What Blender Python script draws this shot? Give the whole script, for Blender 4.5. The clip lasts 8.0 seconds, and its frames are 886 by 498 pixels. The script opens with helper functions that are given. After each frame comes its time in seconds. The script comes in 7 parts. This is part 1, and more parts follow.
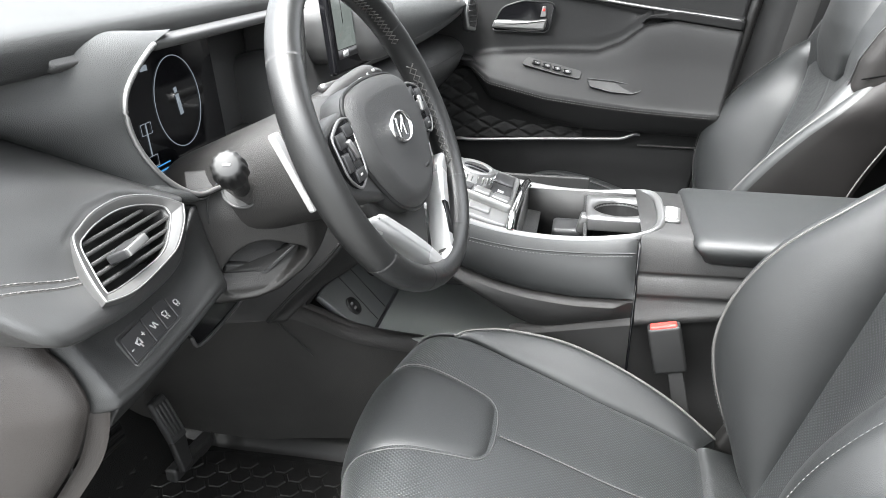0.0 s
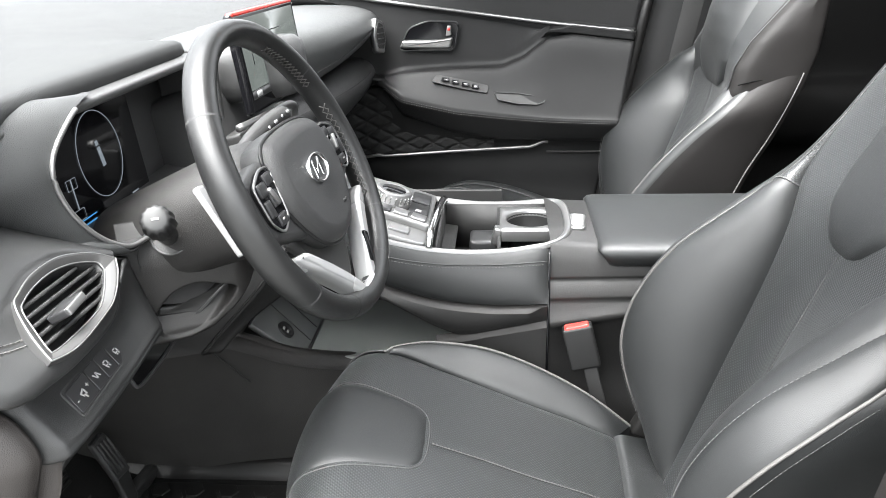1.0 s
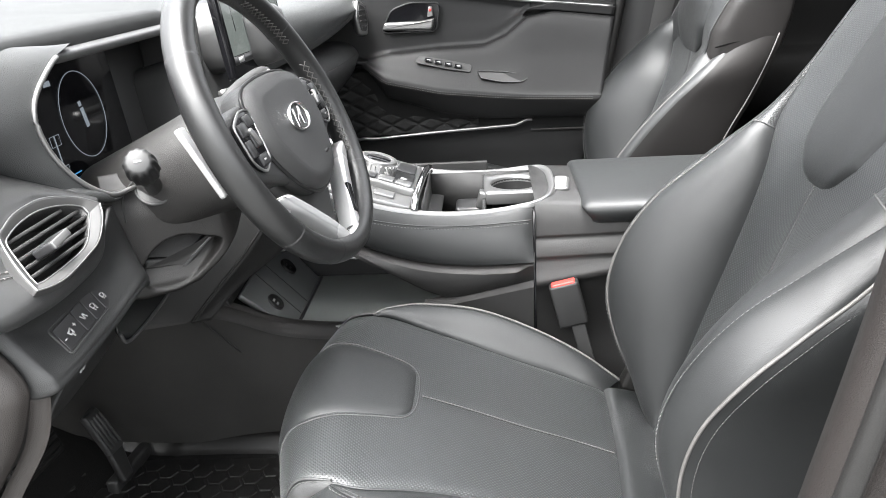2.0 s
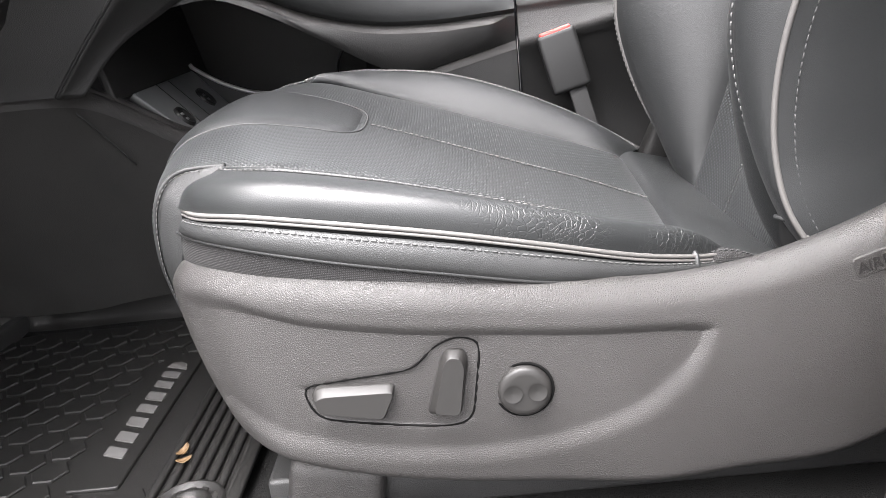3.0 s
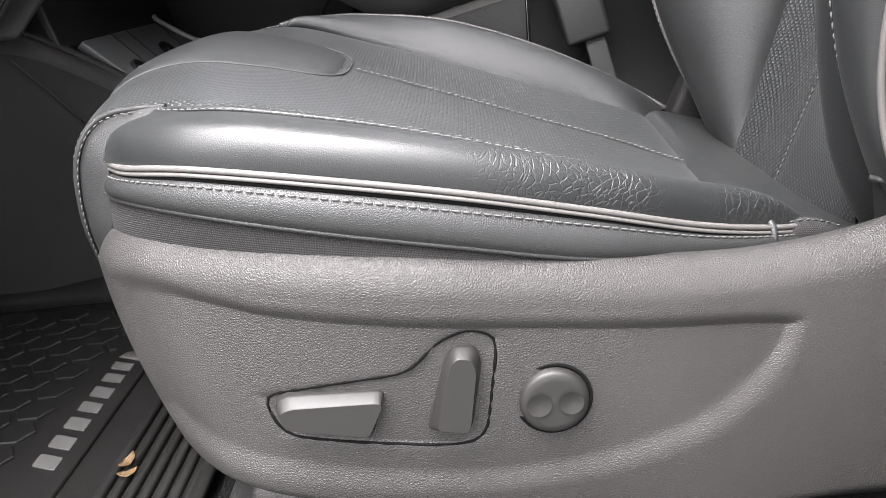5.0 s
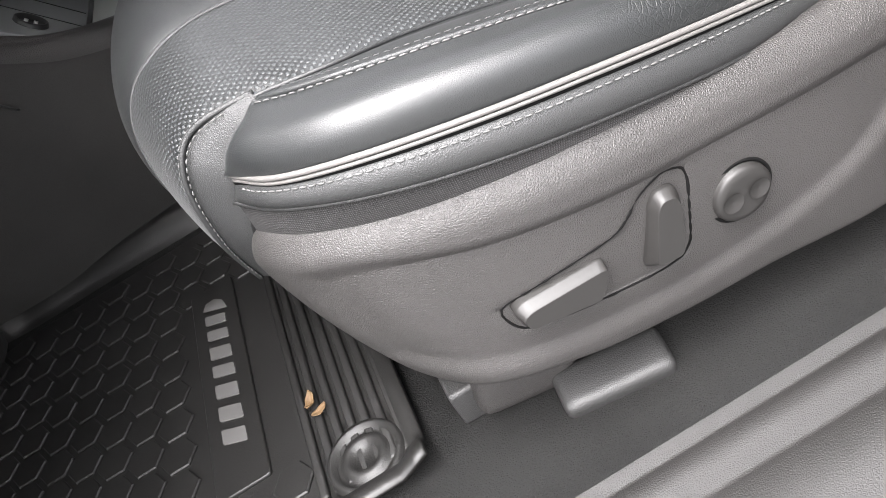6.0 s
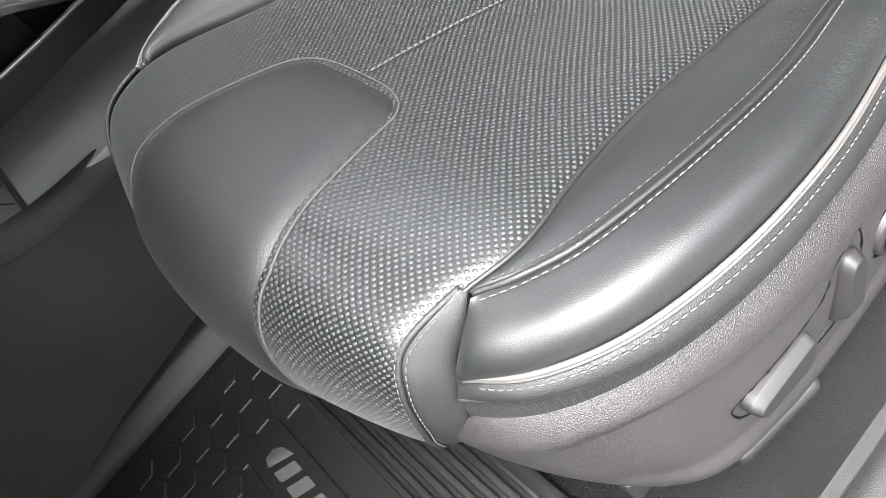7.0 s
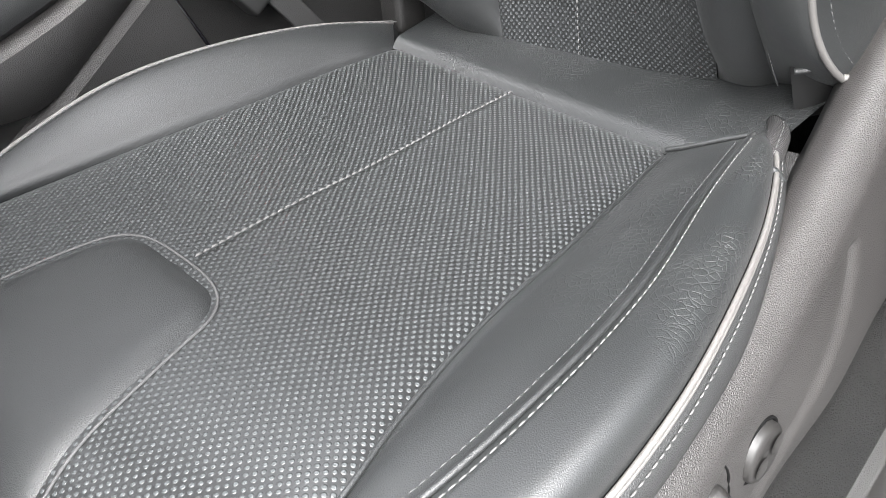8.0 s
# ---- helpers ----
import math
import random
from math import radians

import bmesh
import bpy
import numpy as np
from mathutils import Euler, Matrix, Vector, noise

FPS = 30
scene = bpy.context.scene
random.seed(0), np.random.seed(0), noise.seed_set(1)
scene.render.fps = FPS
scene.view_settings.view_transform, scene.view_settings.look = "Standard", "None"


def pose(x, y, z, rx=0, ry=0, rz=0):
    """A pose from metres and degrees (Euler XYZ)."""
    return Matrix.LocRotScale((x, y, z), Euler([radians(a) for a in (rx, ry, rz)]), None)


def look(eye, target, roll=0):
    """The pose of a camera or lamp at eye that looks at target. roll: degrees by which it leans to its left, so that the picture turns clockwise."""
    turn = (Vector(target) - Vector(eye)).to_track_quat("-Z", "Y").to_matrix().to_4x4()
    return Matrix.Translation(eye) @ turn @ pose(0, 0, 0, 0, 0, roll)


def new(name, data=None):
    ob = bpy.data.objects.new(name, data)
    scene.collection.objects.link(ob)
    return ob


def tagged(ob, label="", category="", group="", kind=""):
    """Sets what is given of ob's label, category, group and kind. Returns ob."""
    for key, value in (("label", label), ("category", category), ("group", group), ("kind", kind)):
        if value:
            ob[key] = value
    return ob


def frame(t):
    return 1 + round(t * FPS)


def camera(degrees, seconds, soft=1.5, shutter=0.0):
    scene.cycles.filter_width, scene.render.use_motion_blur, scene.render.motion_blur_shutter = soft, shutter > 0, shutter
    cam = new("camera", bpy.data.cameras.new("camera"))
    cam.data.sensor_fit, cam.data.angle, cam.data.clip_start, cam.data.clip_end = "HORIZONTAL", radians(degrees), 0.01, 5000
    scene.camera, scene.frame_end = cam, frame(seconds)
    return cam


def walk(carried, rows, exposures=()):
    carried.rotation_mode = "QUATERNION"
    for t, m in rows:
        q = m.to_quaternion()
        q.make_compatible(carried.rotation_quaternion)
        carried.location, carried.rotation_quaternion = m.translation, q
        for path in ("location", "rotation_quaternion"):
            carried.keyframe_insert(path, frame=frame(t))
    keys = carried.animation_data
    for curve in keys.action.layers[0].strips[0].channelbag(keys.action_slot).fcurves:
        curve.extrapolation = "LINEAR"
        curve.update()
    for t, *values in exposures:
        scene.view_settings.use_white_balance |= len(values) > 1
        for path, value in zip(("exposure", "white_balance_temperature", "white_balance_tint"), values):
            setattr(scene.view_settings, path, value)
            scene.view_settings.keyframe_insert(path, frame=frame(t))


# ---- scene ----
cam = camera(60.2, 8.0, soft=0.7)
PATH = [
    (0, (0.017, 0.022, 1.358), (-0.315, 1.843, 0.601), 0.4),
    (0.5, (0.031, -0.013, 1.404), (-0.171, 1.823, 0.636), -0.7),
    (1, (0.037, -0.028, 1.411), (-0.114, 1.816, 0.652), -1.8),
    (1.2, (0.043, -0.03, 1.414), (-0.106, 1.814, 0.653), -2.1),
    (2.3, (0.05, -0.073, 1.229), (-0.087, 1.8, 0.541), -4.5),
    (2.5, (0.046, -0.05, 1.079), (-0.085, 1.841, 0.44), -5.3),
    (2.7, (0.015, -0.015, 0.973), (-0.053, 1.891, 0.369), -5.2),
    (3, (0.023, 0.09, 0.895), (-0.037, 1.99, 0.274), -6.4),
    (3.5, (0.014, 0.172, 0.871), (-0.007, 2.062, 0.216), -7.2),
    (4, (0.006, 0.189, 0.858), (-0.01, 2.077, 0.196), -7.0),
    (5.3, (0.01, 0.201, 0.852), (-0.024, 2.081, 0.168), -5.6),
    (5.5, (0.001, 0.194, 0.858), (0.01, 2.043, 0.095), -8.5),
    (5.8, (-0.044, 0.22, 0.894), (-0.029, 1.903, -0.187), -21.3),
    (6, (-0.102, 0.252, 0.948), (-0.091, 1.809, -0.308), -31.2),
    (6.2, (-0.146, 0.308, 1.017), (-0.129, 1.75, -0.368), -38.8),
    (6.5, (-0.186, 0.367, 1.071), (-0.028, 1.776, -0.34), -41.0),
    (7, (-0.185, 0.395, 1.069), (0.116, 1.739, -0.382), -40.4),
    (7.5, (-0.148, 0.399, 1.051), (0.253, 1.738, -0.379), -38.7),
    (7.7, (-0.142, 0.408, 1.031), (0.382, 1.742, -0.364), -33.7),
    (8, (-0.093, 0.423, 1.046), (0.508, 1.724, -0.349), -31.2),
]
walk(cam, [(t, look(eye, target, roll)) for t, eye, target, roll in PATH], [(0.0, 3.26, 6330, 8), (1.2, 3.12, 6380, 8.5), (2.3, 3.15, 6420, 10.5), (2.6, 3.31, 6450, 14), (3.5, 3.10, 6450, 13), (5.5, 2.98, 6450, 14), (6.0, 3.13, 6450, 13), (7.0, 3.27, 6400, 11), (8.0, 3.29, 6400, 10.5)])

# ---------------------------------------------------------------- world and light
world = bpy.data.worlds.new("sky")
scene.world = world
world.use_nodes = True
wn = world.node_tree.nodes
sky = wn.new("ShaderNodeTexSky")
sky.sky_type, sky.sun_disc = "NISHITA", False
sky.sun_elevation, sky.sun_rotation, sky.dust_density = radians(78), radians(225), 8.0
desat = wn.new("ShaderNodeHueSaturation")
desat.inputs["Saturation"].default_value = 0.12
world.node_tree.links.new(sky.outputs[0], desat.inputs["Color"])
world.node_tree.links.new(desat.outputs[0], wn["Background"].inputs[0])
wn["Background"].inputs[1].default_value = 0.15
sun_data = bpy.data.lights.new("sun", "SUN")
sun_data.energy, sun_data.angle, sun_data.color = 1.4, radians(60), (1.0, 0.98, 0.95)
sun = new("sun", sun_data)
sun.matrix_world = look((-1.3, -1.7, 5.0), (0.1, 0.8, 0.8))


# ---------------------------------------------------------------- materials
def material(name, color, rough=0.5, metal=0.0, spec=0.5):
    m = bpy.data.materials.new(name)
    m.use_nodes = True
    b = m.node_tree.nodes["Principled BSDF"]
    b.inputs["Base Color"].default_value = (*color, 1)
    b.inputs["Roughness"].default_value = rough
    b.inputs["Metallic"].default_value = metal
    b.inputs["Specular IOR Level"].default_value = spec
    return m


def nd(m, kind, **values):
    n = m.node_tree.nodes.new(kind)
    for k, v in values.items():
        if k in ("operation", "feature", "blend_type", "data_type", "distance"):
            if k == "operation":
                n.operation = v
            elif k == "feature":
                n.feature = v
            elif k == "blend_type":
                n.blend_type = v
            elif k == "data_type":
                n.data_type = v
            else:
                n.distance = v
        else:
            n.inputs[k.replace("_", " ")].default_value = v
    return n


def link(m, a, b):
    m.node_tree.links.new(a, b)


def grained(name, color, rough, grain=0.0022, depth=0.0004, spec=0.5, wear=0.25, coords="Object", kind="pebble", metal=0.0, creases=0.0, sheen=0.0):
    """A surface with pebble grain or fine noise, uneven gloss and faint stains."""
    m = material(name, color, rough, metal, spec)
    bsdf = m.node_tree.nodes["Principled BSDF"]
    tc = nd(m, "ShaderNodeTexCoord")
    out = tc.outputs[coords]
    big = nd(m, "ShaderNodeTexNoise", Scale=9.0, Detail=5.0)
    link(m, out, big.inputs["Vector"])
    mixc = nd(m, "ShaderNodeMixRGB", blend_type="MIX")
    mixc.inputs[1].default_value = (*[c * (1 - wear) for c in color], 1)
    mixc.inputs[2].default_value = (*[c * (1 + wear) for c in color], 1)
    link(m, big.outputs[0], mixc.inputs[0])
    link(m, mixc.outputs[0], bsdf.inputs["Base Color"])
    mr = nd(m, "ShaderNodeMapRange")
    mr.inputs["To Min"].default_value, mr.inputs["To Max"].default_value = rough - 0.07, rough + 0.07
    link(m, big.outputs[0], mr.inputs["Value"])
    link(m, mr.outputs[0], bsdf.inputs["Roughness"])
    if kind == "pebble":
        t = nd(m, "ShaderNodeTexVoronoi", feature="DISTANCE_TO_EDGE", Scale=1 / grain)
        warp = nd(m, "ShaderNodeTexNoise", Scale=0.6 / grain, Detail=2.0)
        link(m, out, warp.inputs["Vector"])
        add = nd(m, "ShaderNodeMixRGB", blend_type="ADD")
        add.inputs[0].default_value = grain * 0.7
        link(m, out, add.inputs[1])
        link(m, warp.outputs["Color"], add.inputs[2])
        link(m, add.outputs[0], t.inputs["Vector"])
        flat = nd(m, "ShaderNodeMapRange")
        flat.interpolation_type = "SMOOTHSTEP"
        flat.inputs["From Max"].default_value = 0.30
        link(m, t.outputs["Distance"], flat.inputs["Value"])
        height = flat.outputs[0]
    else:
        t = nd(m, "ShaderNodeTexNoise", Scale=1 / grain, Detail=4.0)
        link(m, out, t.inputs["Vector"])
        height = t.outputs[0]
    bsdf.inputs["Sheen Weight"].default_value, bsdf.inputs["Sheen Roughness"].default_value = sheen, 0.4
    bump = nd(m, "ShaderNodeBump", Strength=0.8, Distance=depth)
    link(m, height, bump.inputs["Height"])
    link(m, bump.outputs[0], bsdf.inputs["Normal"])
    if creases:
        # long soft wrinkles that come and go over the hide
        warp2 = nd(m, "ShaderNodeTexNoise", Scale=22.0, Detail=3.0)
        link(m, out, warp2.inputs["Vector"])
        mixv = nd(m, "ShaderNodeMixRGB", blend_type="ADD")
        mixv.inputs[0].default_value = 0.03
        link(m, out, mixv.inputs[1])
        link(m, warp2.outputs["Color"], mixv.inputs[2])
        cell = nd(m, "ShaderNodeTexVoronoi", feature="DISTANCE_TO_EDGE", Scale=250.0)
        link(m, mixv.outputs[0], cell.inputs["Vector"])
        fold = nd(m, "ShaderNodeMapRange")
        fold.inputs["From Max"].default_value = 0.10
        link(m, cell.outputs["Distance"], fold.inputs["Value"])
        patch = nd(m, "ShaderNodeTexNoise", Scale=13.0, Detail=2.0)
        link(m, out, patch.inputs["Vector"])
        mask = nd(m, "ShaderNodeMapRange")
        mask.inputs["From Min"].default_value, mask.inputs["From Max"].default_value = 0.42, 0.58
        link(m, patch.outputs[0], mask.inputs["Value"])
        # worn most where one slides in, towards the rear of the panel
        sit = nd(m, "ShaderNodeSeparateXYZ")
        link(m, out, sit.inputs[0])
        rear = nd(m, "ShaderNodeMapRange")
        rear.inputs["From Min"].default_value, rear.inputs["From Max"].default_value = -0.02, 0.09
        link(m, sit.outputs[0], rear.inputs["Value"])
        worn = nd(m, "ShaderNodeMath", operation="MULTIPLY")
        link(m, mask.outputs[0], worn.inputs[0])
        link(m, rear.outputs[0], worn.inputs[1])
        mask = worn
        amount = nd(m, "ShaderNodeMath", operation="MULTIPLY")
        link(m, fold.outputs[0], amount.inputs[0])
        link(m, mask.outputs[0], amount.inputs[1])
        bump2 = nd(m, "ShaderNodeBump", Strength=creases, Distance=0.0006)
        link(m, amount.outputs[0], bump2.inputs["Height"])
        link(m, bump.outputs[0], bump2.inputs["Normal"])
        link(m, bump2.outputs[0], bsdf.inputs["Normal"])
    return m


def dotted(name, color, rough, step=0.0052, radius=0.26, depth=0.0006, hole=0.25):
    """Perforated leather: staggered rows of small holes laid out over the panel in metres."""
    m = material(name, color, rough)
    bsdf = m.node_tree.nodes["Principled BSDF"]
    tc = nd(m, "ShaderNodeTexCoord")
    sep = nd(m, "ShaderNodeSeparateXYZ")
    link(m, tc.outputs["UV"], sep.inputs[0])

    def lattice(ou, ov):
        parts = []
        for axis, size, off in ((0, step, ou), (1, step * 0.9, ov)):
            a = nd(m, "ShaderNodeMath", operation="MULTIPLY_ADD")
            a.inputs[1].default_value, a.inputs[2].default_value = 1 / size, off
            link(m, sep.outputs[axis], a.inputs[0])
            f = nd(m, "ShaderNodeMath", operation="FRACT")
            link(m, a.outputs[0], f.inputs[0])
            s = nd(m, "ShaderNodeMath", operation="SUBTRACT")
            s.inputs[1].default_value = 0.5
            link(m, f.outputs[0], s.inputs[0])
            p = nd(m, "ShaderNodeMath", operation="MULTIPLY")
            link(m, s.outputs[0], p.inputs[0])
            link(m, s.outputs[0], p.inputs[1])
            parts.append(p)
        q = nd(m, "ShaderNodeMath", operation="ADD")
        link(m, parts[0].outputs[0], q.inputs[0])
        link(m, parts[1].outputs[0], q.inputs[1])
        r = nd(m, "ShaderNodeMath", operation="SQRT")
        link(m, q.outputs[0], r.inputs[0])
        return r

    bsdf.inputs["Sheen Weight"].default_value, bsdf.inputs["Sheen Roughness"].default_value = 0.08, 0.4
    a, b = lattice(0.0, 0.0), lattice(0.5, 0.5)
    near = nd(m, "ShaderNodeMath", operation="MINIMUM")
    link(m, a.outputs[0], near.inputs[0])
    link(m, b.outputs[0], near.inputs[1])
    mr = nd(m, "ShaderNodeMapRange")
    mr.interpolation_type = "SMOOTHSTEP"
    mr.inputs["From Min"].default_value, mr.inputs["From Max"].default_value = radius * 0.6, radius * 1.25
    link(m, near.outputs[0], mr.inputs["Value"])
    big = nd(m, "ShaderNodeTexNoise", Scale=12.0, Detail=4.0)
    link(m, tc.outputs["Object"], big.inputs["Vector"])
    tone = nd(m, "ShaderNodeMixRGB")
    tone.inputs[1].default_value, tone.inputs[2].default_value = (*[c * 0.8 for c in color], 1), (*[c * 1.2 for c in color], 1)
    link(m, big.outputs[0], tone.inputs[0])
    mix = nd(m, "ShaderNodeMixRGB")
    mix.inputs[1].default_value = (*[c * hole for c in color], 1)
    link(m, tone.outputs[0], mix.inputs[2])
    link(m, mr.outputs[0], mix.inputs[0])
    link(m, mix.outputs[0], bsdf.inputs["Base Color"])
    gloss = nd(m, "ShaderNodeMapRange")
    gloss.inputs["To Min"].default_value, gloss.inputs["To Max"].default_value = 0.25, 0.75
    link(m, mr.outputs[0], gloss.inputs["Value"])
    link(m, gloss.outputs[0], bsdf.inputs["Specular IOR Level"])
    fine = nd(m, "ShaderNodeTexNoise", Scale=900.0, Detail=2.0)
    link(m, tc.outputs["Object"], fine.inputs["Vector"])
    add = nd(m, "ShaderNodeMath", operation="MULTIPLY_ADD")
    add.inputs[1].default_value = 0.12
    link(m, fine.outputs[0], add.inputs[0])
    link(m, mr.outputs[0], add.inputs[2])
    bump = nd(m, "ShaderNodeBump", Strength=0.7, Distance=depth)
    link(m, add.outputs[0], bump.inputs["Height"])
    link(m, bump.outputs[0], bsdf.inputs["Normal"])
    return m


def woven(name, color, rough, step=0.0016):
    m = material(name, color, rough, 0, 0.3)
    bsdf = m.node_tree.nodes["Principled BSDF"]
    tc = nd(m, "ShaderNodeTexCoord")
    w1 = nd(m, "ShaderNodeTexWave", Scale=1 / step / 6.3)
    w2 = nd(m, "ShaderNodeTexWave", Scale=1 / step / 6.3)
    w1.bands_direction, w2.bands_direction = "X", "Y"
    link(m, tc.outputs["UV"], w1.inputs["Vector"])
    link(m, tc.outputs["UV"], w2.inputs["Vector"])
    mul = nd(m, "ShaderNodeMath", operation="MULTIPLY")
    link(m, w1.outputs["Fac"], mul.inputs[0])
    link(m, w2.outputs["Fac"], mul.inputs[1])
    mix = nd(m, "ShaderNodeMixRGB")
    mix.inputs[1].default_value, mix.inputs[2].default_value = (*[c * 0.5 for c in color], 1), (*[c * 1.4 for c in color], 1)
    link(m, mul.outputs[0], mix.inputs[0])
    link(m, mix.outputs[0], bsdf.inputs["Base Color"])
    bump = nd(m, "ShaderNodeBump", Strength=0.8, Distance=0.0006)
    link(m, mul.outputs[0], bump.inputs["Height"])
    link(m, bump.outputs[0], bsdf.inputs["Normal"])
    return m


LEATHER = grained("black_leather", (0.0140, 0.0150, 0.0153), 0.44, 0.0011, 0.00009, spec=0.62, sheen=0.03)
WORN_LEATHER = grained("worn_leather", (0.0135, 0.0146, 0.0149), 0.42, 0.0011, 0.00006, spec=0.66, creases=0.58, sheen=0.03)
BLACK = material("black_plastic", (0.012, 0.012, 0.012), 0.48)
GRAIN_LEATHER = grained("grained_leather", (0.022, 0.0225, 0.0225), 0.46, 0.0012, 0.00013)
PERF = dotted("perforated_leather", (0.0080, 0.0086, 0.0088), 0.37, step=0.0056, radius=0.22, depth=0.00042, hole=7.2)
FABRIC = woven("side_cloth", (0.036, 0.035, 0.035), 0.85, 0.0006)
SHIELD = grained("grained_grey_plastic", (0.0285, 0.0268, 0.0258), 0.48, 0.0014, 0.00025)
SOFT = grained("soft_black_plastic", (0.048, 0.048, 0.048), 0.5, 0.0014, 0.00014)
DARK = grained("dark_plastic", (0.024, 0.0238, 0.0235), 0.5, 0.0016, 0.00014)
PADTOP = grained("dash_top_plastic", (0.038, 0.0392, 0.0392), 0.52, 0.0016, 0.00018)
TOPSKIN = grained("upper_dash_skin", (0.024, 0.0248, 0.0248), 0.60, 0.0016, 0.0003, spec=0.35)
DOORSKIN = grained("door_skin", (0.0110, 0.0110, 0.0112), 0.5, 0.0014, 0.00018, spec=0.36)
VINYL = grained("matt_side_vinyl", (0.0110, 0.0100, 0.0096), 0.58, 0.0011, 0.00009, spec=0.30)
# near-black colour stands in for the deep shade of the rear cabin
REARSHADE = grained("rear_cabin_shade", (0.0045, 0.0045, 0.0045), 0.7, 0.0016, 0.00014, spec=0.25)
RIM = grained("rim_leather", (0.015, 0.0152, 0.0152), 0.34, 0.0010, 0.00006, spec=0.6)
HUB = grained("hub_plastic", (0.042, 0.042, 0.042), 0.48, 0.0013, 0.0002)
TRIM = grained("dark_grained_trim", (0.022, 0.0216, 0.0212), 0.5, 0.0014, 0.00018)
DULL_SATIN = grained("dark_satin_metal", (0.24, 0.239, 0.238), 0.36, 0.004, 0.00003, kind="noise", wear=0.08, metal=0.7)
SMOOTH = grained("smooth_dark_plastic", (0.03, 0.03, 0.031), 0.3, 0.01, 0.00005, kind="noise")
SATIN = grained("satin_silver", (0.30, 0.298, 0.295), 0.36, 0.004, 0.00003, kind="noise", wear=0.05, metal=0.85)
SILVER = grained("silver_paint", (0.60, 0.60, 0.60), 0.28, 0.004, 0.00002, kind="noise", wear=0.05, metal=0.4)
TRAY = grained("tray_rubber", (0.27, 0.285, 0.27), 0.38, 0.003, 0.0001, kind="noise", wear=0.15)
PANEL = grained("satin_grey_plastic", (0.15, 0.155, 0.155), 0.30, 0.003, 0.00006, kind="noise", wear=0.1)
VENTMETAL = grained("vent_satin_grey", (0.052, 0.0515, 0.051), 0.44, 0.004, 0.00003, kind="noise", wear=0.08)
POD = grained("pod_skin", (0.030, 0.0302, 0.0302), 0.36, 0.0014, 0.00006, spec=0.85)
CHROME = material("bright_chrome", (0.75, 0.75, 0.75), 0.12, 1.0)
PIPING = grained("pale_piping", (0.100, 0.096, 0.092), 0.5, 0.001, 0.0002, kind="noise", wear=0.1)
THREAD = material("pale_thread", (0.095, 0.095, 0.093), 0.7)
DARKTHREAD = material("dark_thread", (0.06, 0.06, 0.06), 0.7)
DOORPOST = grained("dark_door_post", (0.011, 0.0092, 0.0084), 0.62, 0.0016, 0.00014, spec=0.3)
SWITCH = grained("switch_plastic", (0.0165, 0.0157, 0.0150), 0.46, 0.006, 0.00005, spec=0.38, kind="noise", wear=0.1)
RED = material("red_button", (0.62, 0.05, 0.04), 0.35)
GAP = material("gap_black", (0.003, 0.003, 0.003), 0.9, 0.0, 0.1)
GLOSS = material("gloss_black", (0.006, 0.006, 0.007), 0.08)
CARPET = grained("black_carpet", (0.010, 0.010, 0.0097), 0.95, 0.0012, 0.002, spec=0.1, kind="noise", wear=0.4)
FELT = grained("tunnel_felt", (0.041, 0.040, 0.0385), 0.95, 0.0012, 0.0008, spec=0.1, kind="noise", wear=0.3)
RUBBER = grained("black_rubber", (0.0105, 0.0102, 0.0098), 0.42, 0.0012, 0.0003, spec=0.4, wear=0.35, kind="noise")
COLUMN = grained("column_plastic", (0.0125, 0.0117, 0.0110), 0.52, 0.0014, 0.00018)
GREYTEXT = material("pale_lettering", (0.085, 0.083, 0.081), 0.6)
ICON = material("white_icon", (0.45, 0.45, 0.45), 0.5)
SILL = grained("sill_plastic", (0.011, 0.0105, 0.010), 0.58, 0.0016, 0.00016, spec=0.35)
PILLAR = grained("pillar_plastic", (0.024, 0.0208, 0.019), 0.5, 0.0016, 0.00014)
HEADLINER = grained("headliner_cloth", (0.60, 0.59, 0.57), 0.95, 0.0012, 0.0006, spec=0.1, kind="noise", wear=0.05)
ASPHALT = grained("asphalt", (0.09, 0.09, 0.088), 0.9, 0.006, 0.003, kind="noise")


def glow(name, color, strength):
    m = material(name, (0.01, 0.01, 0.01), 0.2)
    b = m.node_tree.nodes["Principled BSDF"]
    b.inputs["Emission Color"].default_value = (*color, 1)
    b.inputs["Emission Strength"].default_value = strength
    return m


# ---------------------------------------------------------------- mesh helpers
def thing(name, label, category, place=(0, 0, 0), group="", kind=""):
    ob = new(name)
    ob.location = place
    ob.empty_display_size = 0.05
    bpy.context.view_layer.update()
    return tagged(ob, label, category, group, kind)


def part(name, mesh, mat, parent=None, label="", kind=""):
    """Link a mesh or bmesh, given in world metres, as one object under a thing or part."""
    if isinstance(mesh, bmesh.types.BMesh):
        bm, mesh = mesh, bpy.data.meshes.new(name)
        bm.to_mesh(mesh)
        bm.free()
    mesh.name = name
    ob = new(name, mesh)
    if mat:
        mesh.materials.append(mat)
    if parent:
        ob.parent = parent
        root = parent
        off = Vector((0, 0, 0))
        while root:
            off += root.location
            root = root.parent
        mesh.transform(Matrix.Translation(-off))
    if label or kind:
        tagged(ob, label=label, kind=kind)
    return ob


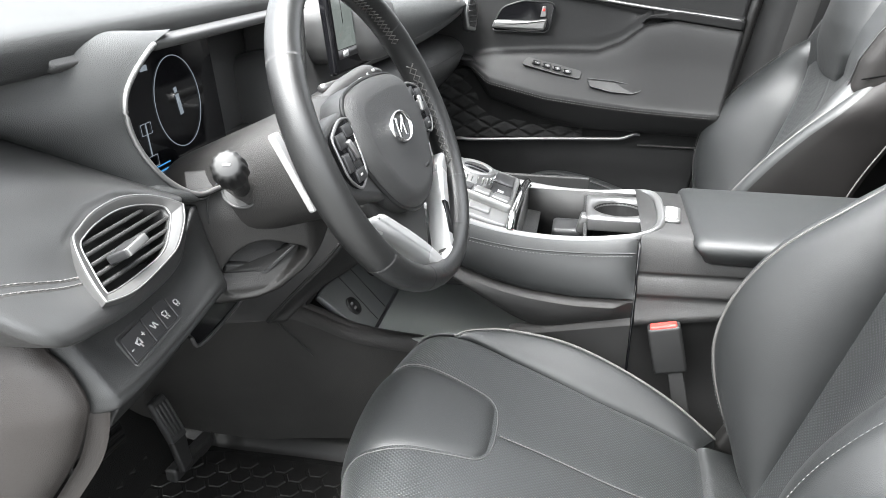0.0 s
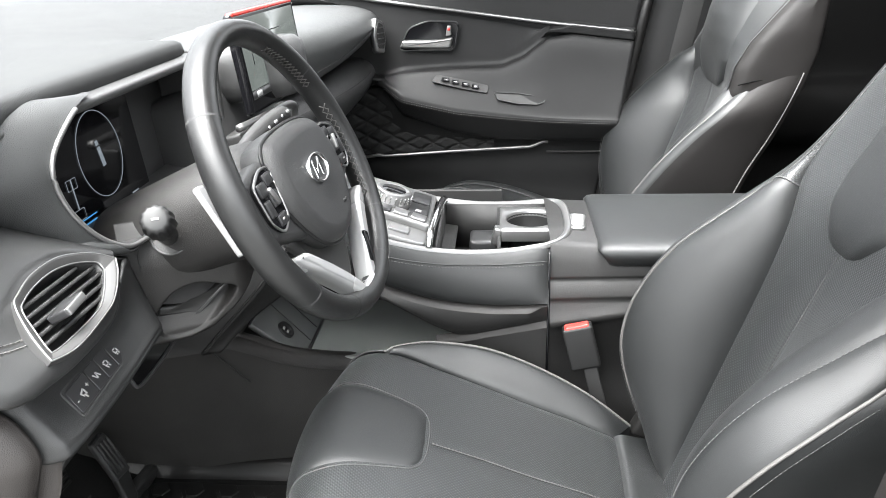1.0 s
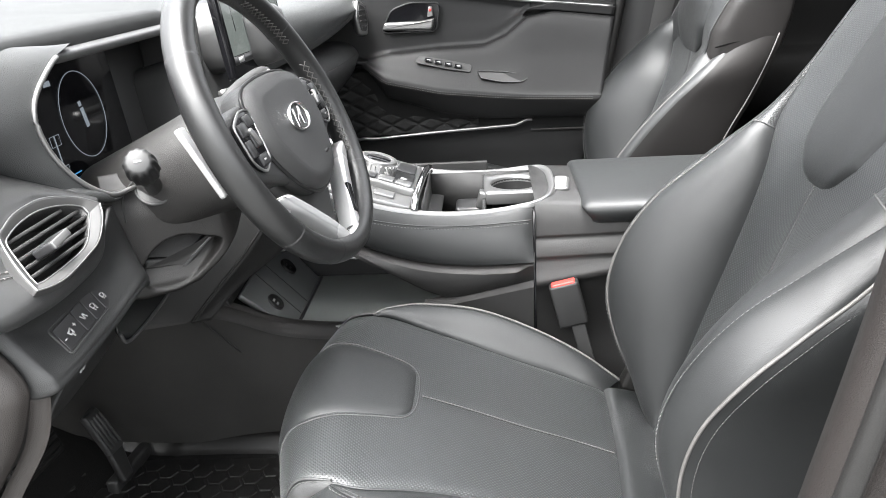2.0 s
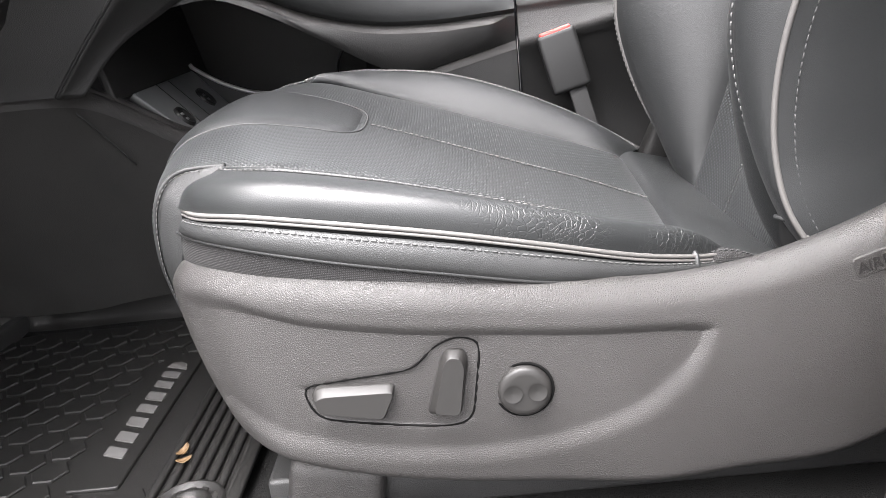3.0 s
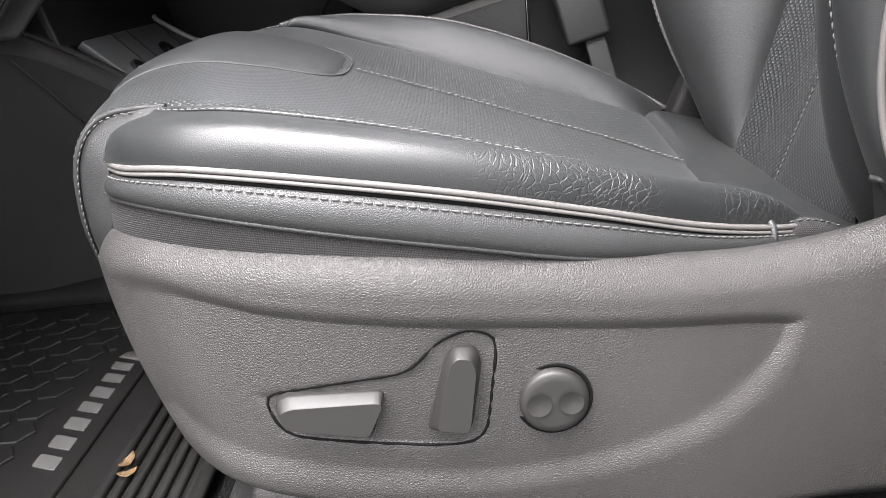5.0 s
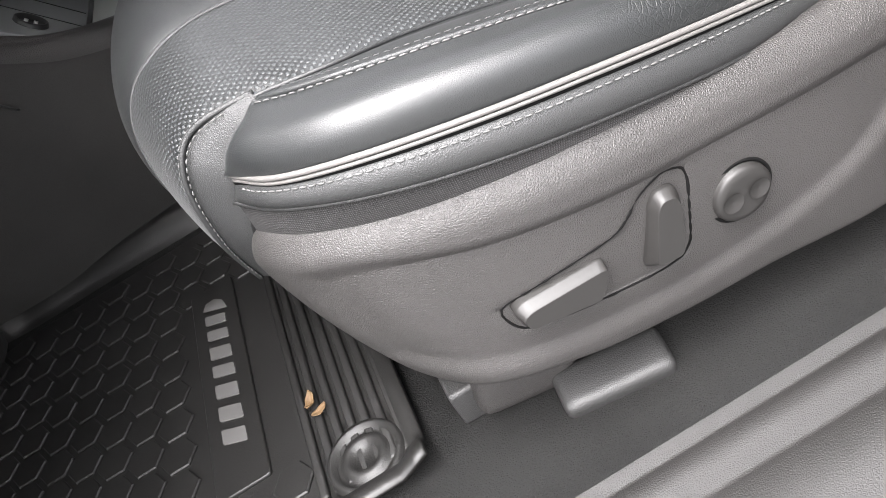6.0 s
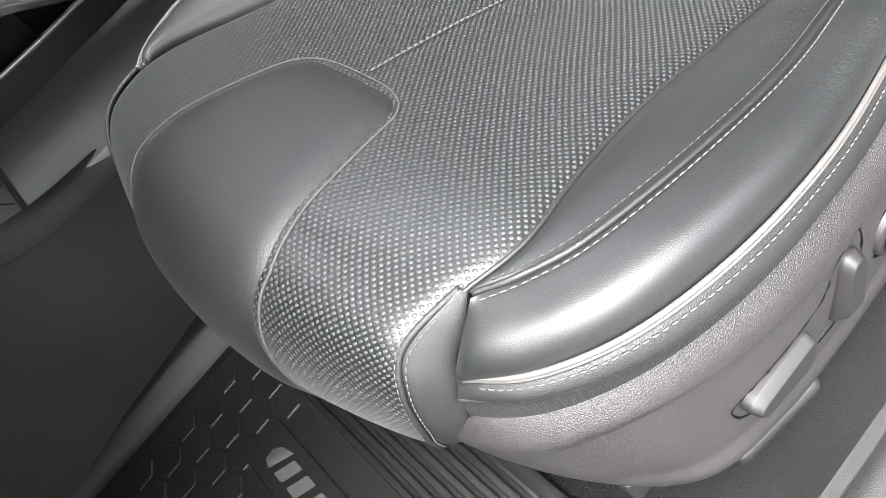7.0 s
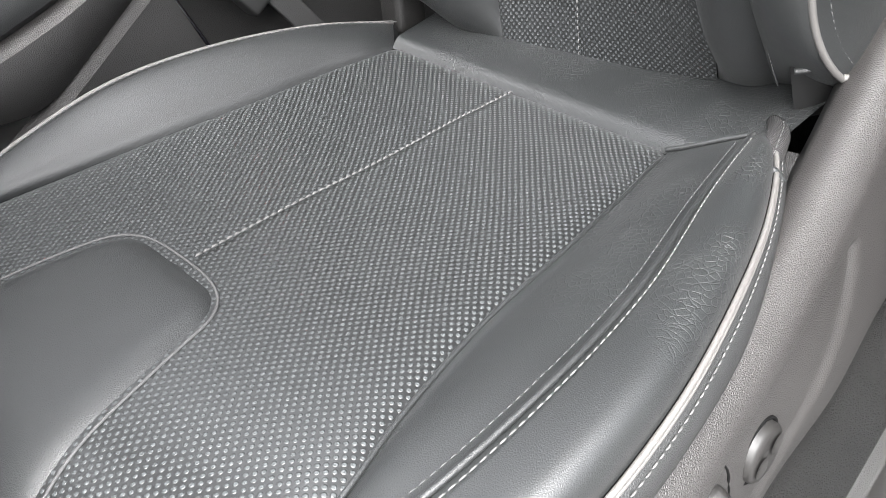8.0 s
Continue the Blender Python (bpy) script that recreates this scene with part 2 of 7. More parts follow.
def cat(points, n, lo=0.0, hi=None):
    """n points on the smooth curve through the given ones, from index lo to hi."""
    c = np.asarray(points, float)
    hi = len(c) - 1 if hi is None else hi
    e = np.vstack([2 * c[0] - c[1], c, 2 * c[-1] - c[-2]])
    k = np.linspace(lo, hi, n)
    i = np.clip(k.astype(int), 0, len(c) - 2)
    u = (k - i)[:, None]
    a, b, d, f = e[i], e[i + 1], e[i + 2], e[i + 3]
    return 0.5 * (2 * b + (d - a) * u + (2 * a - 5 * b + 4 * d - f) * u * u + (3 * b - a - 3 * d + f) * u ** 3)


def grid(p, flip=False, sharp=False, loop_u=False, loop_v=False):
    """A mesh over a grid of points, with its UVs in metres."""
    p = np.asarray(p, float)
    nu, nv = p.shape[:2]
    lu = np.zeros((nu, nv))
    lv = np.zeros((nu, nv))
    lu[1:] = np.cumsum(np.linalg.norm(np.diff(p, axis=0), axis=2), axis=0)
    lv[:, 1:] = np.cumsum(np.linalg.norm(np.diff(p, axis=1), axis=2), axis=1)
    lu = np.repeat(lu.mean(axis=1, keepdims=True), nv, axis=1)
    mid = lv[:, nv // 2: nv // 2 + 1]
    lv = lv - mid
    faces, uv = [], []
    for i in range(nu if loop_u else nu - 1):
        for j in range(nv if loop_v else nv - 1):
            i2, j2 = (i + 1) % nu, (j + 1) % nv
            q = [(i, j), (i2, j), (i2, j2), (i, j2)]
            if flip:
                q.reverse()
            faces.append([a * nv + b for a, b in q])
            uv += [(lu[a, b], lv[a, b]) for a, b in q]
    me = bpy.data.meshes.new("grid")
    me.from_pydata(p.reshape(-1, 3).tolist(), [], faces)
    layer = me.uv_layers.new()
    layer.data.foreach_set("uv", np.array(uv, np.float32).ravel())
    if not sharp:
        me.polygons.foreach_set("use_smooth", [True] * len(me.polygons))
    return me


def normals(p):
    du, dv = np.gradient(p, axis=0), np.gradient(p, axis=1)
    n = np.cross(du, dv)
    return n / (np.linalg.norm(n, axis=2, keepdims=True) + 1e-12)


def strip(a, b, nv=12, bulge=0.0, pillow=0.0, side=1, ends=True, skew=1.0, crisp=14):
    """The surface between two curves of equal length, bulged and rounded off at its seams."""
    v = np.linspace(0, 1, nv)
    p = a[:, None] * (1 - v)[None, :, None] + b[:, None] * v[None, :, None]
    n = normals(p) * side
    w = 2 * v - 1
    h = bulge * (1 - (2 * v ** skew - 1) ** 2) + pillow * (1 - np.abs(w) ** 9)
    h = np.repeat(h[None], len(a), 0)
    if bulge >= 0.012:
        h = h * np.clip(np.linalg.norm(a - b, axis=1) / 0.05, 0, 1)[:, None]
    if ends:
        u = np.abs(np.linspace(-1, 1, len(a))) ** crisp
        h = h * (1 - u)[:, None]
    return p + n * h[..., None]


def tube(points, r, n=8, taper=None):
    p = np.asarray(points, float)
    t = np.gradient(p, axis=0)
    t /= np.linalg.norm(t, axis=1, keepdims=True) + 1e-12
    ref = np.array([0.0, 0.0, 1.0]) if abs(t[:, 2]).mean() < 0.8 else np.array([0.0, 1.0, 0.0])
    s = np.cross(t, ref)
    s /= np.linalg.norm(s, axis=1, keepdims=True) + 1e-12
    u = np.cross(s, t)
    rr = np.full(len(p), r) if taper is None else r * np.asarray(taper)
    a = np.linspace(0, 2 * math.pi, n, endpoint=False)
    ring = p[:, None] + rr[:, None, None] * (np.cos(a)[None, :, None] * s[:, None] + np.sin(a)[None, :, None] * u[:, None])
    ring = np.vstack([np.repeat(p[:1], n, 0)[None], ring, np.repeat(p[-1:], n, 0)[None]])
    return grid(ring, loop_v=True)


def resample(points, step):
    p = np.asarray(points, float)
    s = np.r_[0, np.cumsum(np.linalg.norm(np.diff(p, axis=0), axis=1))]
    u = np.arange(0, s[-1], step)
    return np.stack([np.interp(u, s, p[:, k]) for k in range(3)], 1)


def stitches(points, out, step=0.0058, gap=0.3, r=0.00058):
    """A row of short raised threads along a curve, lifted along `out`."""
    p = resample(points, step / 2)
    verts, faces = [], []
    out = np.asarray(out, float)
    for i in range(0, len(p) - 2, 2):
        a, b = p[i], p[i] + (p[i + 2] - p[i]) * (1 - gap)
        t = (b - a) / (np.linalg.norm(b - a) + 1e-9)
        o = out if out.ndim == 1 else out[min(int(i / len(p) * len(out)), len(out) - 1)]
        s = np.cross(t, o)
        s /= np.linalg.norm(s) + 1e-9
        o = np.cross(s, t)
        k = len(verts)
        for q, w, l in ((a, 0.5, 0.1), (a * 0.7 + b * 0.3, 1.0, 1.0), (a * 0.3 + b * 0.7, 1.0, 1.0), (b, 0.5, 0.1)):
            for cs, co in ((1, -0.5), (0.6, 0.8), (-0.6, 0.8), (-1, -0.5)):
                verts.append(q + r * w * (cs * s + co * o) + r * 0.6 * l * o)
        for m in range(3):
            for j in range(4):
                j2 = (j + 1) % 4
                faces.append([k + m * 4 + j, k + m * 4 + j2, k + m * 4 + 4 + j2, k + m * 4 + 4 + j])
        faces += [[k + 3, k + 2, k + 1, k], [k + 12, k + 13, k + 14, k + 15]]
    me = bpy.data.meshes.new("stitches")
    me.from_pydata([tuple(v) for v in verts], [], faces)
    me.polygons.foreach_set("use_smooth", [True] * len(me.polygons))
    return me


def box(size, m=None, bevel=0.004, segments=3):
    """A box with rounded edges; size in metres, posed by m."""
    bm = bmesh.new()
    bmesh.ops.create_cube(bm, size=1, matrix=Matrix.Diagonal((*size, 1)))
    if bevel:
        bmesh.ops.bevel(bm, geom=bm.edges[:], offset=min(bevel, min(size) * 0.45), segments=segments, profile=0.6, affect="EDGES")
    for f in bm.faces:
        f.smooth = True
    if m is not None:
        bm.transform(m)
    return bm


def plate(outline, depth, m, bevel=0.002, segments=2, smooth=True):
    """An outline in its own x, y plane, raised to z = depth with a bevelled top edge, posed by m."""
    bm = bmesh.new()
    f = bm.faces.new([bm.verts.new((x, y, 0)) for x, y in outline])
    f.normal_update()
    if f.normal.z < 0:
        f.normal_flip()
    r = bmesh.ops.extrude_face_region(bm, geom=[f])
    top = [v for v in r["geom"] if isinstance(v, bmesh.types.BMVert)]
    bmesh.ops.translate(bm, verts=top, vec=(0, 0, depth))
    if bevel:
        tops = set(top)
        edges = [e for e in bm.edges if e.verts[0] in tops and e.verts[1] in tops]
        bmesh.ops.bevel(bm, geom=edges, offset=bevel, segments=segments, profile=0.5, affect="EDGES")
    for g in bm.faces:
        g.smooth = smooth and len(g.verts) < 6
    bm.transform(m)
    bmesh.ops.recalc_face_normals(bm, faces=bm.faces[:])
    return bm


def rounded(outline, r, n=4):
    """The outline with its corners rounded."""
    out = []
    k = len(outline)
    for i in range(k):
        a, b, c = (Vector(outline[j % k]) for j in (i - 1, i, i + 1))
        d1, d2 = min(r, (a - b).length * 0.45), min(r, (c - b).length * 0.45)
        p, q = b + (a - b).normalized() * d1, b + (c - b).normalized() * d2
        for t in np.linspace(0, 1, n):
            out.append(tuple(p * (1 - t) ** 2 + b * 2 * t * (1 - t) + q * t * t))
    return out


def axes(origin, xdir, ydir):
    """A pose whose x and y axes run along the given ways."""
    x = Vector(xdir).normalized()
    z = x.cross(Vector(ydir)).normalized()
    y = z.cross(x)
    m = Matrix((x, y, z)).transposed().to_4x4()
    m.translation = origin
    return m


def lathe(profile, m, n=32):
    """(radius, height) pairs turned about the z axis of m."""
    a = np.linspace(0, 2 * math.pi, n, endpoint=False)
    pr = np.array(profile, float)
    p = np.stack([pr[:, 0:1] * np.cos(a), pr[:, 0:1] * np.sin(a), np.repeat(pr[:, 1:2], n, 1)], 2)
    me = grid(p, loop_v=True)
    me.transform(m)
    return me


def solid(ob, t, offset=-1):
    mod = ob.modifiers.new("thickness", "SOLIDIFY")
    mod.thickness, mod.offset = t, offset
    return ob


def joined(*meshes):
    """Several meshes or bmeshes as one mesh."""
    bm = bmesh.new()
    for me in meshes:
        if isinstance(me, bmesh.types.BMesh):
            tmp = bpy.data.meshes.new("t")
            me.to_mesh(tmp)
            me.free()
            me = tmp
        bm.from_mesh(me)
    return bm


# ---------------------------------------------------------------- large structure
def sheet(name, p, mat, label="", thick=0.02, kind="structure", category=""):
    ob = part(name, grid(p), mat)
    tagged(ob, label, category, "", kind)
    return solid(ob, thick, 0)


def flat(x0, x1, y0, y1, z, n=8):
    xs, ys = np.linspace(x0, x1, n), np.linspace(y0, y1, n)
    return np.array([[(x, y, z) for y in ys] for x in xs])


def ruled(a, b, nv=8):
    v = np.linspace(0, 1, nv)
    return np.asarray(a)[:, None] * (1 - v)[None, :, None] + np.asarray(b)[:, None] * v[None, :, None]


ground = part("ground", grid(flat(-400, 400, -400, 400, 0, 6)), ASPHALT)
tagged(ground, "grey asphalt ground under the car", "ground", "", "structure")

floor_line = cat([(-1.0, 0, 0.86), (-0.86, 0, 0.70), (-0.72, 0, 0.555), (-0.62, 0, 0.512), (-0.4, 0, 0.508), (0.0, 0, 0.508), (0.6, 0, 0.508), (1.4, 0, 0.52)], 60)
fl = np.array([[(x, y, z + 0.02 * max(0, (y - 1.02) / 0.1) * (1 if y < 1.12 else 1.0)) for y in np.linspace(0.512, 1.12, 8)] for x, _, z in floor_line])
sheet("floor", fl, CARPET, "black carpeted car floor rising to the firewall", 0.02)
fr = np.array([[(x, y, z) for y in np.linspace(1.12, 1.84, 4)] for x, _, z in floor_line])
sheet("floor_passenger", fr, CARPET, "black carpeted floor on the passenger side", 0.02)

# sill with its ribbed scuff plate, along the door opening
sill_line = [(0.530, 0.495), (0.524, 0.520), (0.517, 0.53), (0.512, 0.528), (0.508, 0.523), (0.50, 0.523), (0.496, 0.527), (0.484, 0.525), (0.48, 0.519),
             (0.47, 0.518), (0.466, 0.522), (0.44, 0.515), (0.40, 0.50), (0.375, 0.47), (0.36, 0.40), (0.36, 0.30)]
sp = np.array([[(x, y, z - 0.02 + 0.01 * max(0, -x - 0.5)) for y, z in sill_line] for x in np.linspace(-0.95, 1.2, 30)])
sheet("sill", sp, SILL, "grey-brown plastic door sill with ribbed scuff plate", 0.012)

# roof, pillars and the far body side shut the cabin in; the driver's doorway and the windscreen stay open
# unseen roof: its opening is sized, and its lining pale, to light the seats
rz = lambda x, y: 1.66 - 0.10 * ((y - 1.2) / 0.75) ** 2 - 0.05 * ((x - 0.5) / 1.2) ** 2
for nm, xa, xb, ya, yb in (("roof_front", -0.25, 0.02, 0.45, 1.95), ("roof_rear", 0.66, 1.9, 0.45, 1.95), ("roof_rail_near", 0.02, 0.66, 0.45, 0.80), ("roof_rail_far", 0.02, 0.66, 1.60, 1.95)):
    rp_ = np.array([[(x, y, rz(x, y)) for y in np.linspace(ya, yb, 8)] for x in np.linspace(xa, xb, 8)])
    ob = tagged(part(nm, grid(rp_), HEADLINER), "unseen pale grey headliner beside an opening added to let in light", "roof", "", "structure")
    solid(ob, 0.03)
back = np.array([[(x, y, z) for y in np.linspace(0.40, 1.95, 6)] for x, z in ((1.75, 0.5), (1.85, 1.1), (1.9, 1.6))])
# the wall's blackness is the cabin's shade put into its colour
sheet("wall_rear", back, REARSHADE, "rear of the cabin behind the seats, blackened to stand for its shade", 0.03)
side_far = np.array([[(x, 1.92, z) for z in (0.4, 0.7, 1.0, 1.24)] for x in np.linspace(-1.1, 1.9, 10)])
sheet("wall_passenger", side_far, DARK, "dark body side beyond the passenger doors", 0.03)
side_rear = np.array([[(x, 0.42, z) for z in (0.4, 0.7, 1.0, 1.24)] for x in np.linspace(0.62, 1.9, 6)])
sheet("wall_driver_rear", side_rear, DARK, "dark rear door behind the driver", 0.03)
# unseen opaque panes, added to keep daylight out of the rear cabin
BLACKOUT = material("blackout_pane", (0.004, 0.0045, 0.0045), 0.05)
for nm, yy in (("window_1", 1.90), ("window_2", 0.44)):
    gp = np.array([[(x, yy + (0.06 if yy < 1 else -0.06) * (z - 1.22) / 0.36, z) for z in np.linspace(1.22, 1.58, 6)] for x in np.linspace(0.64, 1.9, 8)])
    sheet(nm, gp, BLACKOUT, "unseen rear side window, an opaque black pane added to shut out daylight", 0.006, category="window")
wind = np.array([[(x, y, z) for y in np.linspace(0.3, 1.95, 6)] for x, z in ((-1.02, 0.5), (-1.05, 0.9), (-1.1, 1.18))])
sheet("firewall", wind, DARK, "dark firewall behind the dashboard", 0.03)


# ---------------------------------------------------------------- front seats
def at(points, k):
    """Points of the smooth curve at the given indices."""
    c = np.asarray(points, float)
    e = np.vstack([2 * c[0] - c[1], c, 2 * c[-1] - c[-2]])
    k = np.asarray(k, float)
    i = np.clip(k.astype(int), 0, len(c) - 2)
    u = (k - i)[..., None]
    a, b, d, f = e[i], e[i + 1], e[i + 2], e[i + 3]
    return 0.5 * (2 * b + (d - a) * u + (2 * a - 5 * b + 4 * d - f) * u * u + (3 * b - a - 3 * d + f) * u ** 3)


# cushion columns, from the rear over the nose and down its front
CU_L = [(0.31, 0.650, 0.662), (0.193, 0.665, 0.687), (0.130, 0.652, 0.716), (0.068, 0.643, 0.741), (0.005, 0.636, 0.765), (-0.055, 0.624, 0.785), (-0.105, 0.612, 0.798),
        (-0.145, 0.620, 0.8005), (-0.180, 0.625, 0.797), (-0.197, 0.622, 0.777), (-0.205, 0.628, 0.737), (-0.207, 0.648, 0.690), (-0.198, 0.67, 0.615)]
CU_M = [(0.32, 0.806, 0.650), (0.207, 0.807, 0.689), (0.143, 0.804, 0.716), (0.077, 0.802, 0.741), (0.011, 0.804, 0.766), (-0.055, 0.804, 0.790), (-0.115, 0.806, 0.809),
        (-0.165, 0.808, 0.818), (-0.205, 0.810, 0.808), (-0.232, 0.810, 0.780), (-0.243, 0.810, 0.735), (-0.236, 0.810, 0.680), (-0.215, 0.810, 0.615)]
CU_R = [(0.31, 0.962, 0.675), (0.208, 0.944, 0.708), (0.143, 0.951, 0.732), (0.077, 0.958, 0.755), (0.011, 0.968, 0.778), (-0.055, 0.979, 0.799), (-0.115, 0.990, 0.817),
        (-0.152, 0.997, 0.8185), (-0.184, 0.998, 0.809), (-0.208, 0.989, 0.782), (-0.218, 0.974, 0.740), (-0.213, 0.958, 0.685), (-0.198, 0.945, 0.615)]
SEAM_A = [(0.208, 0.614, 0.701), (0.126, 0.597, 0.734), (0.049, 0.579, 0.763), (-0.021, 0.575, 0.784), (-0.087, 0.582, 0.797), (-0.118, 0.596, 0.7985), (-0.139, 0.613, 0.797)]
PIPE_L = [(0.212, 0.608, 0.703), (0.186, 0.590, 0.708), (0.136, 0.569, 0.721), (0.074, 0.551, 0.741), (0.011, 0.539, 0.759), (-0.053, 0.538, 0.772), (-0.110, 0.550, 0.779), (-0.150, 0.577, 0.777), (-0.172, 0.609, 0.774)]
LOW_L = [(0.212, 0.605, 0.690), (0.186, 0.586, 0.695), (0.136, 0.565, 0.704), (0.074, 0.545, 0.717), (0.011, 0.535, 0.733), (-0.053, 0.534, 0.747), (-0.110, 0.546, 0.757), (-0.155, 0.575, 0.760), (-0.180, 0.612, 0.757)]
SH_TOP = [(-0.160, 0.72, 0.680), (-0.192, 0.660, 0.700), (-0.186, 0.606, 0.731), (-0.150, 0.565, 0.738), (-0.088, 0.540, 0.736), (-0.024, 0.531, 0.729), (0.042, 0.536, 0.719),
          (0.109, 0.542, 0.709), (0.175, 0.549, 0.706), (0.24, 0.553, 0.716), (0.32, 0.556, 0.745), (0.43, 0.56, 0.80)]
SH_LOW = [(-0.10, 0.72, 0.590), (-0.150, 0.65, 0.605), (-0.156, 0.592, 0.622), (-0.118, 0.546, 0.609), (-0.060, 0.538, 0.592), (0.004, 0.540, 0.578), (0.070, 0.543, 0.569),
          (0.136, 0.540, 0.564), (0.199, 0.542, 0.567), (0.263, 0.541, 0.573), (0.33, 0.545, 0.60), (0.43, 0.55, 0.65)]
EDGE_F = [(-0.1395, 0.6165, 0.7985), (-0.151, 0.6135, 0.789), (-0.165, 0.613, 0.778), (-0.172, 0.612, 0.768), (-0.177, 0.613, 0.750), (-0.184, 0.616, 0.732), (-0.187, 0.622, 0.712), (-0.186, 0.632, 0.688)]
PIPE_R = [(0.235, 0.972, 0.705), (0.172, 0.995, 0.745), (0.095, 1.012, 0.782), (0.016, 1.022, 0.809), (-0.064, 1.021, 0.821), (-0.100, 1.013, 0.823), (-0.126, 1.002, 0.823), (-0.142, 0.991, 0.8205)]

RECESS = np.array([(-0.150, 0.648), (-0.111, 0.627), (-0.053, 0.613), (0.020, 0.604), (0.067, 0.606), (0.102, 0.615), (0.132, 0.627), (0.160, 0.649), (0.173, 0.670), (0.166, 0.678), (0.090, 0.686), (0.005, 0.698), (-0.078, 0.710), (-0.160, 0.720)])
RECESS = cat([(*p, 0) for p in np.vstack([RECESS, RECESS[:1]])], 60)[:-1, :2]


def inside(poly, x, z):
    """Signed distance into a closed outline, positive inside."""
    a, b = poly, np.roll(poly, -1, 0)
    d = b - a
    p = np.stack([x, z], -1)[..., None, :]
    u = np.clip(((p - a) * d).sum(-1) / (d * d).sum(-1), 0, 1)
    dist = np.linalg.norm(p - (a + u[..., None] * d), axis=-1).min(-1)
    cross = ((a[:, 1] > p[..., 1]) != (b[:, 1] > p[..., 1])) & (p[..., 0] < (b[:, 0] - a[:, 0]) * (p[..., 1] - a[:, 1]) / (b[:, 1] - a[:, 1] + 1e-12) + a[:, 0])
    return np.where(cross.sum(-1) % 2 == 1, dist, -dist)


def frustum(outline, scale, shift, depth, m):
    """An outline raised to a smaller, shifted top, with crisp sloping sides and a rounded shoulder."""
    o = np.array(outline)
    c = o.mean(0)
    top = c + (o - c) * np.array(scale) + np.array(shift)
    rows = [np.column_stack([o, np.zeros(len(o))]), np.column_stack([o, np.full(len(o), depth * 0.62)])]
    rows += [np.column_stack([o * 0.9 + top * 0.1, np.full(len(o), depth * 0.70)]), np.column_stack([top * 0.9 + o * 0.1, np.full(len(o), depth * 0.96)]), np.column_stack([top, np.full(len(o), depth)])]
    bm = bmesh.new()
    vs = [[bm.verts.new(tuple(p)) for p in r] for r in rows]
    n = len(o)
    for a, b in zip(vs[:-1], vs[1:]):
        for k in range(n):
            f = bm.faces.new((a[k], a[(k + 1) % n], b[(k + 1) % n], b[k]))
            f.smooth = True
    bm.faces.new(vs[-1])
    bmesh.ops.recalc_face_normals(bm, faces=bm.faces[:])
    bm.transform(m)
    return bm


def step(t):
    t = np.clip(t, 0, 1)
    return t * t * (3 - 2 * t)


def cushion(i, v):
    """The cushion's middle surface at index i along it and share v across."""
    l, m, r = at(CU_L, i), at(CU_M, i), at(CU_R, i)
    v = v[..., None]
    return l * (1 - v) * (1 - 2 * v) + m * 4 * v * (1 - v) + r * v * (2 * v - 1)


def xc(z):
    z = np.asarray(z, float)
    return 0.285 + 0.37 * (z - 0.70) + 0.23 * np.clip(z - 1.10, 0, None)


def reclined_back():
    """Guide curves of the driver's backrest, from the seat upwards."""
    BZ = np.array([0.665, 0.73, 0.80, 0.868, 0.935, 1.00, 1.055, 1.11, 1.17, 1.26, 1.36])
    half = np.array([0.072, 0.078, 0.086, 0.094, 0.101, 0.110, 0.125, 0.158, 0.168, 0.162, 0.150])
    front_x, edge_x = xc(BZ), xc(BZ) - 0.012
    BK_C = np.stack([xc(BZ), np.full(11, 0.80), BZ], 1)
    BK_IL = np.stack([xc(BZ) - 0.012, 0.80 - half, BZ], 1)
    BK_IR = np.stack([xc(BZ) - 0.012, 0.80 + half, BZ], 1)
    cx = np.array([0.285, 0.25, 0.222, 0.212, 0.231, 0.278, 0.348, 0.42, 0.468, 0.525, 0.60])
    cy = np.array([0.93, 0.945, 0.955, 0.963, 0.970, 0.975, 0.978, 0.98, 0.975, 0.968, 0.952])
    BK_R = np.stack([cx, cy, BZ], 1)
    BK_L = np.stack([cx, 1.572 - cy, BZ], 1)
    near = np.interp(BZ, [0.66, 0.95, 1.06, 1.36], [0.55, 0.50, 0.15, 0.0])[:, None]
    BK_IL = BK_IL * (1 - near) + BK_L * near
    BK_PL = [(0.30, 0.58, 0.665), (0.250, 0.583, 0.718), (0.233, 0.588, 0.769), (0.231, 0.583, 0.831), (0.243, 0.570, 0.893), (0.273, 0.556, 0.950), (0.323, 0.555, 1.000), (0.380, 0.563, 1.046),
             (0.448, 0.580, 1.115), (0.515, 0.596, 1.22), (0.612, 0.612, 1.37)]
    BK_SL = np.stack([xc(BZ) + 0.13, np.array([0.60] * 8 + [0.60, 0.605, 0.61]), BZ + 0.01], 1)
    BK_PR = np.stack([cx + 0.018, cy + 0.022, BZ + 0.005], 1)
    BK_SR = np.stack([xc(BZ) + 0.13, np.array([0.985] * 8 + [0.985, 0.98, 0.97]), BZ + 0.01], 1)
    return BZ, front_x, edge_x, BK_C, BK_IL, BK_IR, BK_R, BK_L, BK_PL, BK_SL, BK_PR, BK_SR


